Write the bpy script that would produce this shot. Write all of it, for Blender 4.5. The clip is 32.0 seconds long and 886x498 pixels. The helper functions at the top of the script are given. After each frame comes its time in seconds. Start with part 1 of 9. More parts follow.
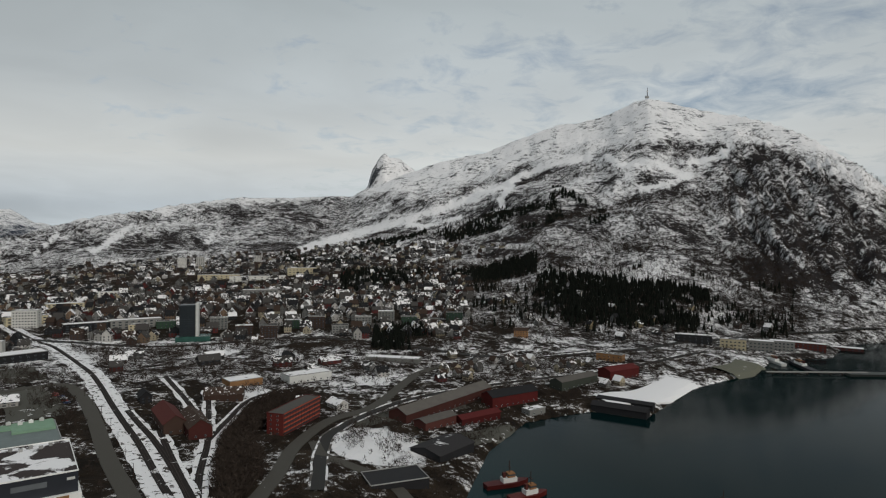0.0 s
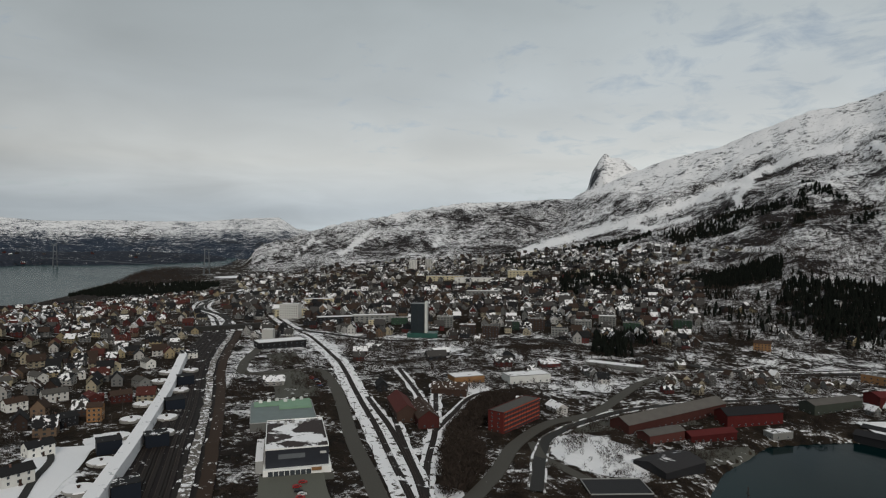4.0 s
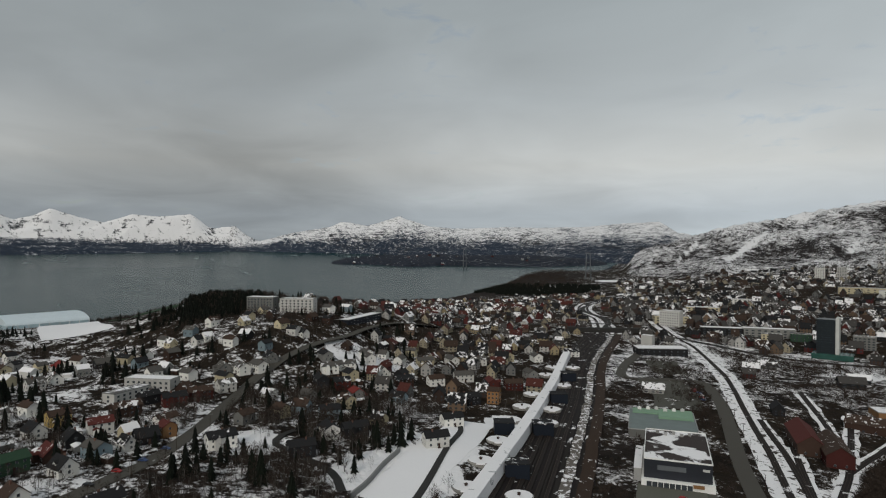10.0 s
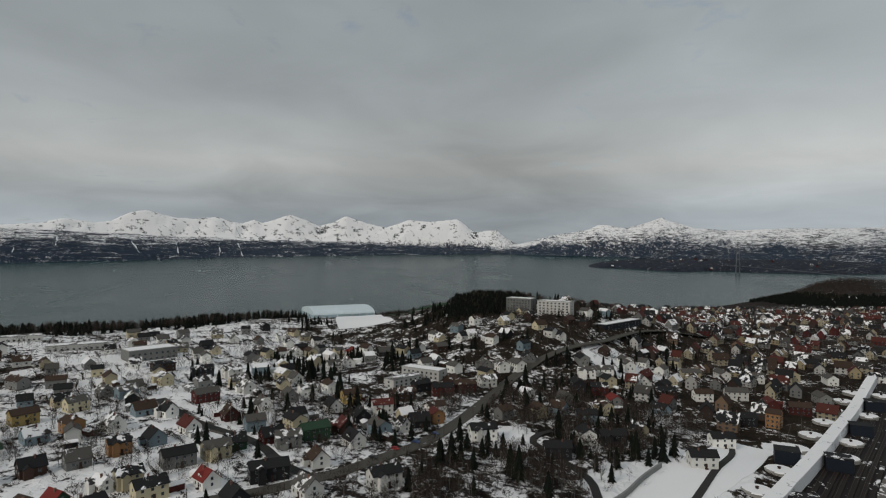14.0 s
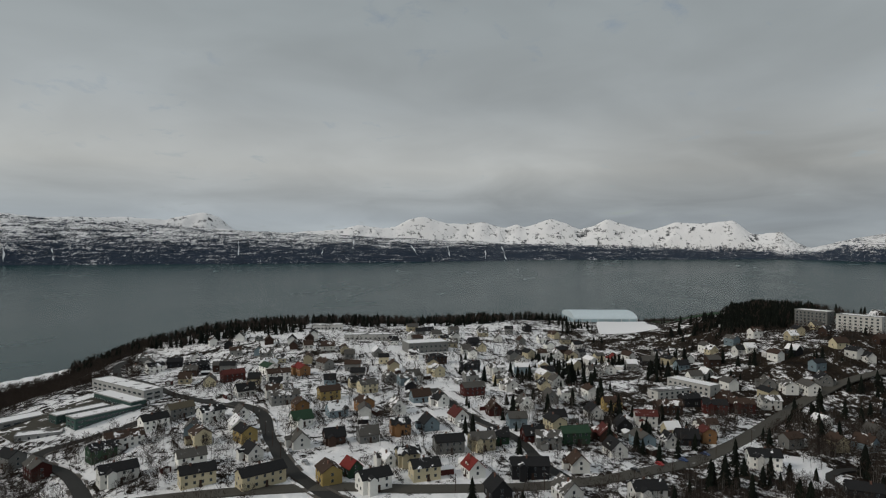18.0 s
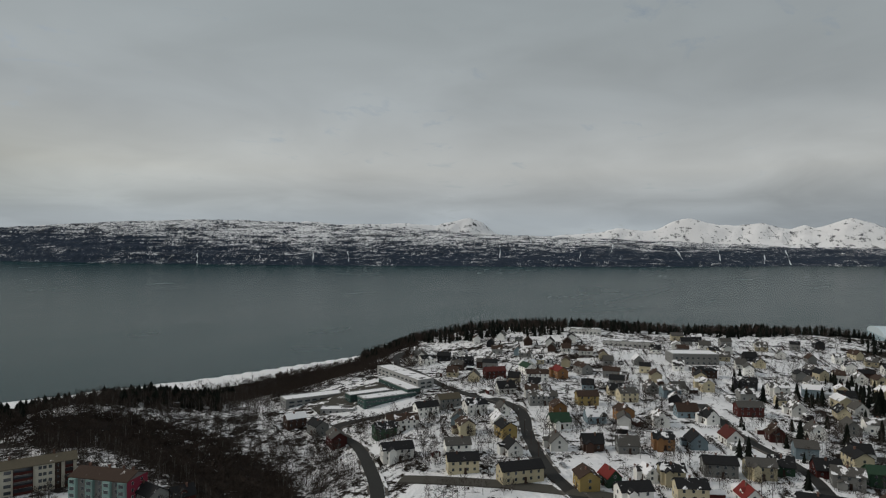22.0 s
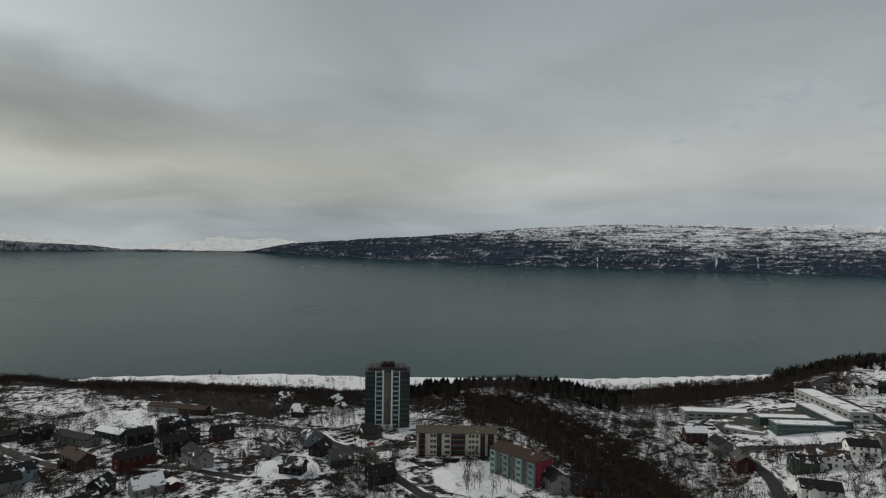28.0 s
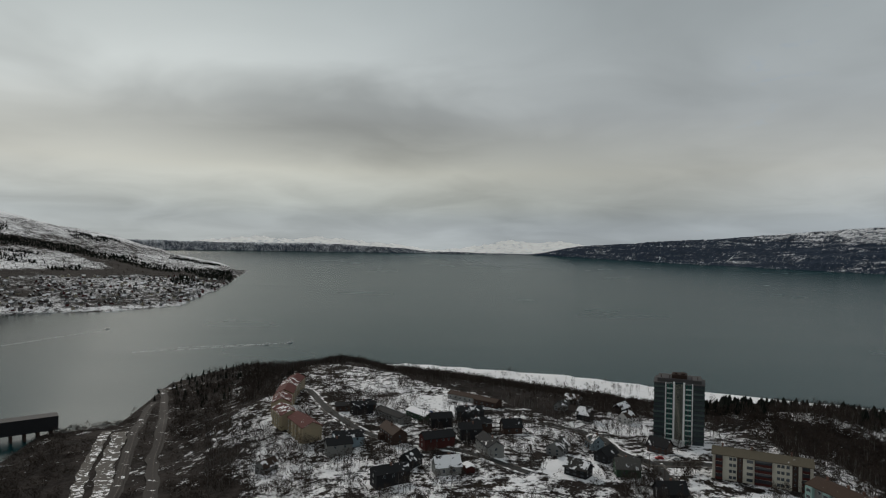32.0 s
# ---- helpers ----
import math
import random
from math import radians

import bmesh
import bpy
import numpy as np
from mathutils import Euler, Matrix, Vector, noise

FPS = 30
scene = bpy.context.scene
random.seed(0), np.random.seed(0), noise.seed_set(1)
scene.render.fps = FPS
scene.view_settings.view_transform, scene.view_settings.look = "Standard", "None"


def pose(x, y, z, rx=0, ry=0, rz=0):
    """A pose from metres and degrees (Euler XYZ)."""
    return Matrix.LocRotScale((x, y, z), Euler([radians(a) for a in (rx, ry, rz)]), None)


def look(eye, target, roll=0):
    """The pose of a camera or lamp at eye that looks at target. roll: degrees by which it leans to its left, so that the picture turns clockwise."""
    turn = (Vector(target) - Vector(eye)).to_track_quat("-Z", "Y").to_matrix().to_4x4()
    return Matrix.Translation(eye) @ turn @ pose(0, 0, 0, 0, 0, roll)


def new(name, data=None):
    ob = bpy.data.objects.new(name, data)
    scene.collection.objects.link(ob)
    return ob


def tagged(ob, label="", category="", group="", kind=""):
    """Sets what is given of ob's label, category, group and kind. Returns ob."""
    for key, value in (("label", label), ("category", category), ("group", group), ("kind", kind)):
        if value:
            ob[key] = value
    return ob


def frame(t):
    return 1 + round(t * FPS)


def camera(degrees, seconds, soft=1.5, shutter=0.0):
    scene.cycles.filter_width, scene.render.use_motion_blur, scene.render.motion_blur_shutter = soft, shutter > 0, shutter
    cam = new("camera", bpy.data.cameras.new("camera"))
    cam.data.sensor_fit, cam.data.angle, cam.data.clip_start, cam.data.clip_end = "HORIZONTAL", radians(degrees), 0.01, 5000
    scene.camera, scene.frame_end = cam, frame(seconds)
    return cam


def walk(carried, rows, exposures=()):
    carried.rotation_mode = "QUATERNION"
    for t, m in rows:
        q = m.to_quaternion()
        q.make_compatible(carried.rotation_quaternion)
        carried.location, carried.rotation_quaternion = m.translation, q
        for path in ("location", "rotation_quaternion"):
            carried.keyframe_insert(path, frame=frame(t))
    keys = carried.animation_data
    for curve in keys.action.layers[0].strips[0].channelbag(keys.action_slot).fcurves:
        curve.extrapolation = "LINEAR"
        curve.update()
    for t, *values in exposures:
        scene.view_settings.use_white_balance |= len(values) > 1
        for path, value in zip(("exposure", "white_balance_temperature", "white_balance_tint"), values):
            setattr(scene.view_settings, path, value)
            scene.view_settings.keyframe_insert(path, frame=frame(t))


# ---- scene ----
HC = 140.0  # height of the lookout over the sea
cam = camera(71.17, 32.0, soft=1.15)
PATH = [
    (0.0, pose(0, 0, HC, 89.10, -0.56, -0.37)),
    (0.5, pose(0, 0, HC, 89.09, -0.51, 2.26)),
    (1.0, pose(0, 0, HC, 89.11, -0.47, 4.93)),
    (1.5, pose(0, 0, HC, 89.12, -0.46, 7.41)),
    (2.0, pose(0, 0, HC, 89.14, -0.43, 10.12)),
    (2.5, pose(0, 0, HC, 89.16, -0.41, 12.63)),
    (3.0, pose(0, 0, HC, 89.18, -0.41, 14.78)),
    (3.5, pose(0, 0, HC, 89.19, -0.36, 17.10)),
    (5.5, pose(0, 0, HC, 89.30, -0.34, 28.53)),
    (6.0, pose(0, 0, HC, 89.31, -0.32, 31.46)),
    (6.5, pose(0, 0, HC, 89.33, -0.34, 34.46)),
    (7.0, pose(0, 0, HC, 89.35, -0.30, 37.51)),
    (7.5, pose(0, 0, HC, 89.36, -0.34, 40.07)),
    (8.0, pose(0, 0, HC, 89.39, -0.36, 42.97)),
    (8.5, pose(0, 0, HC, 89.41, -0.27, 45.79)),
    (9.0, pose(0, 0, HC, 89.44, -0.30, 48.65)),
    (9.5, pose(0, 0, HC, 89.43, -0.27, 50.83)),
    (10.0, pose(0, 0, HC, 89.48, -0.24, 53.82)),
    (10.5, pose(0, 0, HC, 89.49, -0.25, 56.89)),
    (11.0, pose(0, 0, HC, 89.52, -0.24, 59.58)),
    (11.5, pose(0, 0, HC, 89.52, -0.24, 62.69)),
    (12.0, pose(0, 0, HC, 89.54, -0.25, 65.78)),
    (12.5, pose(0, 0, HC, 89.56, -0.24, 68.83)),
    (13.0, pose(0, 0, HC, 89.61, -0.29, 71.50)),
    (13.5, pose(0, 0, HC, 89.63, -0.31, 74.44)),
    (14.0, pose(0, 0, HC, 89.65, -0.28, 77.28)),
    (14.5, pose(0, 0, HC, 89.68, -0.31, 80.27)),
    (16.5, pose(0, 0, HC, 89.79, -0.35, 92.37)),
    (17.0, pose(0, 0, HC, 89.79, -0.33, 95.18)),
    (17.5, pose(0, 0, HC, 89.80, -0.39, 98.19)),
    (18.0, pose(0, 0, HC, 89.85, -0.36, 101.03)),
    (18.5, pose(0, 0, HC, 89.86, -0.43, 103.95)),
    (19.0, pose(0, 0, HC, 89.89, -0.43, 106.50)),
    (19.5, pose(0, 0, HC, 89.92, -0.45, 109.49)),
    (20.0, pose(0, 0, HC, 89.94, -0.41, 112.51)),
    (20.5, pose(0, 0, HC, 89.96, -0.42, 115.67)),
    (21.0, pose(0, 0, HC, 89.97, -0.42, 118.45)),
    (21.5, pose(0, 0, HC, 89.99, -0.49, 121.32)),
    (22.0, pose(0, 0, HC, 90.01, -0.45, 124.56)),
    (22.5, pose(0, 0, HC, 90.01, -0.43, 127.69)),
    (23.0, pose(0, 0, HC, 90.02, -0.47, 130.31)),
    (23.5, pose(0, 0, HC, 90.04, -0.49, 133.15)),
    (24.0, pose(0, 0, HC, 90.03, -0.56, 135.91)),
    (24.5, pose(0, 0, HC, 90.03, -0.50, 138.41)),
    (25.0, pose(0, 0, HC, 90.04, -0.53, 141.49)),
    (25.5, pose(0, 0, HC, 90.04, -0.59, 144.70)),
    (27.5, pose(0, 0, HC, 90.05, -0.70, 157.00)),
    (28.0, pose(0, 0, HC, 90.03, -0.81, 160.23)),
    (28.5, pose(0, 0, HC, 90.03, -0.79, 163.16)),
    (29.0, pose(0, 0, HC, 90.02, -0.85, 166.69)),
    (29.5, pose(0, 0, HC, 90.03, -0.89, 170.20)),
    (30.0, pose(0, 0, HC, 90.01, -0.93, 173.64)),
    (30.5, pose(0, 0, HC, 90.01, -0.95, 176.65)),
    (31.0, pose(0, 0, HC, 89.99, -1.00, 180.14)),
    (31.5, pose(0, 0, HC, 89.96, -0.95, 183.34)),
    (32.0, pose(0, 0, HC, 89.92, -0.99, 186.24)),
]
walk(cam, PATH)

# ---------------------------------------------------------------- sky and sun
SUN_AZ, SUN_EL = 215.0, 32.0
world = bpy.data.worlds.new("overcast_sky")
scene.world = world
world.use_nodes = True
wn, wl = world.node_tree.nodes, world.node_tree.links
wn.clear()


def wnode(kind, **kw):
    n = wn.new(kind)
    for k, v in kw.items():
        n.inputs[k].default_value = v
    return n


def wmath(op, a, b):
    n = wn.new("ShaderNodeMath")
    n.operation = op
    n.use_clamp = False
    for i, v in enumerate((a, b)):
        if isinstance(v, (int, float)):
            n.inputs[i].default_value = v
        else:
            wl.new(v, n.inputs[i])
    return n.outputs[0]


def wmix(fac, a, b):
    n = wn.new("ShaderNodeMix")
    n.data_type = "RGBA"
    for i, v in ((0, fac), (6, a), (7, b)):
        if isinstance(v, (int, float, tuple)):
            n.inputs[i].default_value = v
        else:
            wl.new(v, n.inputs[i])
    return n.outputs[2]


def wramp(fac, stops):
    n = wn.new("ShaderNodeValToRGB")
    e = n.color_ramp.elements
    e[0].position, e[0].color = stops[0]
    e[1].position, e[1].color = stops[-1]
    for p, c in stops[1:-1]:
        e.new(p).color = c
    wl.new(fac, n.inputs[0])
    return n.outputs[0]


sky = wn.new("ShaderNodeTexSky")
sky.sky_type, sky.sun_disc = "NISHITA", False
sky.sun_elevation, sky.sun_rotation = radians(SUN_EL), radians(-SUN_AZ)
sky.air_density, sky.dust_density = 1.0, 2.0
blue = wn.new("ShaderNodeVectorMath")
blue.operation = "SCALE"
wl.new(sky.outputs[0], blue.inputs[0])
blue.inputs[3].default_value = 0.085
tc = wn.new("ShaderNodeTexCoord")
sep = wn.new("ShaderNodeSeparateXYZ")
wl.new(tc.outputs["Generated"], sep.inputs[0])
up = wmath("MAXIMUM", sep.outputs[2], 0.0)
den = wmath("ADD", up, 0.16)
flat = wn.new("ShaderNodeCombineXYZ")
wl.new(wmath("DIVIDE", sep.outputs[0], den), flat.inputs[0])
wl.new(wmath("DIVIDE", sep.outputs[1], den), flat.inputs[1])
big = wnode("ShaderNodeTexNoise", Scale=0.34, Detail=2.0, Roughness=0.45, Distortion=0.3)
wl.new(flat.outputs[0], big.inputs["Vector"])
mid = wnode("ShaderNodeTexNoise", Scale=1.3, Detail=4.0, Roughness=0.5, Distortion=0.5)
wl.new(flat.outputs[0], mid.inputs["Vector"])
fine = wnode("ShaderNodeTexNoise", Scale=5.5, Detail=6.0, Roughness=0.62, Distortion=0.5)
wl.new(flat.outputs[0], fine.inputs["Vector"])
# pale haze at the horizon, a faint warm band above it, grey-green overhead
cloud = wramp(up, [(0.0, (0.385, 0.435, 0.46, 1)), (0.045, (0.352, 0.40, 0.43, 1)), (0.12, (0.415, 0.44, 0.435, 1)), (0.22, (0.346, 0.385, 0.40, 1)), (0.42, (0.274, 0.318, 0.336, 1)), (1.0, (0.385, 0.425, 0.45, 1))])
tone = wmath("ADD", wmath("MULTIPLY", big.outputs[0], 0.9), wmath("MULTIPLY", mid.outputs[0], 0.42))
tone = wmath("ADD", wmath("MULTIPLY", wmath("SUBTRACT", tone, 0.66), 1.1), 1.0)
sx, sy = -math.sin(radians(SUN_AZ)), math.cos(radians(SUN_AZ))
south = wmath("MAXIMUM", wmath("ADD", wmath("MULTIPLY", sep.outputs[0], sx), wmath("MULTIPLY", sep.outputs[1], sy)), 0.0)
south = wmath("POWER", south, 6.0)


def towards(az, power):
    d = wmath("ADD", wmath("MULTIPLY", sep.outputs[0], -math.sin(radians(az))), wmath("MULTIPLY", sep.outputs[1], math.cos(radians(az))))
    return wmath("POWER", wmath("MAXIMUM", d, 0.0), power)


# towards the hidden sun the cloud is broken: a dark belt with bright rifts over and under it
belt = wramp(wmath("ADD", up, wmath("MULTIPLY", wmath("SUBTRACT", mid.outputs[0], 0.5), 0.16)), [(0.02, (0.55, 0.55, 0.55, 1)), (0.09, (0.62, 0.62, 0.62, 1)), (0.145, (0.66, 0.66, 0.66, 1)), (0.21, (0.72, 0.72, 0.72, 1)), (0.29, (0.9, 0.9, 0.9, 1)), (0.6, (0.6, 0.6, 0.6, 1))])
tone = wmath("ADD", tone, wmath("MULTIPLY", south, wmath("MULTIPLY", wmath("SUBTRACT", belt, 0.5), 1.7)))
lid = wramp(wmath("ADD", up, wmath("MULTIPLY", wmath("SUBTRACT", mid.outputs[0], 0.5), 0.14)), [(0.11, (0, 0, 0, 1)), (0.17, (1, 1, 1, 1)), (0.215, (1, 1, 1, 1)), (0.28, (0, 0, 0, 1))])
tone = wmath("SUBTRACT", tone, wmath("MULTIPLY", towards(195.0, 16.0), wmath("MULTIPLY", lid, 0.56)))
east = wmath("MAXIMUM", wmath("ADD", wmath("MULTIPLY", sep.outputs[0], 0.2), wmath("MULTIPLY", sep.outputs[1], 0.98)), 0.0)
east = wmath("POWER", east, 2.0)
tone = wmath("ADD", tone, wmath("MULTIPLY", east, 0.46))
west = wmath("MAXIMUM", wmath("ADD", wmath("MULTIPLY", sep.outputs[0], -0.94), wmath("MULTIPLY", sep.outputs[1], 0.34)), 0.0)
tone = wmath("SUBTRACT", tone, wmath("MULTIPLY", wmath("POWER", west, 5.0), 0.24))
# broad lighter and darker sheets of cloud round the horizon
for az, power, amount in ((38.0, 12.0, 0.19), (72.0, 30.0, -0.17), (112.0, 22.0, 0.14), (182.0, 26.0, -0.14)):
    tone = wmath("ADD", tone, wmath("MULTIPLY", towards(az, power), amount))
veil = wramp(wmath("ADD", up, wmath("MULTIPLY", wmath("SUBTRACT", mid.outputs[0], 0.5), 0.1)), [(0.06, (0, 0, 0, 1)), (0.13, (1, 1, 1, 1)), (0.17, (1, 1, 1, 1)), (0.27, (0, 0, 0, 1))])
for az, power, amount in ((97.0, 40.0, 0.13), (42.0, 40.0, 0.12), (150.0, 60.0, 0.12)):
    tone = wmath("ADD", tone, wmath("MULTIPLY", wmath("MULTIPLY", towards(az, power), veil), amount))
bright = wn.new("ShaderNodeVectorMath")
bright.operation = "SCALE"
wl.new(cloud, bright.inputs[0])
wl.new(tone, bright.inputs[3])
gap = wmath("ADD", wmath("MULTIPLY", fine.outputs[0], 0.6), wmath("MULTIPLY", mid.outputs[0], 0.4))
rift = wmath("MAXIMUM", wmath("ADD", wmath("MULTIPLY", sep.outputs[0], 0.36), wmath("MULTIPLY", sep.outputs[1], 0.93)), 0.0)
gap = wmath("ADD", gap, wmath("MULTIPLY", wmath("SUBTRACT", wmath("POWER", rift, 6.0), 0.75), 0.16))
gap = wmath("SUBTRACT", gap, wmath("MULTIPLY", south, 0.4))
holes = wramp(gap, [(0.47, (0, 0, 0, 1)), (0.70, (0.75, 0.75, 0.75, 1))])
warm = wmix(wmath("MULTIPLY", south, 0.9), (1.025, 1.0, 0.995, 1.0), (1.06, 1.0, 0.93, 1.0))
glow = wramp(up, [(0.03, (0, 0, 0, 1)), (0.07, (1, 1, 1, 1)), (0.12, (1, 1, 1, 1)), (0.2, (0, 0, 0, 1))])
warm = wmix(wmath("MULTIPLY", wmath("MULTIPLY", towards(188.0, 5.0), glow), 0.8), warm, (1.17, 1.12, 1.0, 1.0))
lit = wn.new("ShaderNodeVectorMath")
lit.operation = "MULTIPLY"
wl.new(bright.outputs[0], lit.inputs[0])
wl.new(warm, lit.inputs[1])
skycol = wmix(holes, lit.outputs[0], blue.outputs[0])
bg = wn.new("ShaderNodeBackground")
wl.new(skycol, bg.inputs[0])
bg.inputs[1].default_value = 1.0
wout = wn.new("ShaderNodeOutputWorld")
wl.new(bg.outputs[0], wout.inputs[0])

sun = new("sun", bpy.data.lights.new("sun", "SUN"))
sun.data.energy, sun.data.angle, sun.data.color = 1.3, radians(14), (1.0, 0.93, 0.84)
sun.matrix_world = look((0, 0, 900), (math.sin(radians(SUN_AZ)) * 1000, -math.cos(radians(SUN_AZ)) * 1000, 900 - 1000 * math.tan(radians(SUN_EL))))
scene.view_settings.exposure = 0.0

# ---------------------------------------------------------------- materials
def nodes_of(name):
    m = bpy.data.materials.new(name)
    m.use_nodes = True
    nt = m.node_tree
    return m, nt, nt.nodes["Principled BSDF"]


def noise_node(nt, scale, detail=4.0, rough=0.55, vec=None, distortion=0.0):
    n = nt.nodes.new("ShaderNodeTexNoise")
    n.inputs["Scale"].default_value, n.inputs["Detail"].default_value = scale, detail
    n.inputs["Roughness"].default_value, n.inputs["Distortion"].default_value = rough, distortion
    if vec:
        nt.links.new(vec, n.inputs["Vector"])
    return n.outputs[0]


def ramp_node(nt, fac, stops):
    n = nt.nodes.new("ShaderNodeValToRGB")
    e = n.color_ramp.elements
    e[0].position, e[0].color = stops[0][0], (*stops[0][1], 1)
    e[1].position, e[1].color = stops[-1][0], (*stops[-1][1], 1)
    for p, c in stops[1:-1]:
        e.new(p).color = (*c, 1)
    nt.links.new(fac, n.inputs[0])
    return n.outputs[0]


def mix_node(nt, fac, a, b, blend="MIX"):
    n = nt.nodes.new("ShaderNodeMix")
    n.data_type, n.blend_type = "RGBA", blend
    for i, v in ((0, fac), (6, a), (7, b)):
        if isinstance(v, tuple):
            n.inputs[i].default_value = (*v, 1)
        elif isinstance(v, (int, float)):
            n.inputs[i].default_value = v
        else:
            nt.links.new(v, n.inputs[i])
    return n.outputs[2]


def math_node(nt, op, a, b=0.0, clamp=False):
    n = nt.nodes.new("ShaderNodeMath")
    n.operation, n.use_clamp = op, clamp
    for i, v in enumerate((a, b)):
        if isinstance(v, (int, float)):
            n.inputs[i].default_value = v
        else:
            nt.links.new(v, n.inputs[i])
    return n.outputs[0]


def where(nt):
    return nt.nodes.new("ShaderNodeNewGeometry").outputs["Position"]


def scaled(nt, vec, s):
    n = nt.nodes.new("ShaderNodeMapping")
    n.inputs["Scale"].default_value = s
    nt.links.new(vec, n.inputs["Vector"])
    return n.outputs[0]


def attr(nt, name):
    n = nt.nodes.new("ShaderNodeAttribute")
    n.attribute_name = name
    return n.outputs["Fac"]


def bump_node(nt, bsdf, h, strength=0.4, dist=0.1):
    n = nt.nodes.new("ShaderNodeBump")
    n.inputs["Strength"].default_value, n.inputs["Distance"].default_value = strength, dist
    nt.links.new(h, n.inputs["Height"])
    nt.links.new(n.outputs[0], bsdf.inputs["Normal"])


SNOW = (0.87, 0.86, 0.865)


def painted(name, colour, rough=0.7, spread=0.12, scale=0.5, metal=0.0, per="object", grime=0.25):
    """Paint, boards or render with weathering at two scales and a shift from piece to piece."""
    m, nt, b = nodes_of(name)
    pos = where(nt)
    big, small = noise_node(nt, scale * 0.35, 3, vec=pos), noise_node(nt, scale * 6, 4, vec=pos)
    dark, light = tuple(c * (1 - spread * 2) for c in colour), tuple(min(1, c * (1 + spread)) for c in colour)
    col = mix_node(nt, big, dark, light)
    col = mix_node(nt, math_node(nt, "MULTIPLY", ramp_node(nt, small, [(0.5, (0, 0, 0)), (0.75, (1, 1, 1))]), grime), col, tuple(c * 0.45 for c in colour))
    if per:
        g = nt.nodes.new("ShaderNodeObjectInfo" if per == "object" else "ShaderNodeNewGeometry")
        rnd = g.outputs["Random" if per == "object" else "Random Per Island"]
        hs = nt.nodes.new("ShaderNodeHueSaturation")
        nt.links.new(col, hs.inputs["Color"])
        nt.links.new(math_node(nt, "ADD", math_node(nt, "MULTIPLY", rnd, 0.5), 0.72), hs.inputs["Value"])
        col = hs.outputs[0]
    nt.links.new(col, b.inputs["Base Color"])
    b.inputs["Roughness"].default_value, b.inputs["Metallic"].default_value = rough, metal
    b.inputs["Specular IOR Level"].default_value = 0.4 if rough < 0.5 else 0.14
    bump_node(nt, b, small, 0.25, 0.03)
    return m


def snowy(name, colour, cover=0.5, patch=0.25, rough=0.8, per="object"):
    """A surface with old snow lying on it in patches; cover is the share that is white."""
    m, nt, b = nodes_of(name)
    pos = where(nt)
    n = noise_node(nt, patch, 5, 0.6, pos, 0.5)
    grain = noise_node(nt, 2.5, 4, vec=pos)
    bias = 0.0
    if per:
        g = nt.nodes.new("ShaderNodeObjectInfo" if per == "object" else "ShaderNodeNewGeometry")
        rnd = g.outputs["Random" if per == "object" else "Random Per Island"]
        bias = math_node(nt, "MULTIPLY", math_node(nt, "SUBTRACT", rnd, 0.5), 0.26)
    v = math_node(nt, "ADD", math_node(nt, "ADD", n, bias), (cover - 0.5) * 0.5)
    mask = ramp_node(nt, v, [(0.49, (0, 0, 0)), (0.53, (1, 1, 1))])
    under = mix_node(nt, grain, tuple(c * 0.6 for c in colour), tuple(c * 1.35 for c in colour))
    white = mix_node(nt, grain, tuple(c * 0.86 for c in SNOW), SNOW)
    nt.links.new(mix_node(nt, mask, under, white), b.inputs["Base Color"])
    b.inputs["Roughness"].default_value = rough
    b.inputs["Specular IOR Level"].default_value = 0.12
    bump_node(nt, b, v, 0.5, 0.12)
    return m


def glazing(name, colour=(0.03, 0.035, 0.04), rough=0.12):
    m, nt, b = nodes_of(name)
    nt.links.new(mix_node(nt, noise_node(nt, 0.6, 2, vec=where(nt)), colour, tuple(c * 2.2 for c in colour)), b.inputs["Base Color"])
    b.inputs["Roughness"].default_value = rough
    b.inputs["Specular IOR Level"].default_value = 0.7
    return m


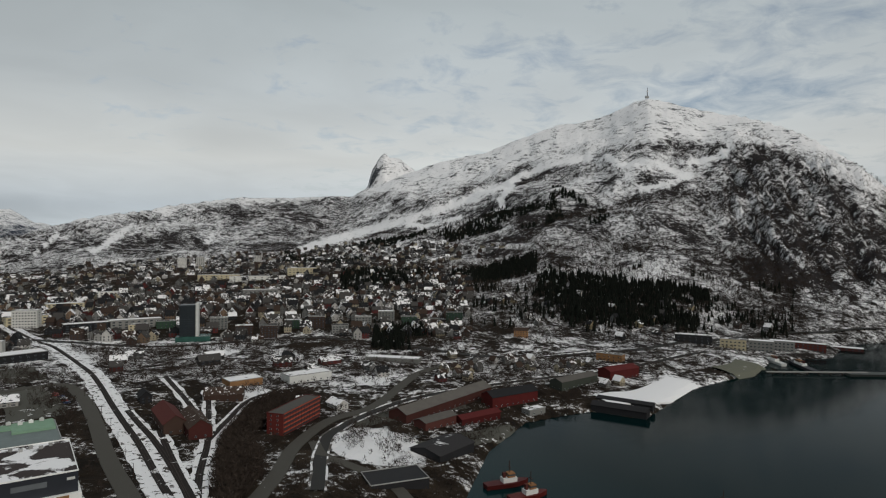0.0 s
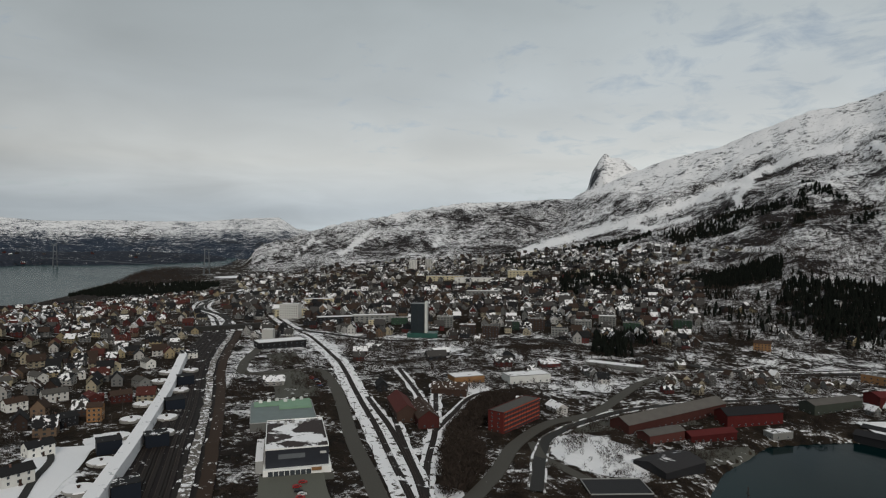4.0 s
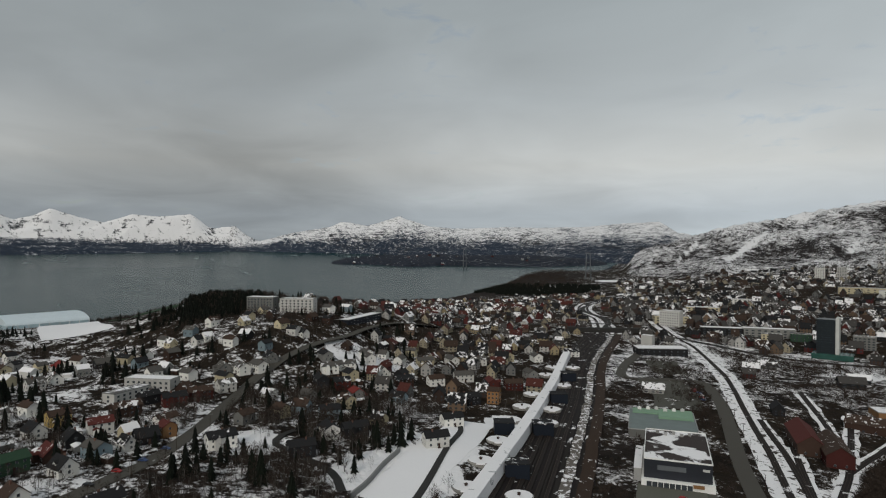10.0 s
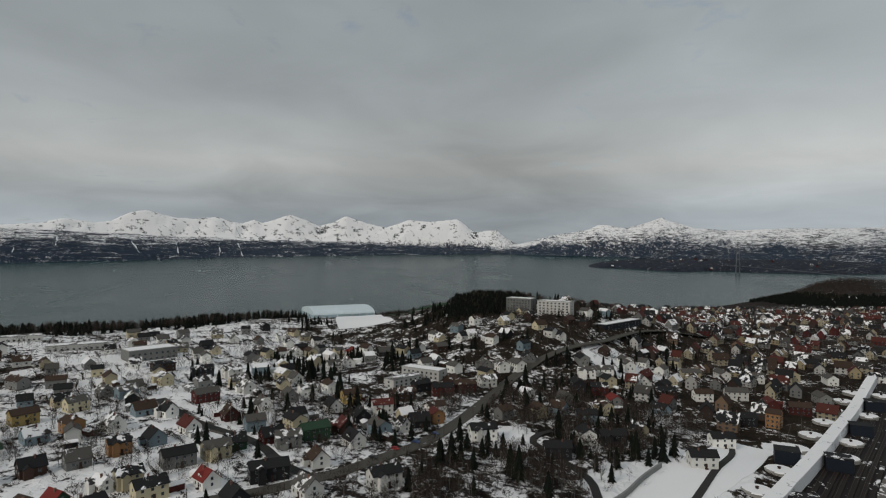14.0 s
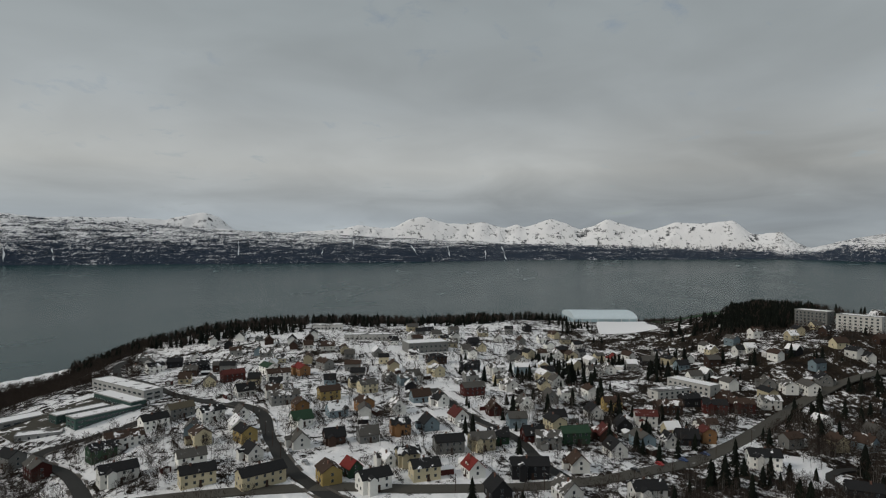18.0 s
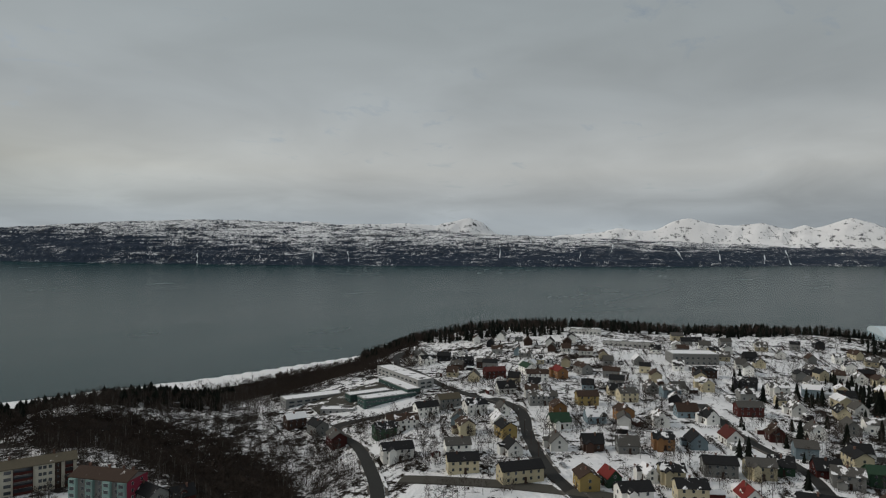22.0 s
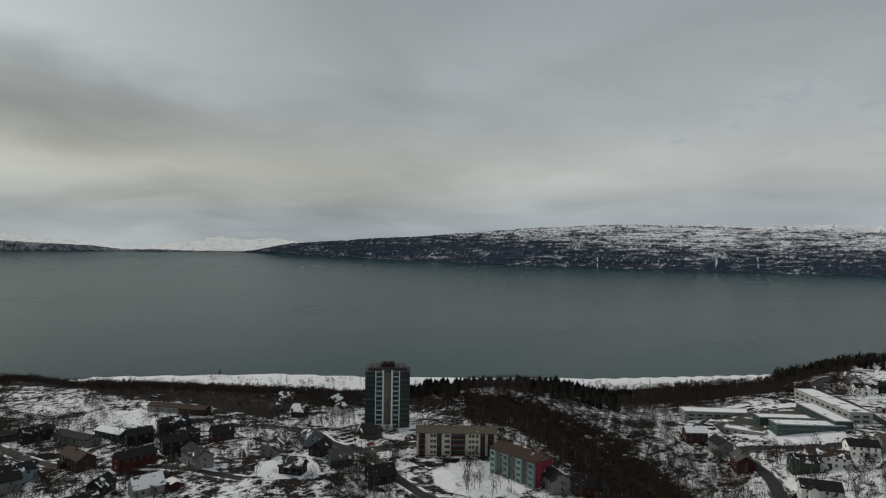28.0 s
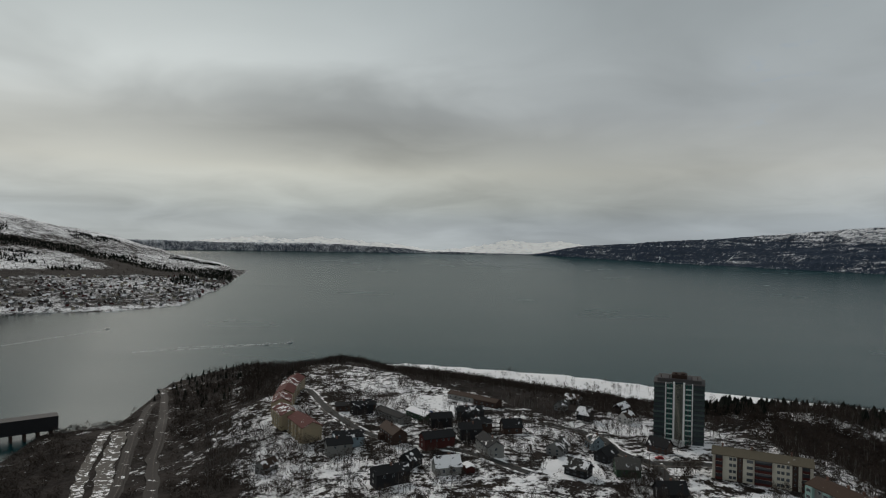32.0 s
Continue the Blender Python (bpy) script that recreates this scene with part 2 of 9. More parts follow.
def ground_material():
    m, nt, b = nodes_of("snowy_ground")
    pos = where(nt)
    cover, wood, rock, mixed = attr(nt, "cover"), attr(nt, "wood"), attr(nt, "rock"), attr(nt, "mixed")
    ledges, haze_tint = attr(nt, "ledges"), attr(nt, "haze_tint")

    def cut(v, level, sharp, blur):
        """Where v passes a level: hard near a plain edge, gradual where snow and ground are finely mixed."""
        wide = math_node(nt, "ADD", math_node(nt, "MULTIPLY", mixed, blur), sharp)
        return math_node(nt, "ADD", math_node(nt, "DIVIDE", math_node(nt, "SUBTRACT", v, level), wide), 0.5, True)
    flatpos = scaled(nt, pos, (1, 1, 0.35))
    big, mid = noise_node(nt, 0.018, 5, 0.6, flatpos, 0.6), noise_node(nt, 0.062, 6, 0.58, flatpos, 0.5)
    fine = noise_node(nt, 0.55, 4, 0.65, pos)
    v = math_node(nt, "ADD", math_node(nt, "MULTIPLY", big, 0.3), math_node(nt, "ADD", math_node(nt, "MULTIPLY", mid, 0.45), math_node(nt, "MULTIPLY", noise_node(nt, 0.24, 5, 0.75, pos), 0.5)))
    v = math_node(nt, "ADD", v, math_node(nt, "SUBTRACT", math_node(nt, "MULTIPLY", math_node(nt, "SUBTRACT", cover, 0.5), 0.4), 0.125))
    ledge = noise_node(nt, 0.02, 5, 0.65, scaled(nt, pos, (1, 1, 7)), 0.3)
    v = math_node(nt, "ADD", v, math_node(nt, "MULTIPLY", math_node(nt, "MULTIPLY", math_node(nt, "SUBTRACT", ledge, 0.5), rock), 0.5))
    # thin level shelves of snow on the layered plateau
    shelf = math_node(nt, "SUBTRACT", noise_node(nt, 0.02, 4, 0.6, scaled(nt, pos, (0.36, 0.36, 4.2)), 0.3), 0.5)
    shelf = math_node(nt, "MULTIPLY", shelf, ledges)
    v = math_node(nt, "ADD", v, shelf)
    mask = cut(v, 0.5, 0.026, 0.22)
    soil = ramp_node(nt, mid, [(0.3, (0.012, 0.0085, 0.006)), (0.5, (0.03, 0.021, 0.014)), (0.72, (0.07, 0.052, 0.034))])
    soil = mix_node(nt, math_node(nt, "MULTIPLY", fine, 0.5), soil, (0.01, 0.01, 0.009))
    stone = ramp_node(nt, fine, [(0.35, (0.02, 0.022, 0.026)), (0.65, (0.088, 0.094, 0.102))])
    soil = mix_node(nt, rock, soil, stone)
    white = mix_node(nt, mid, tuple(c * 0.92 for c in SNOW), SNOW)
    col = mix_node(nt, mask, soil, white)
    # scrub and bare birch seen from afar: dark stems over the snow
    stems = math_node(nt, "MULTIPLY", math_node(nt, "ADD", noise_node(nt, 0.2, 5, 0.8, scaled(nt, pos, (1, 1, 0.5))), noise_node(nt, 0.045, 5, 0.75, scaled(nt, pos, (1, 1, 0.6)), 0.6)), 0.5)
    stems = math_node(nt, "ADD", math_node(nt, "MULTIPLY", math_node(nt, "SUBTRACT", stems, 0.5), 3.0), 0.5)
    w = math_node(nt, "ADD", stems, math_node(nt, "MULTIPLY", math_node(nt, "SUBTRACT", wood, 0.5), 0.6))
    w = math_node(nt, "SUBTRACT", w, math_node(nt, "MULTIPLY", shelf, 0.9))
    wmask = cut(w, 0.505, 0.09, 0.42)
    bark = ramp_node(nt, mid, [(0.3, (0.014, 0.011, 0.009)), (0.6, (0.034, 0.026, 0.021)), (0.8, (0.066, 0.053, 0.043))])
    # far woods: the blue of distance haze put into their colour
    hazy_pine = ramp_node(nt, mid, [(0.3, (0.017, 0.026, 0.042)), (0.7, (0.042, 0.058, 0.086))])
    bark = mix_node(nt, haze_tint, bark, hazy_pine)
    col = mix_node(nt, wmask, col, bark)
    nt.links.new(col, b.inputs["Base Color"])
    b.inputs["Roughness"].default_value = 0.9
    b.inputs["Specular IOR Level"].default_value = 0.06
    bump_node(nt, b, math_node(nt, "ADD", math_node(nt, "MULTIPLY", mid, 6.0), math_node(nt, "ADD", fine, math_node(nt, "MULTIPLY", wmask, 1.5))), 0.7, 1.2)
    return m


def water_material():
    m, nt, b = nodes_of("fjord_water")
    pos = where(nt)
    swell = noise_node(nt, 0.012, 2, 0.4, pos, 0.4)
    chop = noise_node(nt, 0.5, 3, 0.5, pos)
    lanes = noise_node(nt, 0.0016, 3, 0.5, scaled(nt, pos, (1, 2.5, 1)), 1.2)
    fjord_tint = mix_node(nt, lanes, (0.003, 0.027, 0.030), (0.0046, 0.037, 0.041))
    # harbour side painted darker, for the mountain's dark reflection in it
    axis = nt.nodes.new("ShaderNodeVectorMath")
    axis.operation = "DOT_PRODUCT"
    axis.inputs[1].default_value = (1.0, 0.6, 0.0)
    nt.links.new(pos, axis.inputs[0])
    harbour_shade = math_node(nt, "MULTIPLY", math_node(nt, "SUBTRACT", axis.outputs["Value"], 80.0), 0.004, True)
    nt.links.new(mix_node(nt, harbour_shade, fjord_tint, (0.0012, 0.0095, 0.0102)), b.inputs["Base Color"])
    rough = math_node(nt, "ADD", math_node(nt, "MULTIPLY", lanes, 0.08), 0.22)
    nt.links.new(math_node(nt, "SUBTRACT", rough, math_node(nt, "MULTIPLY", harbour_shade, 0.17)), b.inputs["Roughness"])
    b.inputs["IOR"].default_value = 1.33
    nt.links.new(math_node(nt, "SUBTRACT", 0.14, math_node(nt, "MULTIPLY", harbour_shade, 0.08)), b.inputs["Specular IOR Level"])
    bump_node(nt, b, math_node(nt, "ADD", swell, math_node(nt, "MULTIPLY", chop, 0.05)), 0.0016, 1.0)
    return m


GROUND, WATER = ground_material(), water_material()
ASPHALT = snowy("worn_asphalt", (0.036, 0.035, 0.033), 0.04, 0.2, per=None)
TRACKBED = snowy("track_ballast", (0.022, 0.018, 0.016), 0.26, 0.12, per=None)
RUST = painted("rusty_steel", (0.05, 0.03, 0.023), 0.6, per=None)
CONCRETE = painted("grey_concrete", (0.33, 0.33, 0.32), 0.85)
GLASS = glazing("dark_window_glass")
WHITE_TRIM = painted("white_trim", (0.72, 0.72, 0.70), 0.6, 0.05)
BRICK = painted("chimney_brick", (0.16, 0.09, 0.07), 0.9)
BARK = painted("birch_bark", (0.14, 0.13, 0.12), 0.9, 0.2, per=None)
TWIGS = painted("bare_twigs", (0.048, 0.036, 0.029), 0.95, 0.25, per="island")
SPRUCE = painted("spruce_needles", (0.007, 0.0095, 0.0065), 0.9, 0.3, per="island")
SPRUCE_ONE = painted("dark_spruce_needles", (0.008, 0.011, 0.007), 0.9, 0.3)
SNOWROOF = snowy("snow_covered_roof", (0.10, 0.095, 0.09), 0.72, 0.12)
WALLS = {
    "white": painted("white_boards", (0.76, 0.75, 0.71), 0.7, 0.06), "cream": painted("cream_boards", (0.50, 0.44, 0.30), 0.7, 0.06),
    "yellow": painted("yellow_boards", (0.42, 0.31, 0.12), 0.7, 0.08), "ochre": painted("ochre_boards", (0.24, 0.13, 0.055), 0.7, 0.08),
    "red": painted("falu_red_boards", (0.072, 0.021, 0.018), 0.75, 0.1), "brown": painted("brown_boards", (0.05, 0.03, 0.023), 0.75, 0.1),
    "green": painted("green_boards", (0.032, 0.065, 0.04), 0.75, 0.1), "blue": painted("blue_grey_boards", (0.20, 0.26, 0.29), 0.75, 0.08),
    "grey": painted("grey_boards", (0.2, 0.2, 0.19), 0.75, 0.08), "pink": painted("rose_render", (0.24, 0.035, 0.06), 0.75, 0.08),
    "orange": painted("orange_boards", (0.26, 0.14, 0.065), 0.7, 0.08), "dark": painted("dark_boards", (0.02, 0.02, 0.022), 0.7, 0.1),
    "mint": painted("mint_panels", (0.2, 0.3, 0.28), 0.6, 0.08), "navy": painted("navy_panels", (0.012, 0.016, 0.024), 0.6, 0.08),
}
ROOFS = {
    "dark": snowy("dark_roof_tiles", (0.02, 0.02, 0.021), 0.16, 0.3), "grey": snowy("grey_roof_sheets", (0.085, 0.08, 0.073), 0.25, 0.3),
    "red": snowy("red_roof_tiles", (0.09, 0.026, 0.022), 0.15, 0.3), "snow": snowy("snowy_house_roof", (0.04, 0.037, 0.035), 0.75, 0.3),
    "brown": snowy("brown_roof_tiles", (0.055, 0.036, 0.027), 0.15, 0.3), "green": snowy("green_roof_sheets", (0.03, 0.06, 0.037), 0.1, 0.3),
    "scarlet": snowy("scarlet_roof_tiles", (0.17, 0.03, 0.026), 0.08, 0.3, per=None), "olive": snowy("olive_felt_roof", (0.10, 0.085, 0.06), 0.06, 0.3, per=None),
}

# ---------------------------------------------------------------- the lie of the land (bearing in degrees, range in metres)
def lattice(ix, iy, seed):
    h = (ix.astype(np.int64) * 374761393 + iy.astype(np.int64) * 668265263 + seed * 982451653) & 0x7FFFFFFF
    h = ((h ^ (h >> 13)) * 1274126177) & 0x7FFFFFFF
    return ((h ^ (h >> 16)) & 0xFFFFFF) / float(0xFFFFFF)


def value_noise(x, y, seed=0):
    ix, iy = np.floor(x), np.floor(y)
    fx, fy = x - ix, y - iy
    fx, fy = fx * fx * (3 - 2 * fx), fy * fy * (3 - 2 * fy)
    a, b = lattice(ix, iy, seed), lattice(ix + 1, iy, seed)
    c, d = lattice(ix, iy + 1, seed), lattice(ix + 1, iy + 1, seed)
    return (a * (1 - fx) + b * fx) * (1 - fy) + (c * (1 - fx) + d * fx) * fy


def fbm(x, y, size, octaves=5, seed=0, ridged=False, gain=0.5):
    total, amp, norm = 0.0, 1.0, 0.0
    for i in range(octaves):
        n = value_noise(x / size + 17.3 * i, y / size - 9.1 * i, seed + i) * 2 - 1
        if ridged:
            n = 1 - 2 * np.abs(n)
        total, norm = total + n * amp, norm + amp
        amp, size = amp * gain, size * 0.5
    return total / norm


def smooth(a, b, v):
    t = np.clip((v - a) / (b - a), 0, 1)
    return t * t * (3 - 2 * t)


def table(v, rows):
    return np.interp(v, [p[0] for p in rows], [p[1] for p in rows])


def polar(az, r):
    return -r * math.sin(radians(az)), r * math.cos(radians(az))


# water climbs with range so that far shores fit the camera's view
def fitted_sea(r):
    return 80.0 * np.clip((r - 1500) / 3300, 0, 1.06) ** 2 + 22.0 * smooth(4400, 4925, r)


# coast of the town's peninsula, first along the harbour, then along the fjord
HARBOUR = [(335, -407), (250, -150), (120, 50), (15, 250), (18, 334), (36, 406), (69, 470), (101, 489), (127, 502), (164, 480),
           (241, 582), (303, 627), (333, 646), (396, 724), (479, 745), (566, 850), (629, 863), (1000, 1000), (3500, 2200), (3500, 6000), (-2700, 6000)]
FJORD = [polar(a, r) for a, r in ((37.0, 4300), (38.2, 3500), (40.2, 2700), (46.4, 2500), (48.4, 1950), (53.5, 1560), (60, 1430), (65, 1300), (70, 1150), (75, 1080),
                                  (79, 1180), (90, 1150), (104, 1050), (112, 1010), (121, 960), (128, 900), (132.5, 810), (145.7, 704), (156, 679), (164.4, 673), (174.9, 705), (189.4, 748),
                                  (197.6, 722), (201, 735), (204, 757), (210, 672), (214, 533))]
COAST = HARBOUR + FJORD


def coast_distance(x, y):
    """Metres to the peninsula's coast, positive on land."""
    best, inside = np.full(x.shape, 1e9), np.zeros(x.shape, bool)
    for (ax, ay), (bx, by) in zip(COAST, COAST[1:] + COAST[:1]):
        dx, dy = bx - ax, by - ay
        t = np.clip(((x - ax) * dx + (y - ay) * dy) / (dx * dx + dy * dy), 0, 1)
        best = np.minimum(best, np.hypot(x - ax - t * dx, y - ay - t * dy))
        cross = (ay > y) != (by > y)
        with np.errstate(divide="ignore", invalid="ignore"):
            inside ^= cross & (x < (bx - ax) * (y - ay) / (by - ay if by != ay else 1e-9) + ax)
    return np.where(inside, best, -best)


# heights of the town: bearing, range, height
WEST_HEIGHTS = [(100, 330, 42), (90, 280, 41), (115, 400, 44), (75, 350, 38), (60, 330, 32), (120, 300, 40), (105, 600, 46), (110, 730, 52), (116, 720, 54), (119, 700, 50), (100, 730, 47), (93, 760, 52), (58, 1330, 3), (63, 1180, 6), (54, 1450, 4), (84, 780, 40), (84, 620, 34), (101, 950, 8), (108, 910, 8), (115, 890, 8), (122, 840, 6), (93, 1000, 8),
                (85, 1020, 12), (68, 650, 72), (67, 740, 78), (71, 650, 68), (73, 770, 82), (77, 750, 74), (62.5, 740, 62), (81, 850, 36), (66, 950, 18), (57, 900, 20), (55, 600, 24), (50, 700, 22), (48, 420, 24), (168, 400, 30), (159, 330, 36), (152, 300, 36),
                (143, 330, 24), (152, 490, 46), (158, 490, 42), (132, 480, 46), (128, 620, 34), (185, 480, 32), (200, 420, 34), (197, 560, 32), (204, 650, 8), (209, 560, 6), (142, 560, 10), (146, 545, 14), (138, 610, 12), (140, 490, 26), (136, 680, 10), (212, 420, 10), (175, 300, 36)]
EAST_HEIGHTS = [(38, 300, 20), (40, 500, 20), (36, 800, 22), (30, 300, 20), (20, 350, 16), (10, 400, 11), (0, 450, 8), (-10, 640, 8), (-20, 760, 10), (-28, 850, 8), (21, 760, 15),
                (25, 1000, 26), (15, 1000, 32), (5, 1000, 36), (0, 800, 18), (25, 1500, 56), (15, 1500, 70), (5, 1500, 84), (-5, 1200, 60), (35, 1300, 26), (40, 1800, 26), (42, 2400, 34), (46, 2150, 26), (48, 1500, 16), (-15, 1000, 40), (-36, 1200, 30)]


def town_height(x, y):
    num, den = 0.0, 0.0
    for a, r, z in WEST_HEIGHTS + EAST_HEIGHTS:
        px, py = polar(a, r)
        s = 0.09 * r + 20
        w = 1.0 / ((x - px) ** 2 + (y - py) ** 2 + s * s) ** 2.2
        num, den = num + w * z, den + w
    return num / den


FOOT = [(-60, 1500), (-36, 1120), (-20, 930), (-10, 1000), (0, 1350), (10, 1650), (20, 1800), (30, 1900), (37, 2200)]
RIDGE_RANGE = [(-60, 2100), (-36, 2300), (-31, 2600), (-25, 2900), (-18.4, 3000), (-12, 3100), (-3, 3200), (7, 3300), (13, 3300), (18, 3200), (22, 3000), (26, 2800), (32, 2600), (37, 2500)]
RIDGE_RISE = [(-60, 1.0), (-42, 1.5), (-37.5, 2.7), (-35.8, 4.3), (-34.2, 5.8), (-32.5, 7.2), (-30.8, 8.3), (-28.8, 9.35), (-26.7, 10.15), (-23.2, 10.95), (-20.3, 11.85), (-18.4, 12.35), (-17.2, 12.0), (-14.4, 10.8), (-10.6, 10.25),
              (-6.6, 8.9), (-4.8, 8.15), (1.0, 6.8), (2.2, 6.2), (4.5, 5.3), (6.6, 4.5), (8.2, 3.75), (12.7, 3.65), (18, 3.45), (22.1, 2.75), (25.6, 2.1), (29.3, 1.45), (31.8, 0.75), (33.5, 0.25), (36, -0.5), (37.5, -1.8)]
FAR_SHORE = [(30, 3500), (37, 3600), (43.6, 3720), (50, 4020), (57.7, 4280), (64, 4480), (73, 4580), (88, 4390), (95, 4200), (103, 3960), (112, 3800), (120, 3730), (138, 3740), (148, 3900), (153, 3990), (158, 4150), (164.6, 4420), (171.8, 4620), (177.8, 4780), (204, 4780), (212, 4780), (230, 4700)]
FAR_RANGE = [(30, 4700), (60, 4840), (95, 4800), (101, 4560), (120, 4450), (148, 4450), (157, 4480), (164.6, 4640), (171.8, 4780), (177.8, 4820), (230, 4840)]
FAR_RISE = [(20, 0.5), (28, 0.5), (31, 0.6), (33, 1.0), (34.6, 1.95), (37.2, 1.85), (41.5, 1.5), (48.1, 1.5), (52.8, 1.35), (55.2, 1.6), (57.4, 2.25), (57.8, 2.55), (58.4, 2.3), (60.7, 1.6), (63.1, 1.9), (64.3, 1.4), (67.5, 0.9), (70.1, 0.15), (72, 0.0), (78.7, 0.1),
            (87.9, 0.4), (92.8, 0.57), (100.5, 0.62), (106.3, 0.92), (113.5, 1.15), (119.5, 1.38), (127.8, 1.88), (134, 2.12), (139, 2.3), (142.8, 2.4), (148, 2.3), (151.5, 2.12), (156.3, 1.72), (161.4, 1.2), (165.7, 0.98), (170, 0.66), (174, 0.38), (176.5, -0.1), (178, -0.5),
            (184, -0.45), (187.5, -0.35), (190, 0.0), (194.8, 0.2), (198, 0.3), (203, 0.25), (210, 0.3), (230, 0.3)]
PEAK_RISE = [(69, -1), (70.5, 0.2), (71.4, 0.65), (72.4, 1.5), (73.8, 1.27), (74.6, 1.3), (75.4, 2.1), (76, 2.42), (78.3, 2.2), (80.5, 2.32), (82.5, 1.63), (83.4, 1.8), (84.3, 2.03), (86.2, 2.66), (87.4, 2.04), (88.6, 1.7), (89.8, 2.3), (91.2, 2.72), (92.7, 2.15), (93.6, 1.96), (94.3, 2.2),
             (95.3, 1.85), (97.4, 2.4), (99, 2.2), (100.6, 2.25), (102.9, 2.88), (104.2, 2.6), (105.5, 1.9), (106.5, 1.75), (108.9, 2.05), (110.4, 1.6), (113.5, 1.42), (116, 1.0), (119.6, 1.4), (120.9, 2.5), (122.1, 2.94), (124.4, 2.45), (125.1, 2.2), (128.2, 2.4), (130.4, 2.26), (132, 2.3), (134, 2.2), (137, 2.48), (139, 1.9)]
MOUTH_RISE = [(171, 0.1), (172.8, 0.4), (175.7, 0.78), (177.5, 0.5), (180.2, 0.82), (182, 0.4), (184, 0.1), (187, -0.25), (190, 0.2), (194.8, 0.6), (198, 0.85), (200, 0.55), (203, 0.8), (206, 0.5), (209, 0.2)]
SOUTH_SHORE = [(202.5, 4600), (203.6, 3050), (205, 2350), (206, 2000), (209, 1500), (214, 1400), (222, 1440), (240, 1500)]
SOUTH_RISE = [(203, -2.5), (206, -1.7), (210, -0.9), (214.3, 0.55), (218.2, 1.2), (221.9, 2.2), (226, 3.0), (240, 3.0)]

CRAG_RISE = [(1.5, 5.6), (2.2, 6.2), (2.9, 6.6), (3.5, 7.1), (4.1, 7.3), (4.6, 7.35), (5.0, 7.6), (5.35, 7.6), (5.7, 7.1), (6.0, 6.7), (6.15, 6.5), (6.35, 5.7), (6.6, 4.7), (7.2, 3.9)]
# width of the tidal flat under the fjord bank
FLAT_WIDTH = [(126, 2), (133, 40), (146, 60), (156, 70), (165, 88), (178, 75), (189, 45), (196, 2)]


def rise(r, deg):
    return HC + r * np.tan(np.radians(deg))


def gullies(az, el):
    """Ribs and gullies that run slantwise down the mountain's steep flank."""
    return fbm((1.5 * az - el) * 30, (az + 1.5 * el) * 6, 36, 4, 29, ridged=True)


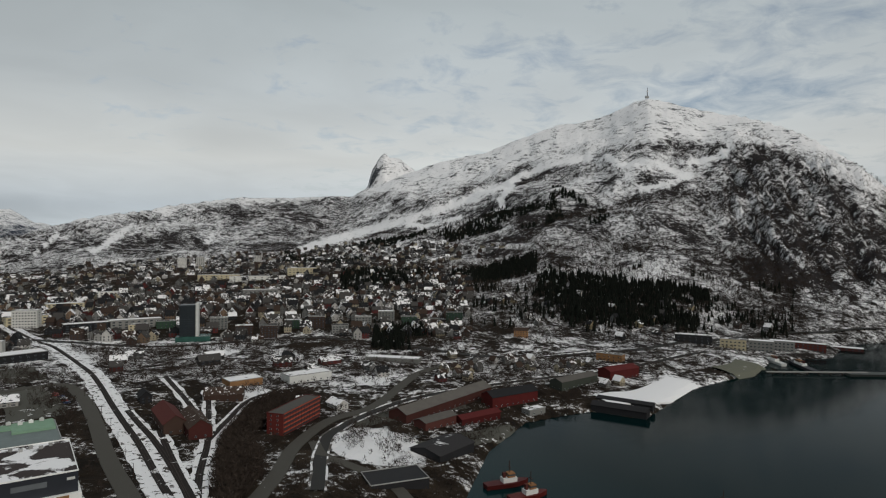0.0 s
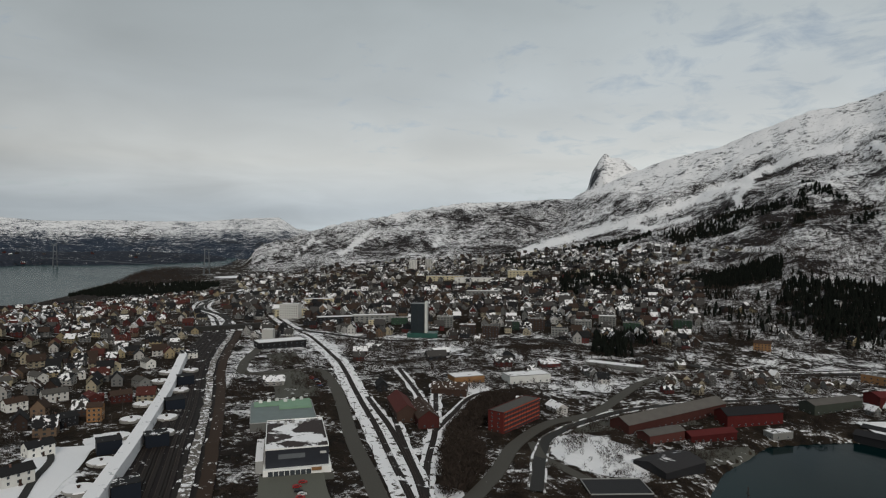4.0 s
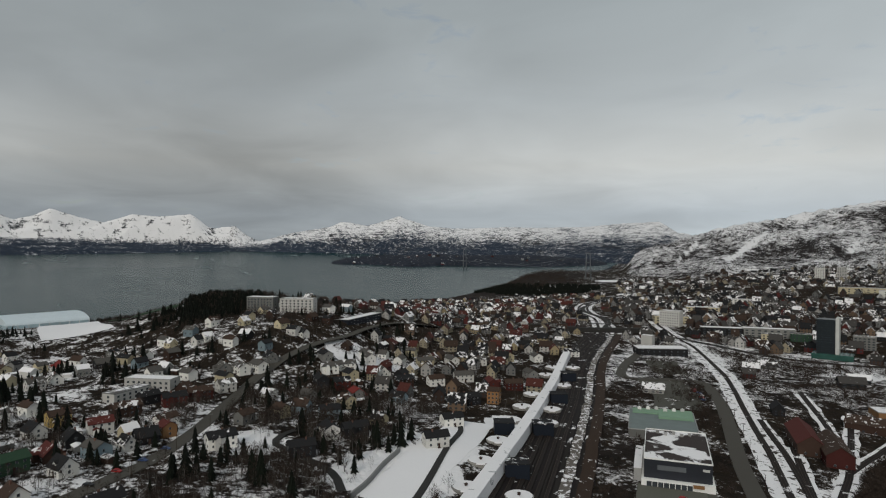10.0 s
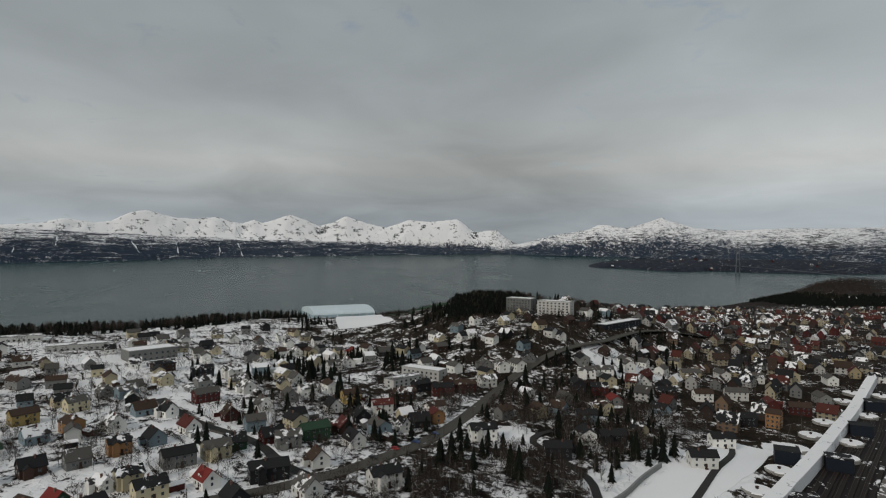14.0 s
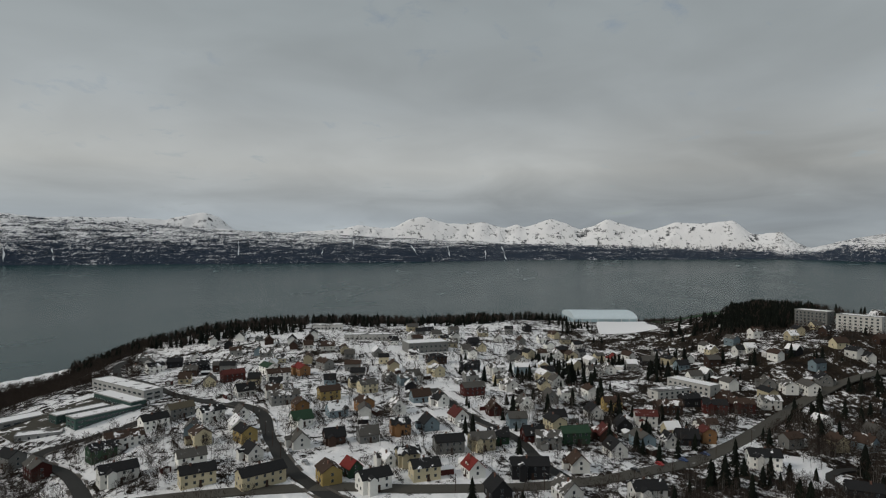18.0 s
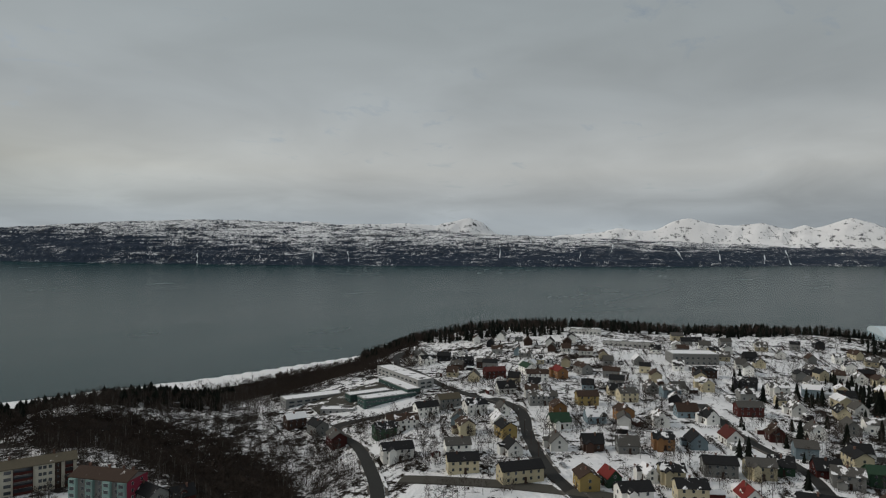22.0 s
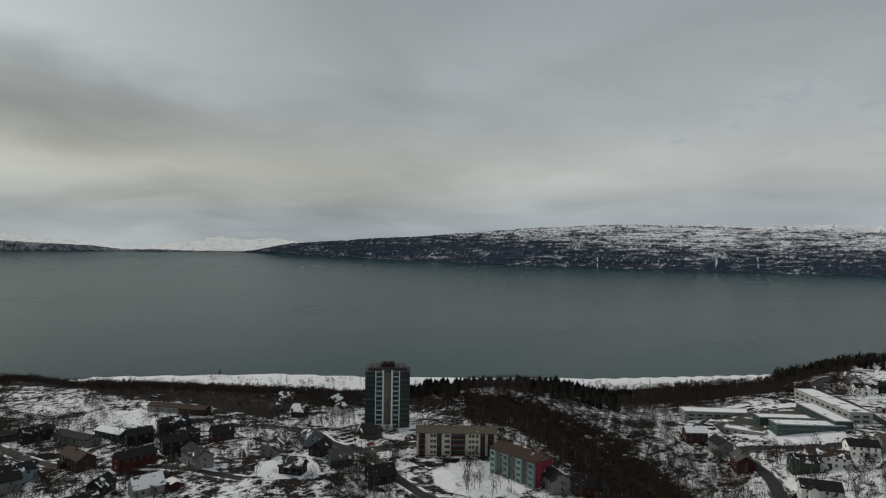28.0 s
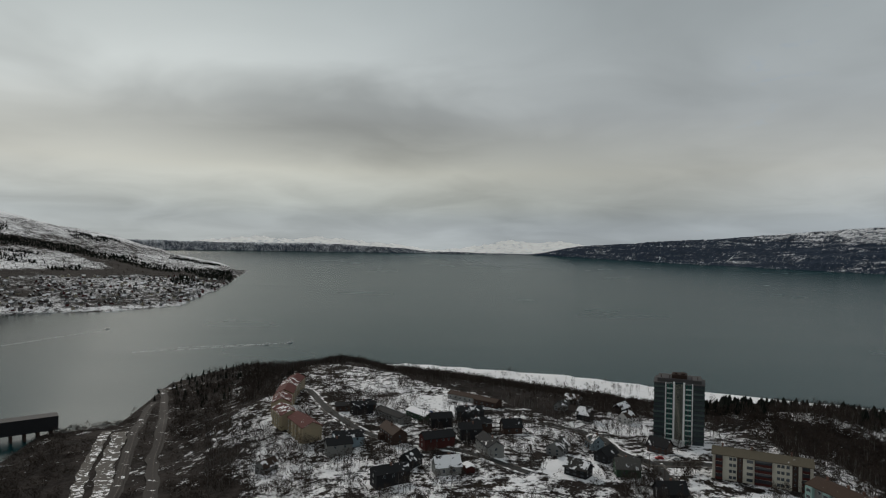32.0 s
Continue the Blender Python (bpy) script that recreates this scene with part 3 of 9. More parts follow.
def height(az, r, detail=True):
    """Height of the ground over the sea at a bearing and a range."""
    az, r = np.broadcast_arrays(np.asarray(az, float), np.asarray(r, float))
    x, y = -r * np.sin(np.radians(az)), r * np.cos(np.radians(az))
    d = coast_distance(x, y)
    sea = fitted_sea(r)
    land = town_height(x, y)
    n_big = fbm(x, y, 420, 6, 3, ridged=True)
    n_mid = fbm(x, y, 90, 5, 11)
    n_low = fbm(x, y, 900, 4, 23)
    # mountain over the town
    r0, r1 = table(az, FOOT), table(az, RIDGE_RANGE)
    z1 = rise(r1, table(az, RIDGE_RISE) + 0.11 * fbm(az * 30, az * 0, 30, 4, 85, ridged=True) + 0.04)
    s = (r - r0) / (r1 - r0)
    up = np.clip(s, 0, 1)
    shape = up ** 1.25 * (1 - 0.12 * np.sin(up * np.pi))
    side = smooth(38.5, 36.5, az)
    base = land + (z1 - land) * shape * side
    rough = (n_big * 46 + n_mid * 16) * smooth(0.02, 0.5, s) * smooth(1.0, 0.86, s) + (n_big * 9 + n_mid * 5) * smooth(0.3, 0.9, s)
    gully = gullies(az, np.degrees(np.arctan2(base - HC, r)))
    rough = rough + gully * 34 * smooth(-21, -28, az) * smooth(0.08, 0.3, s) * smooth(1.0, 0.8, s)
    base = base + rough * side * np.clip(z1 / 400, 0.25, 1.0)
    base = np.where(s > 1, base - (r - r1) * 0.22 * side, base)
    crag = rise(4250.0, table(az, CRAG_RISE) + 0.1 * fbm(az * 60, az * 0, 20, 3, 87)) - ((r - 4250) / 120) ** 2 * 60 + 16 * fbm(az * 90, r, 50, 3, 88, ridged=True)
    base = np.where((az > 1.5) & (az < 7.2), np.maximum(base, crag), base)
    beach = table(az, FLAT_WIDTH)
    shore = smooth(126, 134, az) * smooth(196, 190, az)
    ramp = (smooth(-4, 90, d) * 0.75 + smooth(0, 18, d) * 0.25) * (1 - shore) + shore * (0.02 * smooth(0, 14, d) + 0.98 * smooth(-10, 180, d - beach))
    town = sea - 0.8 + 2.4 * smooth(0, 5, d) + np.maximum(base - sea - 1.6, 0) * np.where(d > 0, ramp, 0)
    town = np.where(d > 0, town + n_mid * 1.2 * smooth(40, 140, d), sea - np.minimum(20, 3 - d * 0.1))
    # the wooded spit across the strait
    w = 1 - ((az - 51.5) / 12.6) ** 4 - ((r - 3520 + 30 * np.sin(az * 0.9)) / (330 + 50 * np.sin(az * 0.7))) ** 2 - 0.1 * n_mid
    spit = np.where(w > 0, sea + 44 * np.clip(w, 0, 1) ** 0.7 + n_mid * 6, -99)
    # the far side of the fjord
    rs, rr = table(az, FAR_SHORE), table(az, FAR_RANGE)
    t = (r - rs - n_low * 25) / (rr - rs)
    zr = rise(rr, table(az, FAR_RISE) + 0.06 * fbm(az * 30, az * 0, 30, 5, 83, ridged=True))
    tt = np.clip(t, 0, 1)
    plateau = smooth(97, 106, az) * smooth(163, 150, az)
    step = 0.5 * tt + 0.5 * (np.floor(tt * 7 + n_low * 0.6) + smooth(0.55, 1.0, (tt * 7 + n_low * 0.6) % 1)) / 7
    prof = plateau * np.clip(step, 0, 1) ** 0.8 + (1 - plateau) * tt ** 1.15
    far = np.where(t > 0, sea - 2 + (zr - sea + 2) * np.clip(prof, 0, 1) + (n_big * 10 + n_mid * 7) * smooth(0, 0.25, t) * smooth(1.02, 0.75, t), -99)
    far = np.where(t > 1, zr - (r - rr) * 0.5, far)
    u = (r - 4700) / 160
    peaks = np.where((u > 0) & (az > 69.5) & (az < 139), sea - 5 + (rise(4860.0, table(az, PEAK_RISE) + 0.07 * fbm(az * 30, r * 0.25, 20, 4, 81, ridged=True)) - sea) * np.clip(u, 0, 1) ** 0.9 + (n_mid * 8 + 26 * fbm(az * 60 + r * 0.5, r * 0.8, 70, 4, 82, ridged=True)) * smooth(0, 0.4, u) * smooth(1.0, 0.75, u), -99)
    # the headland to the south with its village
    rs = table(az, SOUTH_SHORE)
    rr = 3500 + 0 * r
    t = (r - rs) / np.maximum(rr - rs, 200)
    zr = rise(rr, table(az, SOUTH_RISE))
    south = np.where((az > 203.2) & (az < 250) & (r > rs), sea - 1 + np.minimum(6, (r - rs) * 0.08) + (zr - sea - 6) * np.clip(t, 0, 1) ** 1.3 + (n_big * 14 + n_mid * 5) * smooth(0.05, 0.6, t), -99)
    south = np.where(south > -90, south - np.maximum(r - rr, 0) * 0.3, south)
    return np.maximum.reduce([town, spit, far, peaks, south, sea - 25])


def ground_at(x, y):
    az = np.degrees(np.arctan2(-np.asarray(x, float), np.asarray(y, float)))
    return height(np.where(az < -100, az + 360, az), np.hypot(x, y))


# ---------------------------------------------------------------- mesh helpers
def mesh_of(name, verts, faces, mats, index=None, sharp=True):
    """A mesh from arrays: verts (n, 3); faces a list of index arrays of equal width each."""
    me = bpy.data.meshes.new(name)
    faces = [np.asarray(f, np.int32) for f in (faces if isinstance(faces, list) else [faces]) if len(f)]
    me.vertices.add(len(verts))
    me.vertices.foreach_set("co", np.asarray(verts, np.float32).ravel())
    loops = np.concatenate([f.ravel() for f in faces])
    totals = np.concatenate([np.full(len(f), f.shape[1], np.int32) for f in faces])
    me.loops.add(len(loops))
    me.loops.foreach_set("vertex_index", loops)
    me.polygons.add(len(totals))
    me.polygons.foreach_set("loop_start", np.concatenate([[0], np.cumsum(totals)[:-1]]).astype(np.int32))
    me.polygons.foreach_set("loop_total", totals)
    for m in mats if isinstance(mats, (list, tuple)) else [mats]:
        me.materials.append(m)
    if index is not None:
        me.polygons.foreach_set("material_index", np.asarray(index, np.int32))
    me.polygons.foreach_set("use_smooth", np.full(len(totals), not sharp))
    me.update(calc_edges=True)
    return me


def part(name, bm, material, parent, label=""):
    """Links a bmesh (or a finished mesh) as one object under a thing or a part."""
    if isinstance(bm, bmesh.types.BMesh):
        me = bpy.data.meshes.new(name)
        bm.to_mesh(me)
        bm.free()
    else:
        me = bm
    if material and not me.materials:
        me.materials.append(material)
    ob = new(name, me)
    ob.parent = parent
    return tagged(ob, label)


def thing(name, m, label, category, group="", kind=""):
    ob = new(name)
    ob.matrix_world = m
    return tagged(ob, label, category, group, kind)


def at(x, y, yaw=0.0, dz=0.0):
    return pose(x, y, float(ground_at(x, y)) + dz, 0, 0, yaw)


def box(bm, x0, x1, y0, y1, z0, z1, bevel=0.0):
    vs = [bm.verts.new(p) for p in ((x0, y0, z0), (x1, y0, z0), (x1, y1, z0), (x0, y1, z0), (x0, y0, z1), (x1, y0, z1), (x1, y1, z1), (x0, y1, z1))]
    fs = [bm.faces.new([vs[i] for i in f]) for f in ((3, 2, 1, 0), (4, 5, 6, 7), (0, 1, 5, 4), (1, 2, 6, 5), (2, 3, 7, 6), (3, 0, 4, 7))]
    if bevel:
        bmesh.ops.bevel(bm, geom=list({e for f in fs for e in f.edges}), offset=bevel, segments=1, affect="EDGES")
    return bm


def boxes(*rows):
    bm = bmesh.new()
    for r in rows:
        box(bm, *r)
    return bm


# ---------------------------------------------------------------- ground and water
def bearing_lines():
    return np.concatenate([np.arange(-40, 40, 0.2), np.arange(40, 224, 0.25), np.arange(224, 320, 2.0)])


def segment_distance(az, el, line):
    best = np.full(az.shape, 99.0)
    for (a, b), (c, d) in zip(line, line[1:]):
        dx, dy = c - a, d - b
        t = np.clip(((az - a) * dx + (el - b) * dy) / (dx * dx + dy * dy), 0, 1)
        best = np.minimum(best, np.hypot(az - a - t * dx, el - b - t * dy))
    return best


# ski runs on the mountain: placed by bearing and rise in the camera's view, with half widths
RUNS = [([(12.7, -1.1), (8.5, 0.2), (3.0, 1.7), (-0.8, 2.9), (-4.8, 4.6), (-8.4, 6.2), (-11, 7.0), (-13.5, 7.5)], 0.42), ([(3.0, 1.3), (0.5, 1.2), (-2.0, 2.0)], 0.2),
        ([(-6.6, 4.9), (-5.6, 3.7), (-6.0, 2.7), (-4.0, 1.6), (-3.2, 1.0)], 0.33), ([(-15.2, 7.4), (-16.5, 6.6), (-18.5, 7.0), (-20.5, 6.2), (-22, 5.6), (-20, 4.9), (-18, 4.5)], 0.33),
        ([(-16, 5.2), (-19, 6.6)], 0.14), ([(-25.2, 7.9), (-24.3, 7.2), (-22, 6.7)], 0.3), ([(33.0, -1.5), (31.6, 0.1)], 0.14), ([(29.3, -1.4), (26.2, 0.9)], 0.16), ([(29.0, -1.4), (27.0, 0.0)], 0.12), ([(20.5, -0.6), (20.0, 0.2)], 0.16)]

AZ, RR = np.meshgrid(bearing_lines(), np.concatenate([np.geomspace(40, 150, 14)[:-1], np.geomspace(150, 3860, 212)[:-1], np.linspace(3860, 4925, 108)]), indexing="ij")
HH = height(AZ, RR)


def sheet(name, z, material, cols=None):
    n, m = z.shape
    x, y = -RR * np.sin(np.radians(AZ)), RR * np.cos(np.radians(AZ))
    v = np.stack([x, y, z], -1).reshape(-1, 3)
    i, j = np.meshgrid(np.arange(n), np.arange(m - 1), indexing="ij")
    i2 = (i + 1) % n
    f = np.stack([i * m + j, i * m + j + 1, i2 * m + j + 1, i2 * m + j], -1).reshape(-1, 4)
    v = np.concatenate([v, [[0, 0, float(z[:, 0].mean())]]])
    c = np.arange(n)
    tri = np.stack([np.full(n, n * m), c * m, (c + 1) % n * m], -1)
    me = mesh_of(name, v, [f, tri], material, sharp=False)
    for key, a in (cols or {}).items():
        me.attributes.new(key, "FLOAT", "POINT").data.foreach_set("value", np.concatenate([a.ravel(), [0.4]]).astype(np.float32))
    return new(name, me)


# open lawns and fields under clean snow: x, y, radius
FIELDS = [(-115, 316, 13), (-131, 360, 10), (-101, 278, 12), (-45, 401, 20), (-170, 430, 12), (-150, 505, 13), (-250, 700, 30), (-60, 560, 16), (20, 610, 18), (-160, 640, 20), (-1190, 1255, 22), (-1080, 1520, 50), (-1230, 1530, 40), (-870, 1160, 30), (-483, 268, 34), (-248, 155, 30), (-270, 195, 22), (-545, -156, 40), (-477, -127, 24), (-519, -144, 30), (-113, -262, 20), (-70, -392, 16), (-38, 388, 30), (-113, 318, 14), (-244, 677, 26), (-318, 108, 18), (-300, 270, 14), (-30, -300, 14)]


# brown gorge below the flats
RAVINE = [(-150, -400), (-172, -368), (-192, -338), (-197, -304), (-189, -264), (-176, -225)]


def covers():
    """Share of snow, of scrub and of bare rock over the land."""
    x, y = -RR * np.sin(np.radians(AZ)), RR * np.cos(np.radians(AZ))
    el = np.degrees(np.arctan2(HH - HC, RR))
    d = coast_distance(x, y)
    n1, n2 = fbm(x, y, 260, 5, 41), fbm(x, y, 60, 4, 51)
    cover, wood, rock = np.full(AZ.shape, 0.5), np.full(AZ.shape, 0.17), np.zeros(AZ.shape)
    west = (AZ > 56) & (AZ < 205)
    cover += 0.14 * west - 0.1 + 0.2 * n1 - 0.05 * smooth(56, 62, AZ) * smooth(92, 80, AZ) + 0.06 * smooth(80, 96, AZ) * smooth(140, 132, AZ) - 0.03 - 0.06 * smooth(58, 46, AZ)
    mixed = 0.06 + 0.1 * smooth(58, 46, AZ)
    wood += 0.35 * smooth(-0.1, 0.5, n1 + 0.5 * n2) - 0.02 * west + 0.06 * smooth(85, 60, AZ) * (AZ > 50)
    lawns = smooth(88, 96, AZ) * smooth(134, 130, AZ) * (RR < 760)
    wood, cover = wood - 0.22 * lawns, cover + 0.04 * lawns
    # mountain: scrub below, snow and crags above
    mount = smooth(37.5, 36, AZ) * smooth(0.03, 0.12, (RR - table(AZ, FOOT)) / (table(AZ, RIDGE_RANGE) - table(AZ, FOOT)))
    line = table(AZ, [(-40, 2.5), (-36, 3.5), (-30, 6.8), (-27, 7.9), (-20, 8.4), (-12, 8.2), (-6, 6.4), (0, 4.4), (6, 3.6), (14, 3.2), (22, 2.6), (30, 1.1), (37, 0)]) + n1 * 0.9
    foot = smooth(4, 0, AZ) * smooth(780, 900, RR) * (1 - mount) * (RR < 1900)
    cover, wood, mixed = cover + 0.2 * foot, wood * (1 - foot) + foot * (0.46 + 0.4 * n2), mixed + 0.24 * foot
    high = smooth(-0.5, 0.8, el - line) * mount
    harbour = smooth(44, 38, AZ) * (RR < 820) * (1 - mount)
    cover, mixed = cover + (0.03 + 0.15 * smooth(520, 600, RR)) * harbour, mixed + 0.03 * harbour
    cover = cover * (1 - mount) + mount * (0.8 + 0.2 * n1 + 0.3 * n2) * (1 - high) + high * (0.95 - 0.34 * smooth(0, 0.5, fbm(x, y, 120, 5, 61, ridged=True)))
    wood = wood * (1 - mount) + mount * (1 - high) * (0.68 + 0.22 * n1 + 0.3 * n2) + high * 0.05
    rock = mount * (0.3 + 0.7 * high)
    cliff = mount * smooth(-24, -28, AZ) * (1 - high)
    streak = gullies(AZ, el)
    cover += cliff * (0.3 * streak - 0.2)
    wood -= cliff * (0.34 * streak - 0.28)
    mixed = mixed * (1 - mount) + mount * ((1 - high) * (0.15 - 0.1 * cliff / (mount + 1e-6)) + 0.06 * high)
    flank = smooth(0.0, 0.35, fbm(x, y, 190, 4, 45) + 0.25 * n2)
    wood, cover = wood + mount * (1 - high) * (0.26 * (flank - 0.5) - 0.1 + 0.06 * smooth(4, 12, AZ)), cover + mount * (1 - high) * 0.06
    white = np.zeros(AZ.shape)
    for run, width in RUNS:
        white = np.maximum(white, smooth(width * 0.95, width * 0.6, segment_distance(AZ, el, run) + 0.06 * n2) * (RR > 1200))
    fields = smooth(0.35, 0.1, np.abs(el + 0.6 + 0.5 * n1 + 0.02 * AZ)) * (AZ > -14) * (AZ < 4) * (RR > 1200) * smooth(-0.15, 0.1, n2)
    snowpatch = smooth(1.2, 0.4, np.hypot((AZ + 19) / 2.2, el + 2.6 + (AZ + 19) * 0.22)) * (RR > 950)
    white = np.maximum(white, np.maximum(0.75 * fields, 0.7 * snowpatch))
    cover, wood = cover * (1 - white) + white * 1.2, wood * (1 - white)
    crag = (AZ > 1.5) & (AZ < 7.2) & (RR > 4050) & (el > 4.6)
    cover, rock = np.where(crag, 0.74 - 0.34 * smooth(5.3, 6.1, AZ) - 0.2 * smooth(0.0, 0.4, n2), cover), np.where(crag, 1.0, rock)
    for px, py, rad in FIELDS:
        w = smooth(1.1, 0.85, np.hypot(x - px, y - py) / rad + 0.15 * n2)
        cover, wood = cover * (1 - w) + w * 1.6, wood * (1 - w) - w
    # tidal flat under snow, wooded banks behind it
    bank = (AZ > 128) & (AZ < 196) & (d > -5)
    flat = bank & (d < table(AZ, FLAT_WIDTH) + 6 * n2)
    cover, wood = np.where(flat, 2.2, cover), np.where(flat, -1.5, wood)
    shore = (d > 0) & (RR < 1800) & ~flat & (AZ > 40) & (AZ < 216) & (d < table(AZ, FLAT_WIDTH) * (AZ > 126) + 130 + 45 * smooth(172, 176, AZ) * smooth(192, 186, AZ) + 60 * n1)
    wood = np.where(shore, np.maximum(wood, 0.95 + 0.2 * n2), wood)
    brown = smooth(133, 137, AZ) * smooth(173, 170, AZ) * smooth(20, -20, d - table(AZ, FLAT_WIDTH) - np.where(AZ < 141, 95, 170) + 40 * n1) * (d > 0) * ~flat
    brown = np.maximum(brown, smooth(30, 19, segment_distance(x, y, RAVINE) + 12 * n2))
    brown = np.maximum(brown, smooth(202, 205, AZ) * smooth(226, 224, AZ) * smooth(-0.55, -0.2, n2 + 0.1) * (d > 0) * (RR < 900))
    brown = np.maximum(brown, 0.8 * smooth(0.15, 0.4, n1) * (AZ > 204) * (AZ < 226) * (RR < 900) * (d > 0))
    brown = np.maximum(brown, 0.9 * smooth(126, 128, AZ) * smooth(141, 139, AZ) * (RR > table(AZ, [(126, 560), (130, 500), (133, 470), (139, 455)])) * (d > 0) * (RR < 900) * ~flat)
    wood = wood * (1 - brown) + brown * (0.8 + 0.5 * n2 + 0.3 * n1)
    mixed = np.maximum(mixed, 0.1 * brown)
    # far side: dark woods below, strata and snow above
    sea = fitted_sea(RR)
    farside = (RR > table(AZ, FAR_SHORE) - 60) & (AZ > 27)
    lift = (HH - sea) / np.maximum(rise(table(AZ, FAR_RANGE), table(AZ, FAR_RISE)) - sea, 20)
    n3 = fbm(AZ * 40, el * 160, 40, 4, 73)
    strata = 1.0 * fbm(AZ * 14, lift * 330 + AZ * 2.5, 28, 4, 77, gain=0.62)
    fall = smooth(0.93, 0.99, value_noise(AZ * 4.0 + lift * 2, AZ * 0, 91)) * smooth(0.7, 0.4, lift + 0.5 * value_noise(AZ * 1.9, AZ * 0, 92))
    dark = table(AZ, [(95, 0.75), (120, 0.55), (140, 0.4), (156, 0.75), (162, 1.1), (178, 1.3)])
    fc = 0.44 + 0.22 * smooth(dark - 0.35, dark + 0.4, lift + 0.25 * n3) + 0.16 * strata + 0.2 * n3 + 0.15 * fall
    fw = 0.86 - 0.46 * smooth(dark - 0.35, dark + 0.3, lift + 0.25 * n3) + 0.25 * n3 - 0.2 * strata - 0.25 * fall
    fm = np.full(AZ.shape, 0.3)
    peak = farside & (RR > 4690) & (AZ > 69.5) & (AZ < 139) & (el > 0.35 + 0.25 * n3)
    fc, fw = np.where(peak, 0.95 - 0.5 * smooth(0.0, 0.35, fbm(AZ * 40, el * 90 + AZ * 25, 24, 5, 71, ridged=True) - 0.3), fc), np.where(peak, -0.3, fw)
    cold = farside & (AZ > 30) & (AZ < 73)
    fc, fw = np.where(cold, 0.55 + 0.3 * smooth(0.2, 0.9, lift) + 0.5 * n3 + 0.2 * n1, fc), np.where(cold, 0.85 - 0.62 * smooth(0.15, 0.8, lift) + 0.5 * n3 + 0.2 * n1, fw)
    dist = farside & (AZ > 171) & ((AZ > 178) | (RR > 4800))
    low = 0.6 * smooth(0.05, 0.35, el + 0.3 * n3)
    fc, fw = np.where(dist, 0.5 + 0.5 * low, fc), np.where(dist, 0.62 - 1.0 * low + 0.3 * n3, fw)
    fm = np.where(peak, 0.25, np.where(cold, 0.25, np.where(dist, 1.0, fm)))
    ledges = np.where(farside & ~peak & ~dist, table(AZ, [(70, 0.25), (95, 0.45), (105, 0.62), (150, 0.62), (178, 0.5)]), 0.0)
    mixed = np.where(farside, fm, mixed)
    cover, wood, rock = np.where(farside, fc, cover), np.where(farside, fw, wood), np.where(farside, np.where(peak, 1.0, 0.7), rock)
    spit = (RR > 2900) & (RR < 3850) & (AZ > 38.5) & (AZ < 66) & ~farside
    cover, wood = np.where(spit, 0.35 + 0.2 * n2, cover), np.where(spit, 0.85 + 0.2 * n1, wood)
    head = smooth(1.1, 0.8, np.hypot((AZ - 46) / 5, (RR - 2150) / 500) + 0.3 * n1)
    wood = wood * (1 - head) + head * (0.72 + 0.3 * n2)
    south = (AZ > 203) & (AZ < 250) & (RR > 1250) & (RR < 4300)
    belt = np.maximum(smooth(0.35, 0.12, np.abs(el + 2.45 + 0.3 * n2)) * (AZ > 211), smooth(0.5, 0.15, np.abs(el - table(AZ, [(206, -3.0), (211, -2.5), (214.5, -1.5), (218, -0.5), (221, 0), (226, 0.6)]) + 0.3 * n2)))
    cover, wood = np.where(south, 0.62 + 0.3 * n2 + 0.3 * smooth(-0.5, 1, el), cover), np.where(south, 0.58 + 0.9 * belt + 0.5 * n1 + 0.4 * n2 - 0.3 * smooth(-0.4, 0.8, el) - 0.4 * smooth(-2.3, -2.0, el) * smooth(-0.6, -1.2, el), wood)
    mixed = np.where(south, 0.32, mixed)
    strand = south & (RR < table(AZ, SOUTH_SHORE) + 60 + 40 * n2) & (RR > table(AZ, SOUTH_SHORE) + 14)
    cover, wood = np.where(strand, 0.66, cover), np.where(strand, 0.3, wood)
    # how much haze blue each stretch of land takes
    haze_tint = np.where(farside & ~peak, 0.9, np.where(spit, 0.6, 0.06 + 0.1 * mount))
    return {"ledges": ledges, "haze_tint": haze_tint, "cover": cover, "wood": wood, "rock": rock, "mixed": np.clip(mixed, 0, 1)}


COVERS = covers()
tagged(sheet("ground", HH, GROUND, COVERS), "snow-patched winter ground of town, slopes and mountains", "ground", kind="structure")
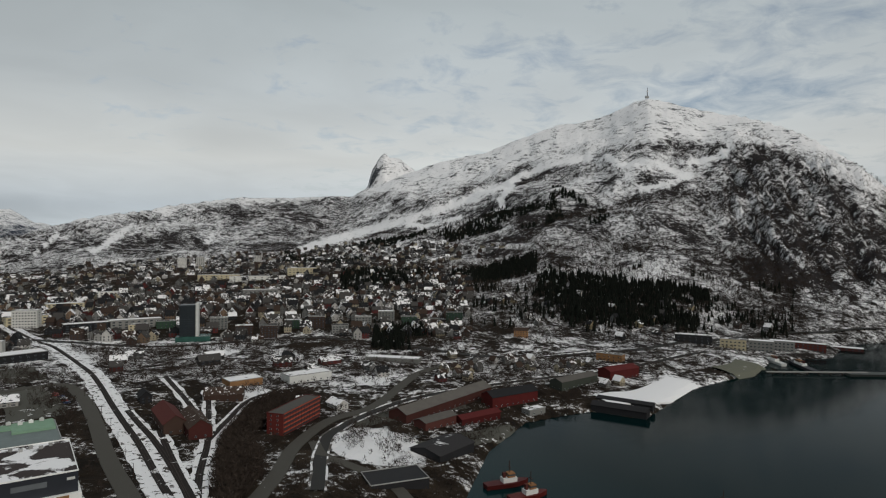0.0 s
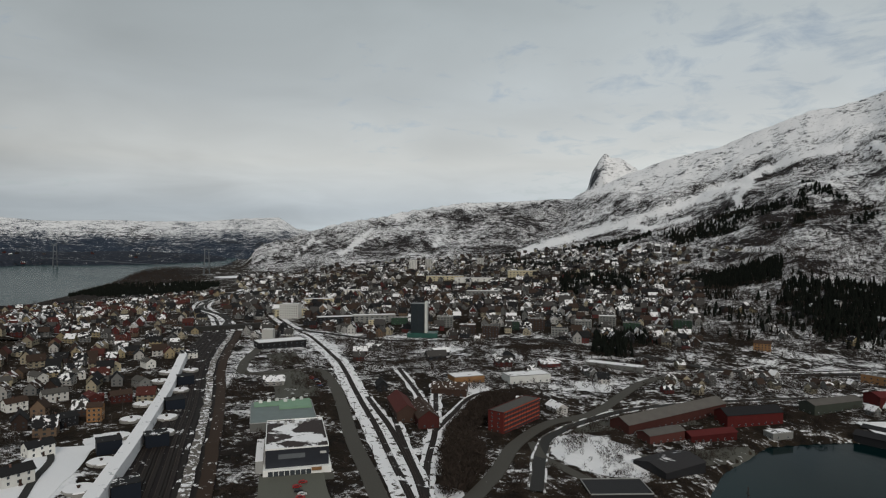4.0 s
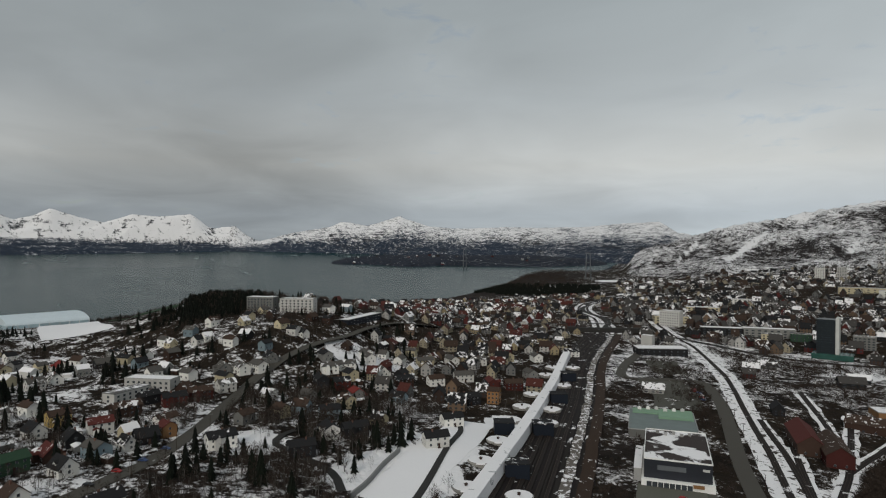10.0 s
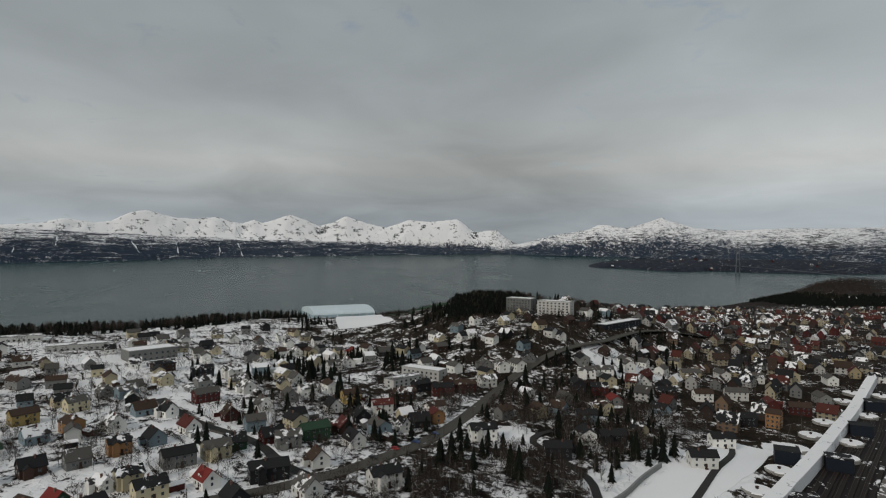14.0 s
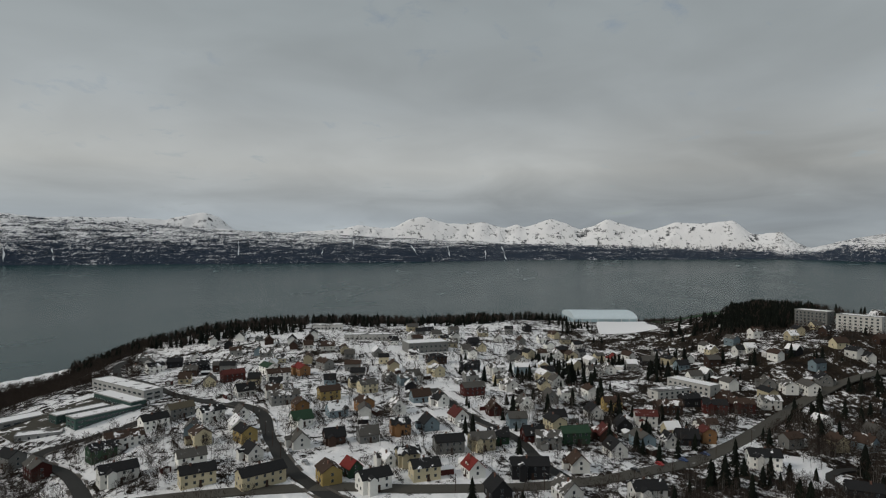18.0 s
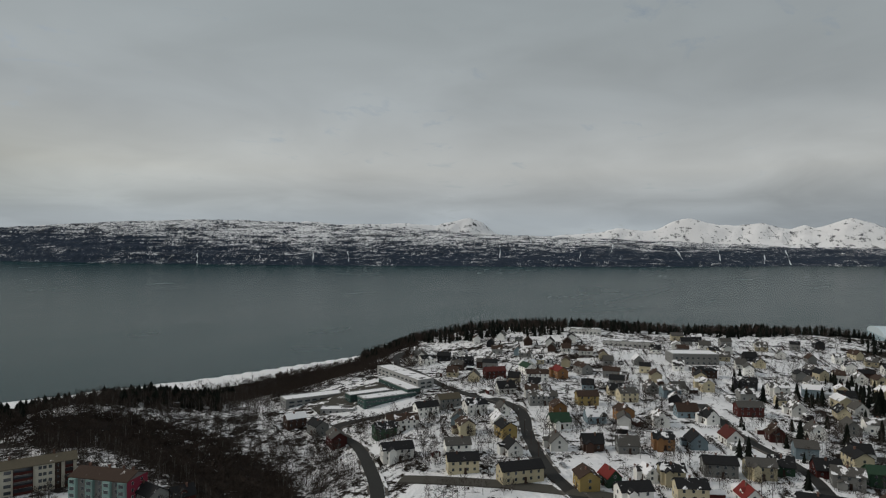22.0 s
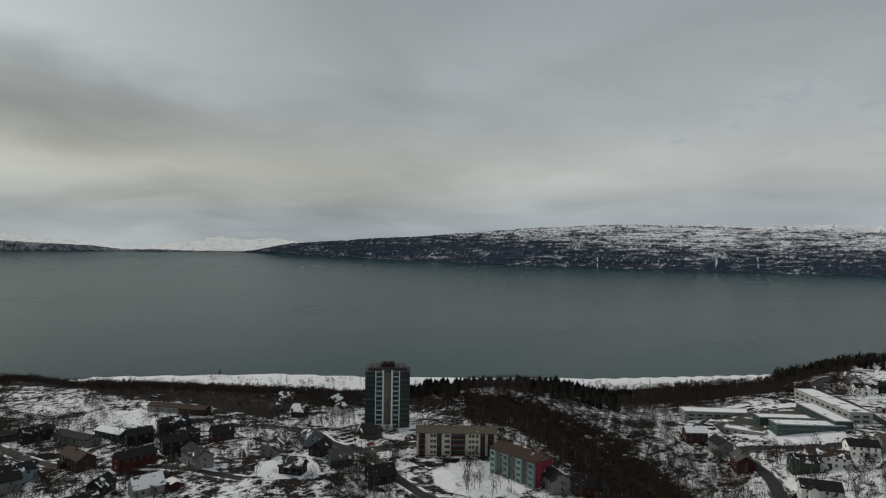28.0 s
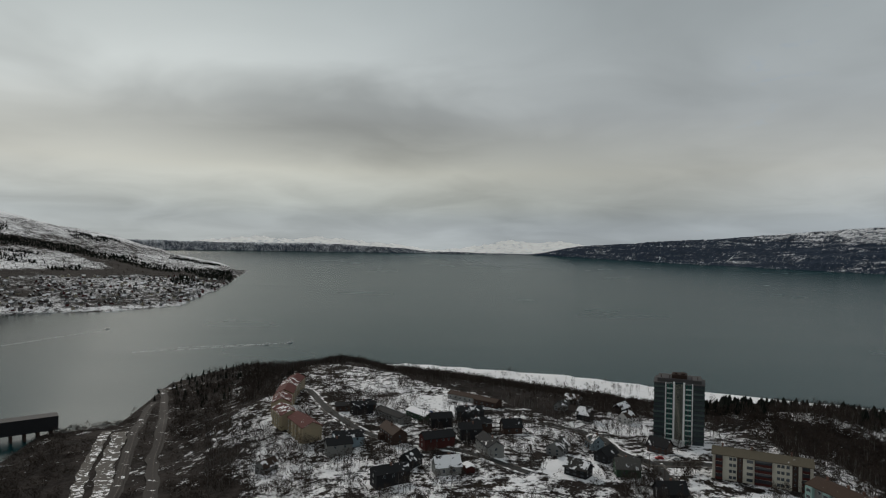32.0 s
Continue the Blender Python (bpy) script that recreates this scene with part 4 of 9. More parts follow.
# faintly glowing snow mountains at the fjord's mouth, far behind all else
def mouth_mountains():
    m, nt, b = nodes_of("glowing_snowfields")
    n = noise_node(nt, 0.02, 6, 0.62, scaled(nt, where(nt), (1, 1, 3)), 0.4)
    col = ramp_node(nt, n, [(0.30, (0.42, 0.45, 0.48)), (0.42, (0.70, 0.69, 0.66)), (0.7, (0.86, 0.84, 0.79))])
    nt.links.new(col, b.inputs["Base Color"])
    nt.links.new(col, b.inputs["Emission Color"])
    # glow in place of sunlight, as these slopes face away from the sun
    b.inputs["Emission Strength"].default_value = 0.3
    b.inputs["Roughness"].default_value = 0.95
    a, k = np.meshgrid(np.arange(171.5, 208.5, 0.1), np.linspace(0, 1, 9), indexing="ij")
    top = rise(4905.0, table(a, MOUTH_RISE) + 0.14 * fbm(a * 30, a * 0, 26, 5, 89, ridged=True))
    r = 4880 + 30 * k + 8 * fbm(a * 60, k * 60, 30, 4, 90)
    z = 90 + np.maximum(top - 90, 2) * k
    v = np.stack([-r * np.sin(np.radians(a)), r * np.cos(np.radians(a)), z], -1)
    i, j = np.meshgrid(np.arange(a.shape[0] - 1), np.arange(8), indexing="ij")
    f = np.stack([i * 9 + j, i * 9 + j + 1, (i + 1) * 9 + j + 1, (i + 1) * 9 + j], -1).reshape(-1, 4)
    tagged(new("backdrop", mesh_of("backdrop", v.reshape(-1, 3), f, m, sharp=False)), "faintly glowing backdrop of snow mountains at the fjord's mouth", "mountains", kind="structure")


mouth_mountains()


def reach(az, rise_deg, near=3400):
    """Range at which the ground at a bearing first rises to that angle."""
    r = np.linspace(near, 4900, 900)
    e = np.degrees(np.arctan2(height(np.full(r.shape, az), r) - HC, r))
    return r[np.argmax(e >= rise_deg)]


ICE = painted("frozen_fall_ice", (0.72, 0.76, 0.78), 0.5, 0.1, per=None)
for a0, e0, a1, e1, wide in ((146.2, -0.61, 146.2, -1.4, 9), (136.4, -0.25, 136.4, -1.36, 13), (166.9, -0.4, 167, -0.9, 9), (119.3, 0.35, 119.3, -0.85, 9), (104.0, 0.18, 103.4, -0.76, 15), (133.3, -0.35, 133.2, -1.25, 8), (109.2, 0.5, 109.3, -0.2, 13), (160.9, -0.12, 161.8, -0.95, 9),
                            (116.5, 0.9, 116.5, 0.54, 12), (100.6, 0.09, 100.4, -0.84, 11), (97.1, -0.3, 97.1, -1.05, 12), (95.6, 0.06, 95.2, -1.1, 11), (126.5, 1.55, 126.5, 1.1, 12), (141.0, -0.7, 141.1, -1.2, 7), (112.0, -0.2, 112.1, -0.8, 7)):
    k = np.linspace(0, 1, 9)
    a, r = a1 + (a0 - a1) * k + 0.03 * np.sin(k * 9), np.array([reach(a1 + (a0 - a1) * q, e1 + (e0 - e1) * q) for q in k])
    half = np.degrees(wide * 0.36 * (0.6 + 0.5 * np.sin(k * 7 + a0)) / r)
    v = np.concatenate([np.stack([-(r - 5) * np.sin(np.radians(b)), (r - 5) * np.cos(np.radians(b)), height(b, r) + 3.5], 1) for b in (a - half, a + half)])
    q = np.arange(8)
    tagged(new("frozen_waterfall", mesh_of("frozen_waterfall", v, np.stack([q, q + 1, q + 10, q + 9], 1), ICE)), "white frozen waterfall down the dark fjord side", "waterfall", kind="structure")
AZ, RR = np.meshgrid(np.arange(-40, 320, 2.0), np.concatenate([np.geomspace(40, 1500, 40)[:-1], np.linspace(1500, 4925, 60)]), indexing="ij")
tagged(sheet("water", fitted_sea(RR), WATER), "calm grey-green fjord water under cloud", "water", kind="structure")

# near houses by paint and roof: x, y, turn of the ridge, length, width, storeys
NEAR_HOUSES = {}
NEAR_HOUSES.setdefault(('green', 'dark'), []).extend([(-266, -222, 150, 13.3, 8.5, 2), (-314, -32, 107, 11.1, 8.3, 1.5)])
NEAR_HOUSES.setdefault(('white', 'dark'), []).extend([(-462, -335, 148, 14.5, 8.5, 2), (-367, -201, 139, 13, 8.5, 1.5), (-318, -195, 146, 14.2, 8.5, 2), (-304, -221, 149, 15.7, 8.5, 2), (-268, -143, 52, 9.7, 8.2, 1.5), (-236, -189, 142, 17.1, 8.5, 2), (-379, -75, 41, 10, 8.5, 1.5), (-244, -76, 133, 13.9, 8.5, 2), (-379, 18, 17, 12.5, 9, 1.5), (-309, 25, 22, 10.9, 9, 1.5), (-255, 33, 108, 13.9, 8.5, 2), (-485, -12, 114, 10.8, 8.1, 1.5), (-336, 54, 20, 8.9, 7.6, 1.5), (-315, 93, 92, 16.1, 8.5, 2), (-312, 151, 171, 13.3, 9, 2), (-433, 480, 54, 16.4, 8.5, 2)])
NEAR_HOUSES.setdefault(('white', 'dark'), []).extend([(-306, 231, 78, 14.6, 8.5, 2), (-270, 193, 74, 14.5, 8.5, 2)])
NEAR_HOUSES.setdefault(('white', 'grey'), []).extend([(-462, -352, 64, 8.5, 6.7, 1.5), (-288, -128, 38, 10.5, 9, 1.5), (-323, -179, 47, 9, 7.6, 1.5), (-253, -165, 135, 13.4, 8.5, 2), (-441, -108, 129, 10.9, 8.2, 1.5), (-357, -97, 32, 12.2, 9, 1.5), (-430, -36, 25, 12.6, 9, 1.5), (-385, -23, 20, 10.7, 9, 1.5), (-479, -51, 117, 14.8, 8.5, 2), (-250, 2, 28, 12.7, 9, 1.5), (-576, -6, 20, 11.7, 9, 1.5), (-495, 24, 110, 12.7, 8.5, 1.5), (-506, 36, 12, 11.3, 9, 1.5), (-454, -5, 27, 10.1, 8.6, 1.5), (-520, -34, 32, 9.8, 8.3, 1.5), (-429, 130, 98, 13.8, 8.5, 2)])
NEAR_HOUSES.setdefault(('white', 'grey'), []).extend([(-469, 264, 173, 13.7, 9, 2), (-448, 232, 79, 14.7, 8.5, 2), (-444, 215, 78, 14.3, 8.5, 2), (-461, 151, 9, 14.1, 9, 2), (-460, 164, 10, 15, 9, 2), (-465, 351, 169, 16.8, 9, 2), (-447, 369, 68, 14.8, 8.5, 2), (-434, 431, 156, 15.6, 9, 2), (-481, 268, 171, 14.1, 9, 2), (-434, 256, 171, 12.9, 9, 1.5), (-404, 317, 67, 17.5, 8.5, 2)])
NEAR_HOUSES.setdefault(('dark', 'dark'), []).extend([(-458, -293, 148, 18.5, 8.5, 2), (-482, -72, 109, 16.7, 8.5, 2), (-271, -14, 103, 18, 8.5, 2), (-356, 33, 9, 10.6, 9, 1.5), (-246, -25, 25, 11.2, 9, 1.5), (-343, 64, 95, 12.2, 8.5, 1.5), (-290, 125, 78, 13.9, 8.5, 2), (-307, 164, 83, 15.2, 8.5, 2), (-419, 196, 170, 15.9, 9, 2), (40, -369, 23, 14.2, 8.5, 2), (24, -390, 14, 18.9, 8.5, 2), (-69, -271, 7, 13, 8.5, 1.5), (52, -273, 34, 17.4, 8.5, 2), (21, -344, 18, 13.2, 8.5, 2), (94, -392, 39, 13.9, 8.5, 2), (-350, 279, 74, 19.2, 8.5, 2)])
NEAR_HOUSES.setdefault(('red', 'red'), []).extend([(-415, -237, 142, 18, 8.5, 2), (-378, 325, 155, 15.3, 9, 2)])
NEAR_HOUSES.setdefault(('white', 'green'), []).extend([(-447, -225, 55, 14.5, 9, 2), (-319, -141, 133, 12.2, 8.5, 1.5)])
NEAR_HOUSES.setdefault(('white', 'brown'), []).extend([(-421, -204, 126, 17.6, 8.5, 2), (-279, -220, 140, 19.8, 8.5, 2), (-283, 7, 16, 10.1, 8.6, 1.5), (-403, 288, 78, 14.4, 8.5, 2)])
NEAR_HOUSES.setdefault(('orange', 'scarlet'), []).extend([(-444, -196, 45, 15.8, 9, 2)])
NEAR_HOUSES.setdefault(('grey', 'brown'), []).extend([(-468, -187, 51, 15.5, 9, 2)])
NEAR_HOUSES.setdefault(('grey', 'olive'), []).extend([(-322, -217, 148, 16.1, 8.5, 2)])
NEAR_HOUSES.setdefault(('grey', 'grey'), []).extend([(-353, -167, 127, 18.9, 8.5, 2), (-431, -123, 35, 11.5, 9, 1.5), (-406, -8, 17, 12.6, 9, 1.5), (-301, -97, 123, 11.1, 8.4, 1.5), (-313, -7, 101, 13.8, 8.5, 2), (-468, 140, 2, 12.5, 9, 1.5), (-389, 379, 162, 13.9, 9, 2)])
NEAR_HOUSES.setdefault(('yellow', 'brown'), []).extend([(-370, -145, 129, 14.4, 8.5, 2), (-248, -97, 39, 11, 9, 2), (-400, 30, 105, 12.5, 8.5, 2)])
NEAR_HOUSES.setdefault(('ochre', 'brown'), []).extend([(-338, -150, 42, 10.3, 8.7, 2)])
NEAR_HOUSES.setdefault(('blue', 'snow'), []).extend([(-339, -128, 130, 12.6, 8.5, 1.5)])
NEAR_HOUSES.setdefault(('brown', 'dark'), []).extend([(-296, -113, 124, 11.2, 8.4, 1.5), (-502, -103, 122, 17.5, 8.5, 2), (16, -357, 27, 13.7, 8.5, 2), (-2, -358, 17, 12.5, 8.5, 1.5), (-408, 260, 83, 16.5, 8.5, 2)])
NEAR_HOUSES.setdefault(('yellow', 'dark'), []).extend([(-291, -159, 55, 11, 9, 2)])
NEAR_HOUSES.setdefault(('cream', 'brown'), []).extend([(-284, -180, 49, 11.2, 9, 2), (-573, 7, 22, 11.7, 9, 2), (-365, 189, 3, 12, 9, 2), (-451, 409, 156, 15.5, 9, 2)])
NEAR_HOUSES.setdefault(('cream', 'dark'), []).extend([(-236, -151, 133, 15.5, 8.5, 2), (-240, -124, 141, 21, 8.5, 2), (-273, -69, 119, 11.1, 8.3, 2), (-259, -58, 120, 13.8, 8.5, 2), (-344, -4, 28, 13.2, 9, 2), (-428, 225, 2, 12.4, 9, 2)])
NEAR_HOUSES.setdefault(('green', 'scarlet'), []).extend([(-257, -90, 49, 8.5, 7.1, 1.5)])
NEAR_HOUSES.setdefault(('cream', 'grey'), []).extend([(-396, -128, 132, 12.9, 8.5, 2), (-302, -39, 115, 13.4, 8.5, 2), (-468, 322, 73, 16.4, 8.5, 2)])
NEAR_HOUSES.setdefault(('cream', 'snow'), []).extend([(-461, -94, 34, 13.7, 9, 2)])
NEAR_HOUSES.setdefault(('orange', 'brown'), []).extend([(-353, -116, 47, 11, 9, 2)])
NEAR_HOUSES.setdefault(('blue', 'brown'), []).extend([(-384, -89, 124, 12.9, 8.5, 1.5)])
NEAR_HOUSES.setdefault(('red', 'grey'), []).extend([(-409, -59, 122, 16.4, 8.5, 2), (-253, -246, 60, 14.1, 9, 2)])
NEAR_HOUSES.setdefault(('red', 'brown'), []).extend([(-366, -40, 25, 10.2, 8.7, 1.5), (-418, 110, 91, 16.3, 8.5, 2), (-367, 339, 62, 15.4, 8.5, 2)])
NEAR_HOUSES.setdefault(('orange', 'dark'), []).extend([(-316, -84, 116, 11.5, 8.5, 2)])
NEAR_HOUSES.setdefault(('blue', 'dark'), []).extend([(-328, -71, 31, 10.6, 9, 1.5), (-345, 167, 77, 13.3, 8.5, 2), (86, -329, 25, 17.8, 8.5, 2)])
NEAR_HOUSES.setdefault(('white', 'red'), []).extend([(-346, -58, 33, 12.2, 9, 1.5), (-373, 47, 94, 13.1, 8.5, 2)])
NEAR_HOUSES.setdefault(('white', 'snow'), []).extend([(-270, -78, 43, 8.5, 5.6, 1.5)])
NEAR_HOUSES.setdefault(('grey', 'dark'), []).extend([(-294, -54, 116, 15.9, 8.5, 2), (-474, 178, 179, 12.9, 9, 1.5), (9, -317, 113, 20.1, 9, 2), (-141, -244, 89, 20.1, 9, 2), (-262, -270, 72, 13.1, 9, 2), (88, -317, 28, 14.4, 8.5, 2), (-469, 223, 176, 15, 9, 2)])
NEAR_HOUSES.setdefault(('white', 'scarlet'), []).extend([(-267, -38, 33, 9.7, 8.2, 1.5), (-575, 45, 10, 10.8, 9, 1.5)])
NEAR_HOUSES.setdefault(('red', 'dark'), []).extend([(-322, -15, 115, 12.4, 8.5, 1.5), (-412, 93, 89, 16, 8.5, 2), (37, -325, 30, 18.9, 8.5, 2), (-151, -235, 164, 10, 7.5, 1.5), (-411, 208, 79, 14.2, 8.5, 2)])
NEAR_HOUSES.setdefault(('green', 'green'), []).extend([(-325, 6, 112, 15.4, 8.5, 2)])
NEAR_HOUSES.setdefault(('brown', 'red'), []).extend([(-334, 22, 13, 11.1, 9, 1.5)])
NEAR_HOUSES.setdefault(('blue', 'grey'), []).extend([(-329, 40, 22, 13.4, 9, 2), (-46, -336, 110, 8.9, 7.6, 1.5)])
NEAR_HOUSES.setdefault(('brown', 'brown'), []).extend([(-403, 64, 106, 17.6, 8.5, 2), (63, -338, 124, 21, 9, 2)])
NEAR_HOUSES.setdefault(('orange', 'red'), []).extend([(-349, 75, 12, 9.3, 7.9, 2)])
NEAR_HOUSES.setdefault(('grey', 'scarlet'), []).extend([(-383, 206, 168, 13.4, 9, 2)])
NEAR_HOUSES.setdefault(('grey', 'snow'), []).extend([(28, -287, 23, 12.8, 8.5, 1.5)])
NEAR_HOUSES.setdefault(('green', 'grey'), []).extend([(-56, -298, 2, 12.3, 8.5, 1.5)])
NEAR_HOUSES.setdefault(('brown', 'snow'), []).extend([(-263, -291, 158, 13.6, 8.5, 2)])

# ---------------------------------------------------------------- roads and rails
TAKEN = []  # ground already built on: x, y, clear radius


def smooth_line(pts, step=6.0):
    """Points along a rounded line through pts."""
    p = np.asarray(pts, float)
    p = np.vstack([2 * p[0] - p[1], p, 2 * p[-1] - p[-2]])
    out = []
    for i in range(1, len(p) - 2):
        n = max(2, int(np.hypot(*(p[i + 1] - p[i])) / step))
        for k in range(n):
            t = k / n
            a, b, c, d = p[i - 1], p[i], p[i + 1], p[i + 2]
            out.append(0.5 * (2 * b + (c - a) * t + (2 * a - 5 * b + 4 * c - d) * t * t + (3 * b - a - 3 * c + d) * t ** 3))
    out.append(p[-2])
    return np.array(out)


def strip_mesh(name, pts, width, material, dz=0.3, thick=0.5, step=6.0, offset=0.0, taken=True, edge=0.0):
    c = smooth_line(pts, step)
    d = np.gradient(c, axis=0)
    d /= np.linalg.norm(d, axis=1)[:, None] + 1e-9
    nrm = np.stack([-d[:, 1], d[:, 0]], 1)
    c = c + nrm * offset
    if taken:
        TAKEN.extend((x, y, width / 2 + 3) for x, y in c[::1])
    wob = (fbm(c[:, 0], c[:, 1], 15, 3, 5) * edge)[:, None]
    k = max(2, int(math.ceil(width / 5.0)) + 1)
    n = len(c)
    cols = []
    for t in np.linspace(0.5, -0.5, k):
        q = c + nrm * (width * t + (wob if abs(t) == 0.5 else 0))
        cols.append(np.c_[q, ground_at(q[:, 0], q[:, 1]) + dz])
    if width < 12:  # a road lies level across
        top = np.max([q[:, 2] for q in cols], axis=0)
        for q in cols:
            q[:, 2] = top
    low = [cols[0] - (0, 0, thick + dz), cols[-1] - (0, 0, thick + dz)]
    order = [low[0]] + cols + [low[1]]
    v = np.concatenate(order)
    i = np.arange(n - 1)
    f = np.concatenate([np.stack([(j + 1) * n + i, (j + 1) * n + i + 1, j * n + i + 1, j * n + i], 1) for j in range(len(order) - 1)])
    return mesh_of(name, v, f, material)


PLOUGHED = snowy("ploughed_edge_snow", (0.10, 0.09, 0.08), 0.5, 0.09, per=None)


def road(pts, width, label, material=None, name="road", dz=0.3):
    if material is None and min(math.hypot(*p) for p in pts) < 330 and width > 4:
        for s in (-1, 1):
            tagged(new("snow_bank", strip_mesh("snow_bank", pts, 1.3, PLOUGHED, dz + 0.25, 0.9, offset=s * (width / 2 + 0.6), taken=False, edge=1.0)), "low bank of ploughed snow along the road", "snow bank", kind="structure")
    return tagged(new(name, strip_mesh(name, pts, width, material or ASPHALT, dz)), label, "road", kind="structure")


GREYROAD = snowy("pale_worn_asphalt", (0.075, 0.07, 0.06), 0.03, 0.2, per=None)
road([(-348, -201), (-340, -182), (-327, -167), (-299, -150), (-265, -125), (-244, -105), (-225, -80)], 7, "dark wet asphalt street between wooden houses")
road([(-417, -88), (-372, -63), (-349, -46), (-332, -30), (-313, -19), (-285, -8), (-268, 4)], 6, "narrow asphalt street between wooden houses")
road([(-215, -170), (-241, -100), (-248, -52), (-267, 6), (-298, 47), (-342, 84), (-432, 145), (-463, 176), (-483, 204), (-520, 265), (-573, 332), (-610, 420)], 8.5, "grey main road curving through the houses", GREYROAD)
road([(-335, 150), (-322, 128), (-308, 119), (-292, 124), (-262, 128), (-240, 122)], 4, "narrow winding lane among bare trees")
road([(-520, -400), (-487, -390), (-428, -339), (-385, -280), (-360, -238), (-345, -205), (-338, -180)], 6, "asphalt lane along the wooded shore")
road([(-333, -195), (-328, -225), (-301, -242), (-281, -261), (-267, -262), (-253, -231), (-223, -195), (-196, -167), (-170, -150)], 6, "asphalt street below the school")
road([(-20, -390), (-49, -364), (-58, -332), (-72, -315), (-89, -317), (-112, -316)], 6, "asphalt road at the foot of the tower block")
road([(-72, -315), (-75, -286), (-80, -259), (-85, -235), (-80, -200)], 6, "asphalt road beside the flats")
road([(150, -455), (120, -400), (90, -360), (60, -335), (20, -315), (-10, -290)], 5, "snowy residential street between dark houses")
road([(-417, 575), (-373, 486), (-345, 455), (-315, 483), (-296, 493), (-258, 452), (-219, 397), (-184, 344), (-147, 292), (-110, 240)], 9, "grey road beside the supermarket hall", GREYROAD)
road([(10, 640), (-20, 589), (-49, 483), (-76, 438), (-87, 383), (-84, 322), (-85, 270)], 9, "grey road past the red office building", GREYROAD)
road([(-78, 390), (-66, 360), (-46, 345), (-25, 330), (-10, 300)], 7, "grey side road down to the harbour", GREYROAD)
road([(-59, 304), (-70, 380), (-67, 418), (-33, 491), (22, 539), (94, 582), (188, 631), (319, 733)], 7, "harbour road behind the warehouses")
road([(-560, 740), (-449, 694), (-361, 689), (-288, 710), (-189, 753), (-84, 735), (16, 690), (98, 691), (216, 725), (333, 799), (496, 865), (650, 902)], 10, "main road through the town with snowy verges")
road([(-521, 634), (-560, 690), (-605, 748), (-690, 800), (-739, 848), (-770, 900), (-800, 940), (-900, 1200)], 9, "main road leading north out of town")
road([(-610, 420), (-640, 560), (-600, 700), (-560, 740)], 8, "town street between coloured houses")

VERGE = snowy("verge_snow", (0.06, 0.05, 0.042), 0.68, 0.2, per=None)


DIRTY = snowy("dirty_verge_snow", (0.026, 0.022, 0.019), 0.14, 0.3, per=None)


def railway(pts, label, gauge=1.5, bed=3.8, width=9, snow=VERGE):
    tagged(new("snow_verge", strip_mesh("snow_verge", pts, width, snow, 0.25, 0.6, edge=1.6, step=3.0)), "snow verge on both sides of the track", "snow bank", kind="structure")
    base = tagged(new("railway_track", strip_mesh("railway_track", pts, bed, TRACKBED, 0.7, 0.7)), label, "railway", kind="structure")
    for s in (-1, 1):
        ob = new("rail", strip_mesh("rail", pts, 0.16, RUST, 0.88, 0.1, offset=s * gauge / 2, taken=False))
        ob.parent = base
    return base


LANE = "narrow dark path across the snowy slope"
CLEAN = snowy("clean_field_snow", (0.1, 0.1, 0.09), 1.15, 0.1, per=None)
tagged(new("snow_field", strip_mesh("snow_field", [(-222, 134), (-246, 167), (-268, 198), (-292, 230), (-308, 252)], 27, CLEAN, 0.22, 0.4, edge=2.0)), "open snow field beside the ore tanks", "snow field", kind="structure")
road([(-214, 138), (-222, 149), (-241, 171), (-265, 197), (-293, 228), (-323, 245), (-343, 244)], 3.2, LANE, name="path", dz=0.5)
tagged(new("retaining_wall", strip_mesh("retaining_wall", [(-232, 122), (-242, 136), (-257, 153), (-271, 171)], 0.8, CONCRETE, 2.6, 2.0, step=3.0)), "low grey concrete retaining wall above the snow field", "wall", kind="structure")
for pts in ([(-523, 640), (-561, 677), (-617, 737), (-651, 762), (-693, 791), (-744, 843), (-790, 906), (-802, 944), (-815, 1010), (-850, 1120)], [(-514, 655), (-544, 684), (-587, 726), (-624, 757), (-664, 785), (-721, 839), (-776, 912), (-790, 960), (-800, 1015)]):
    railway(pts, "curving railway track north of the yard between snow banks", width=15)
tagged(new("overpass", strip_mesh("overpass", [(-575, 612), (-550, 635), (-527, 666), (-505, 700)], 8, ASPHALT, 6.0, 0.9)), "grey road bridge across the railway", "bridge", kind="structure")

SPUR = "curved railway track on dark ballast between snow"
railway([(-560, 800), (-452, 694), (-399, 648), (-303, 539), (-226, 433), (-176, 365), (-135, 303), (-100, 250)], SPUR, width=18)
railway([(-216, 431), (-168, 369), (-127, 307), (-95, 250)], SPUR)
railway([(-233, 530), (-185, 460), (-155, 407), (-140, 377), (-123, 320), (-105, 270), (-95, 240)], SPUR)
railway([(-186, 501), (-162, 438), (-140, 377)], SPUR)
railway([(-120, 520), (-145, 483), (-144, 422), (-140, 377)], SPUR)
railway([(-177, 394), (-152, 351), (-117, 292), (-104, 270)], SPUR)
railway([(330, -560), (294, -503), (234, -398), (204, -338), (168, -277), (140, -220)], "railway track beside the wooded bank", width=6.5, snow=DIRTY)
railway([(300, -500), (286, -462), (237, -368), (205, -310), (190, -281), (165, -225)], "railway track in patchy snow beside the bank", width=6.5, snow=DIRTY)
railway([(-131, 667), (-15, 647), (78, 683), (200, 735)], "railway track below the town")

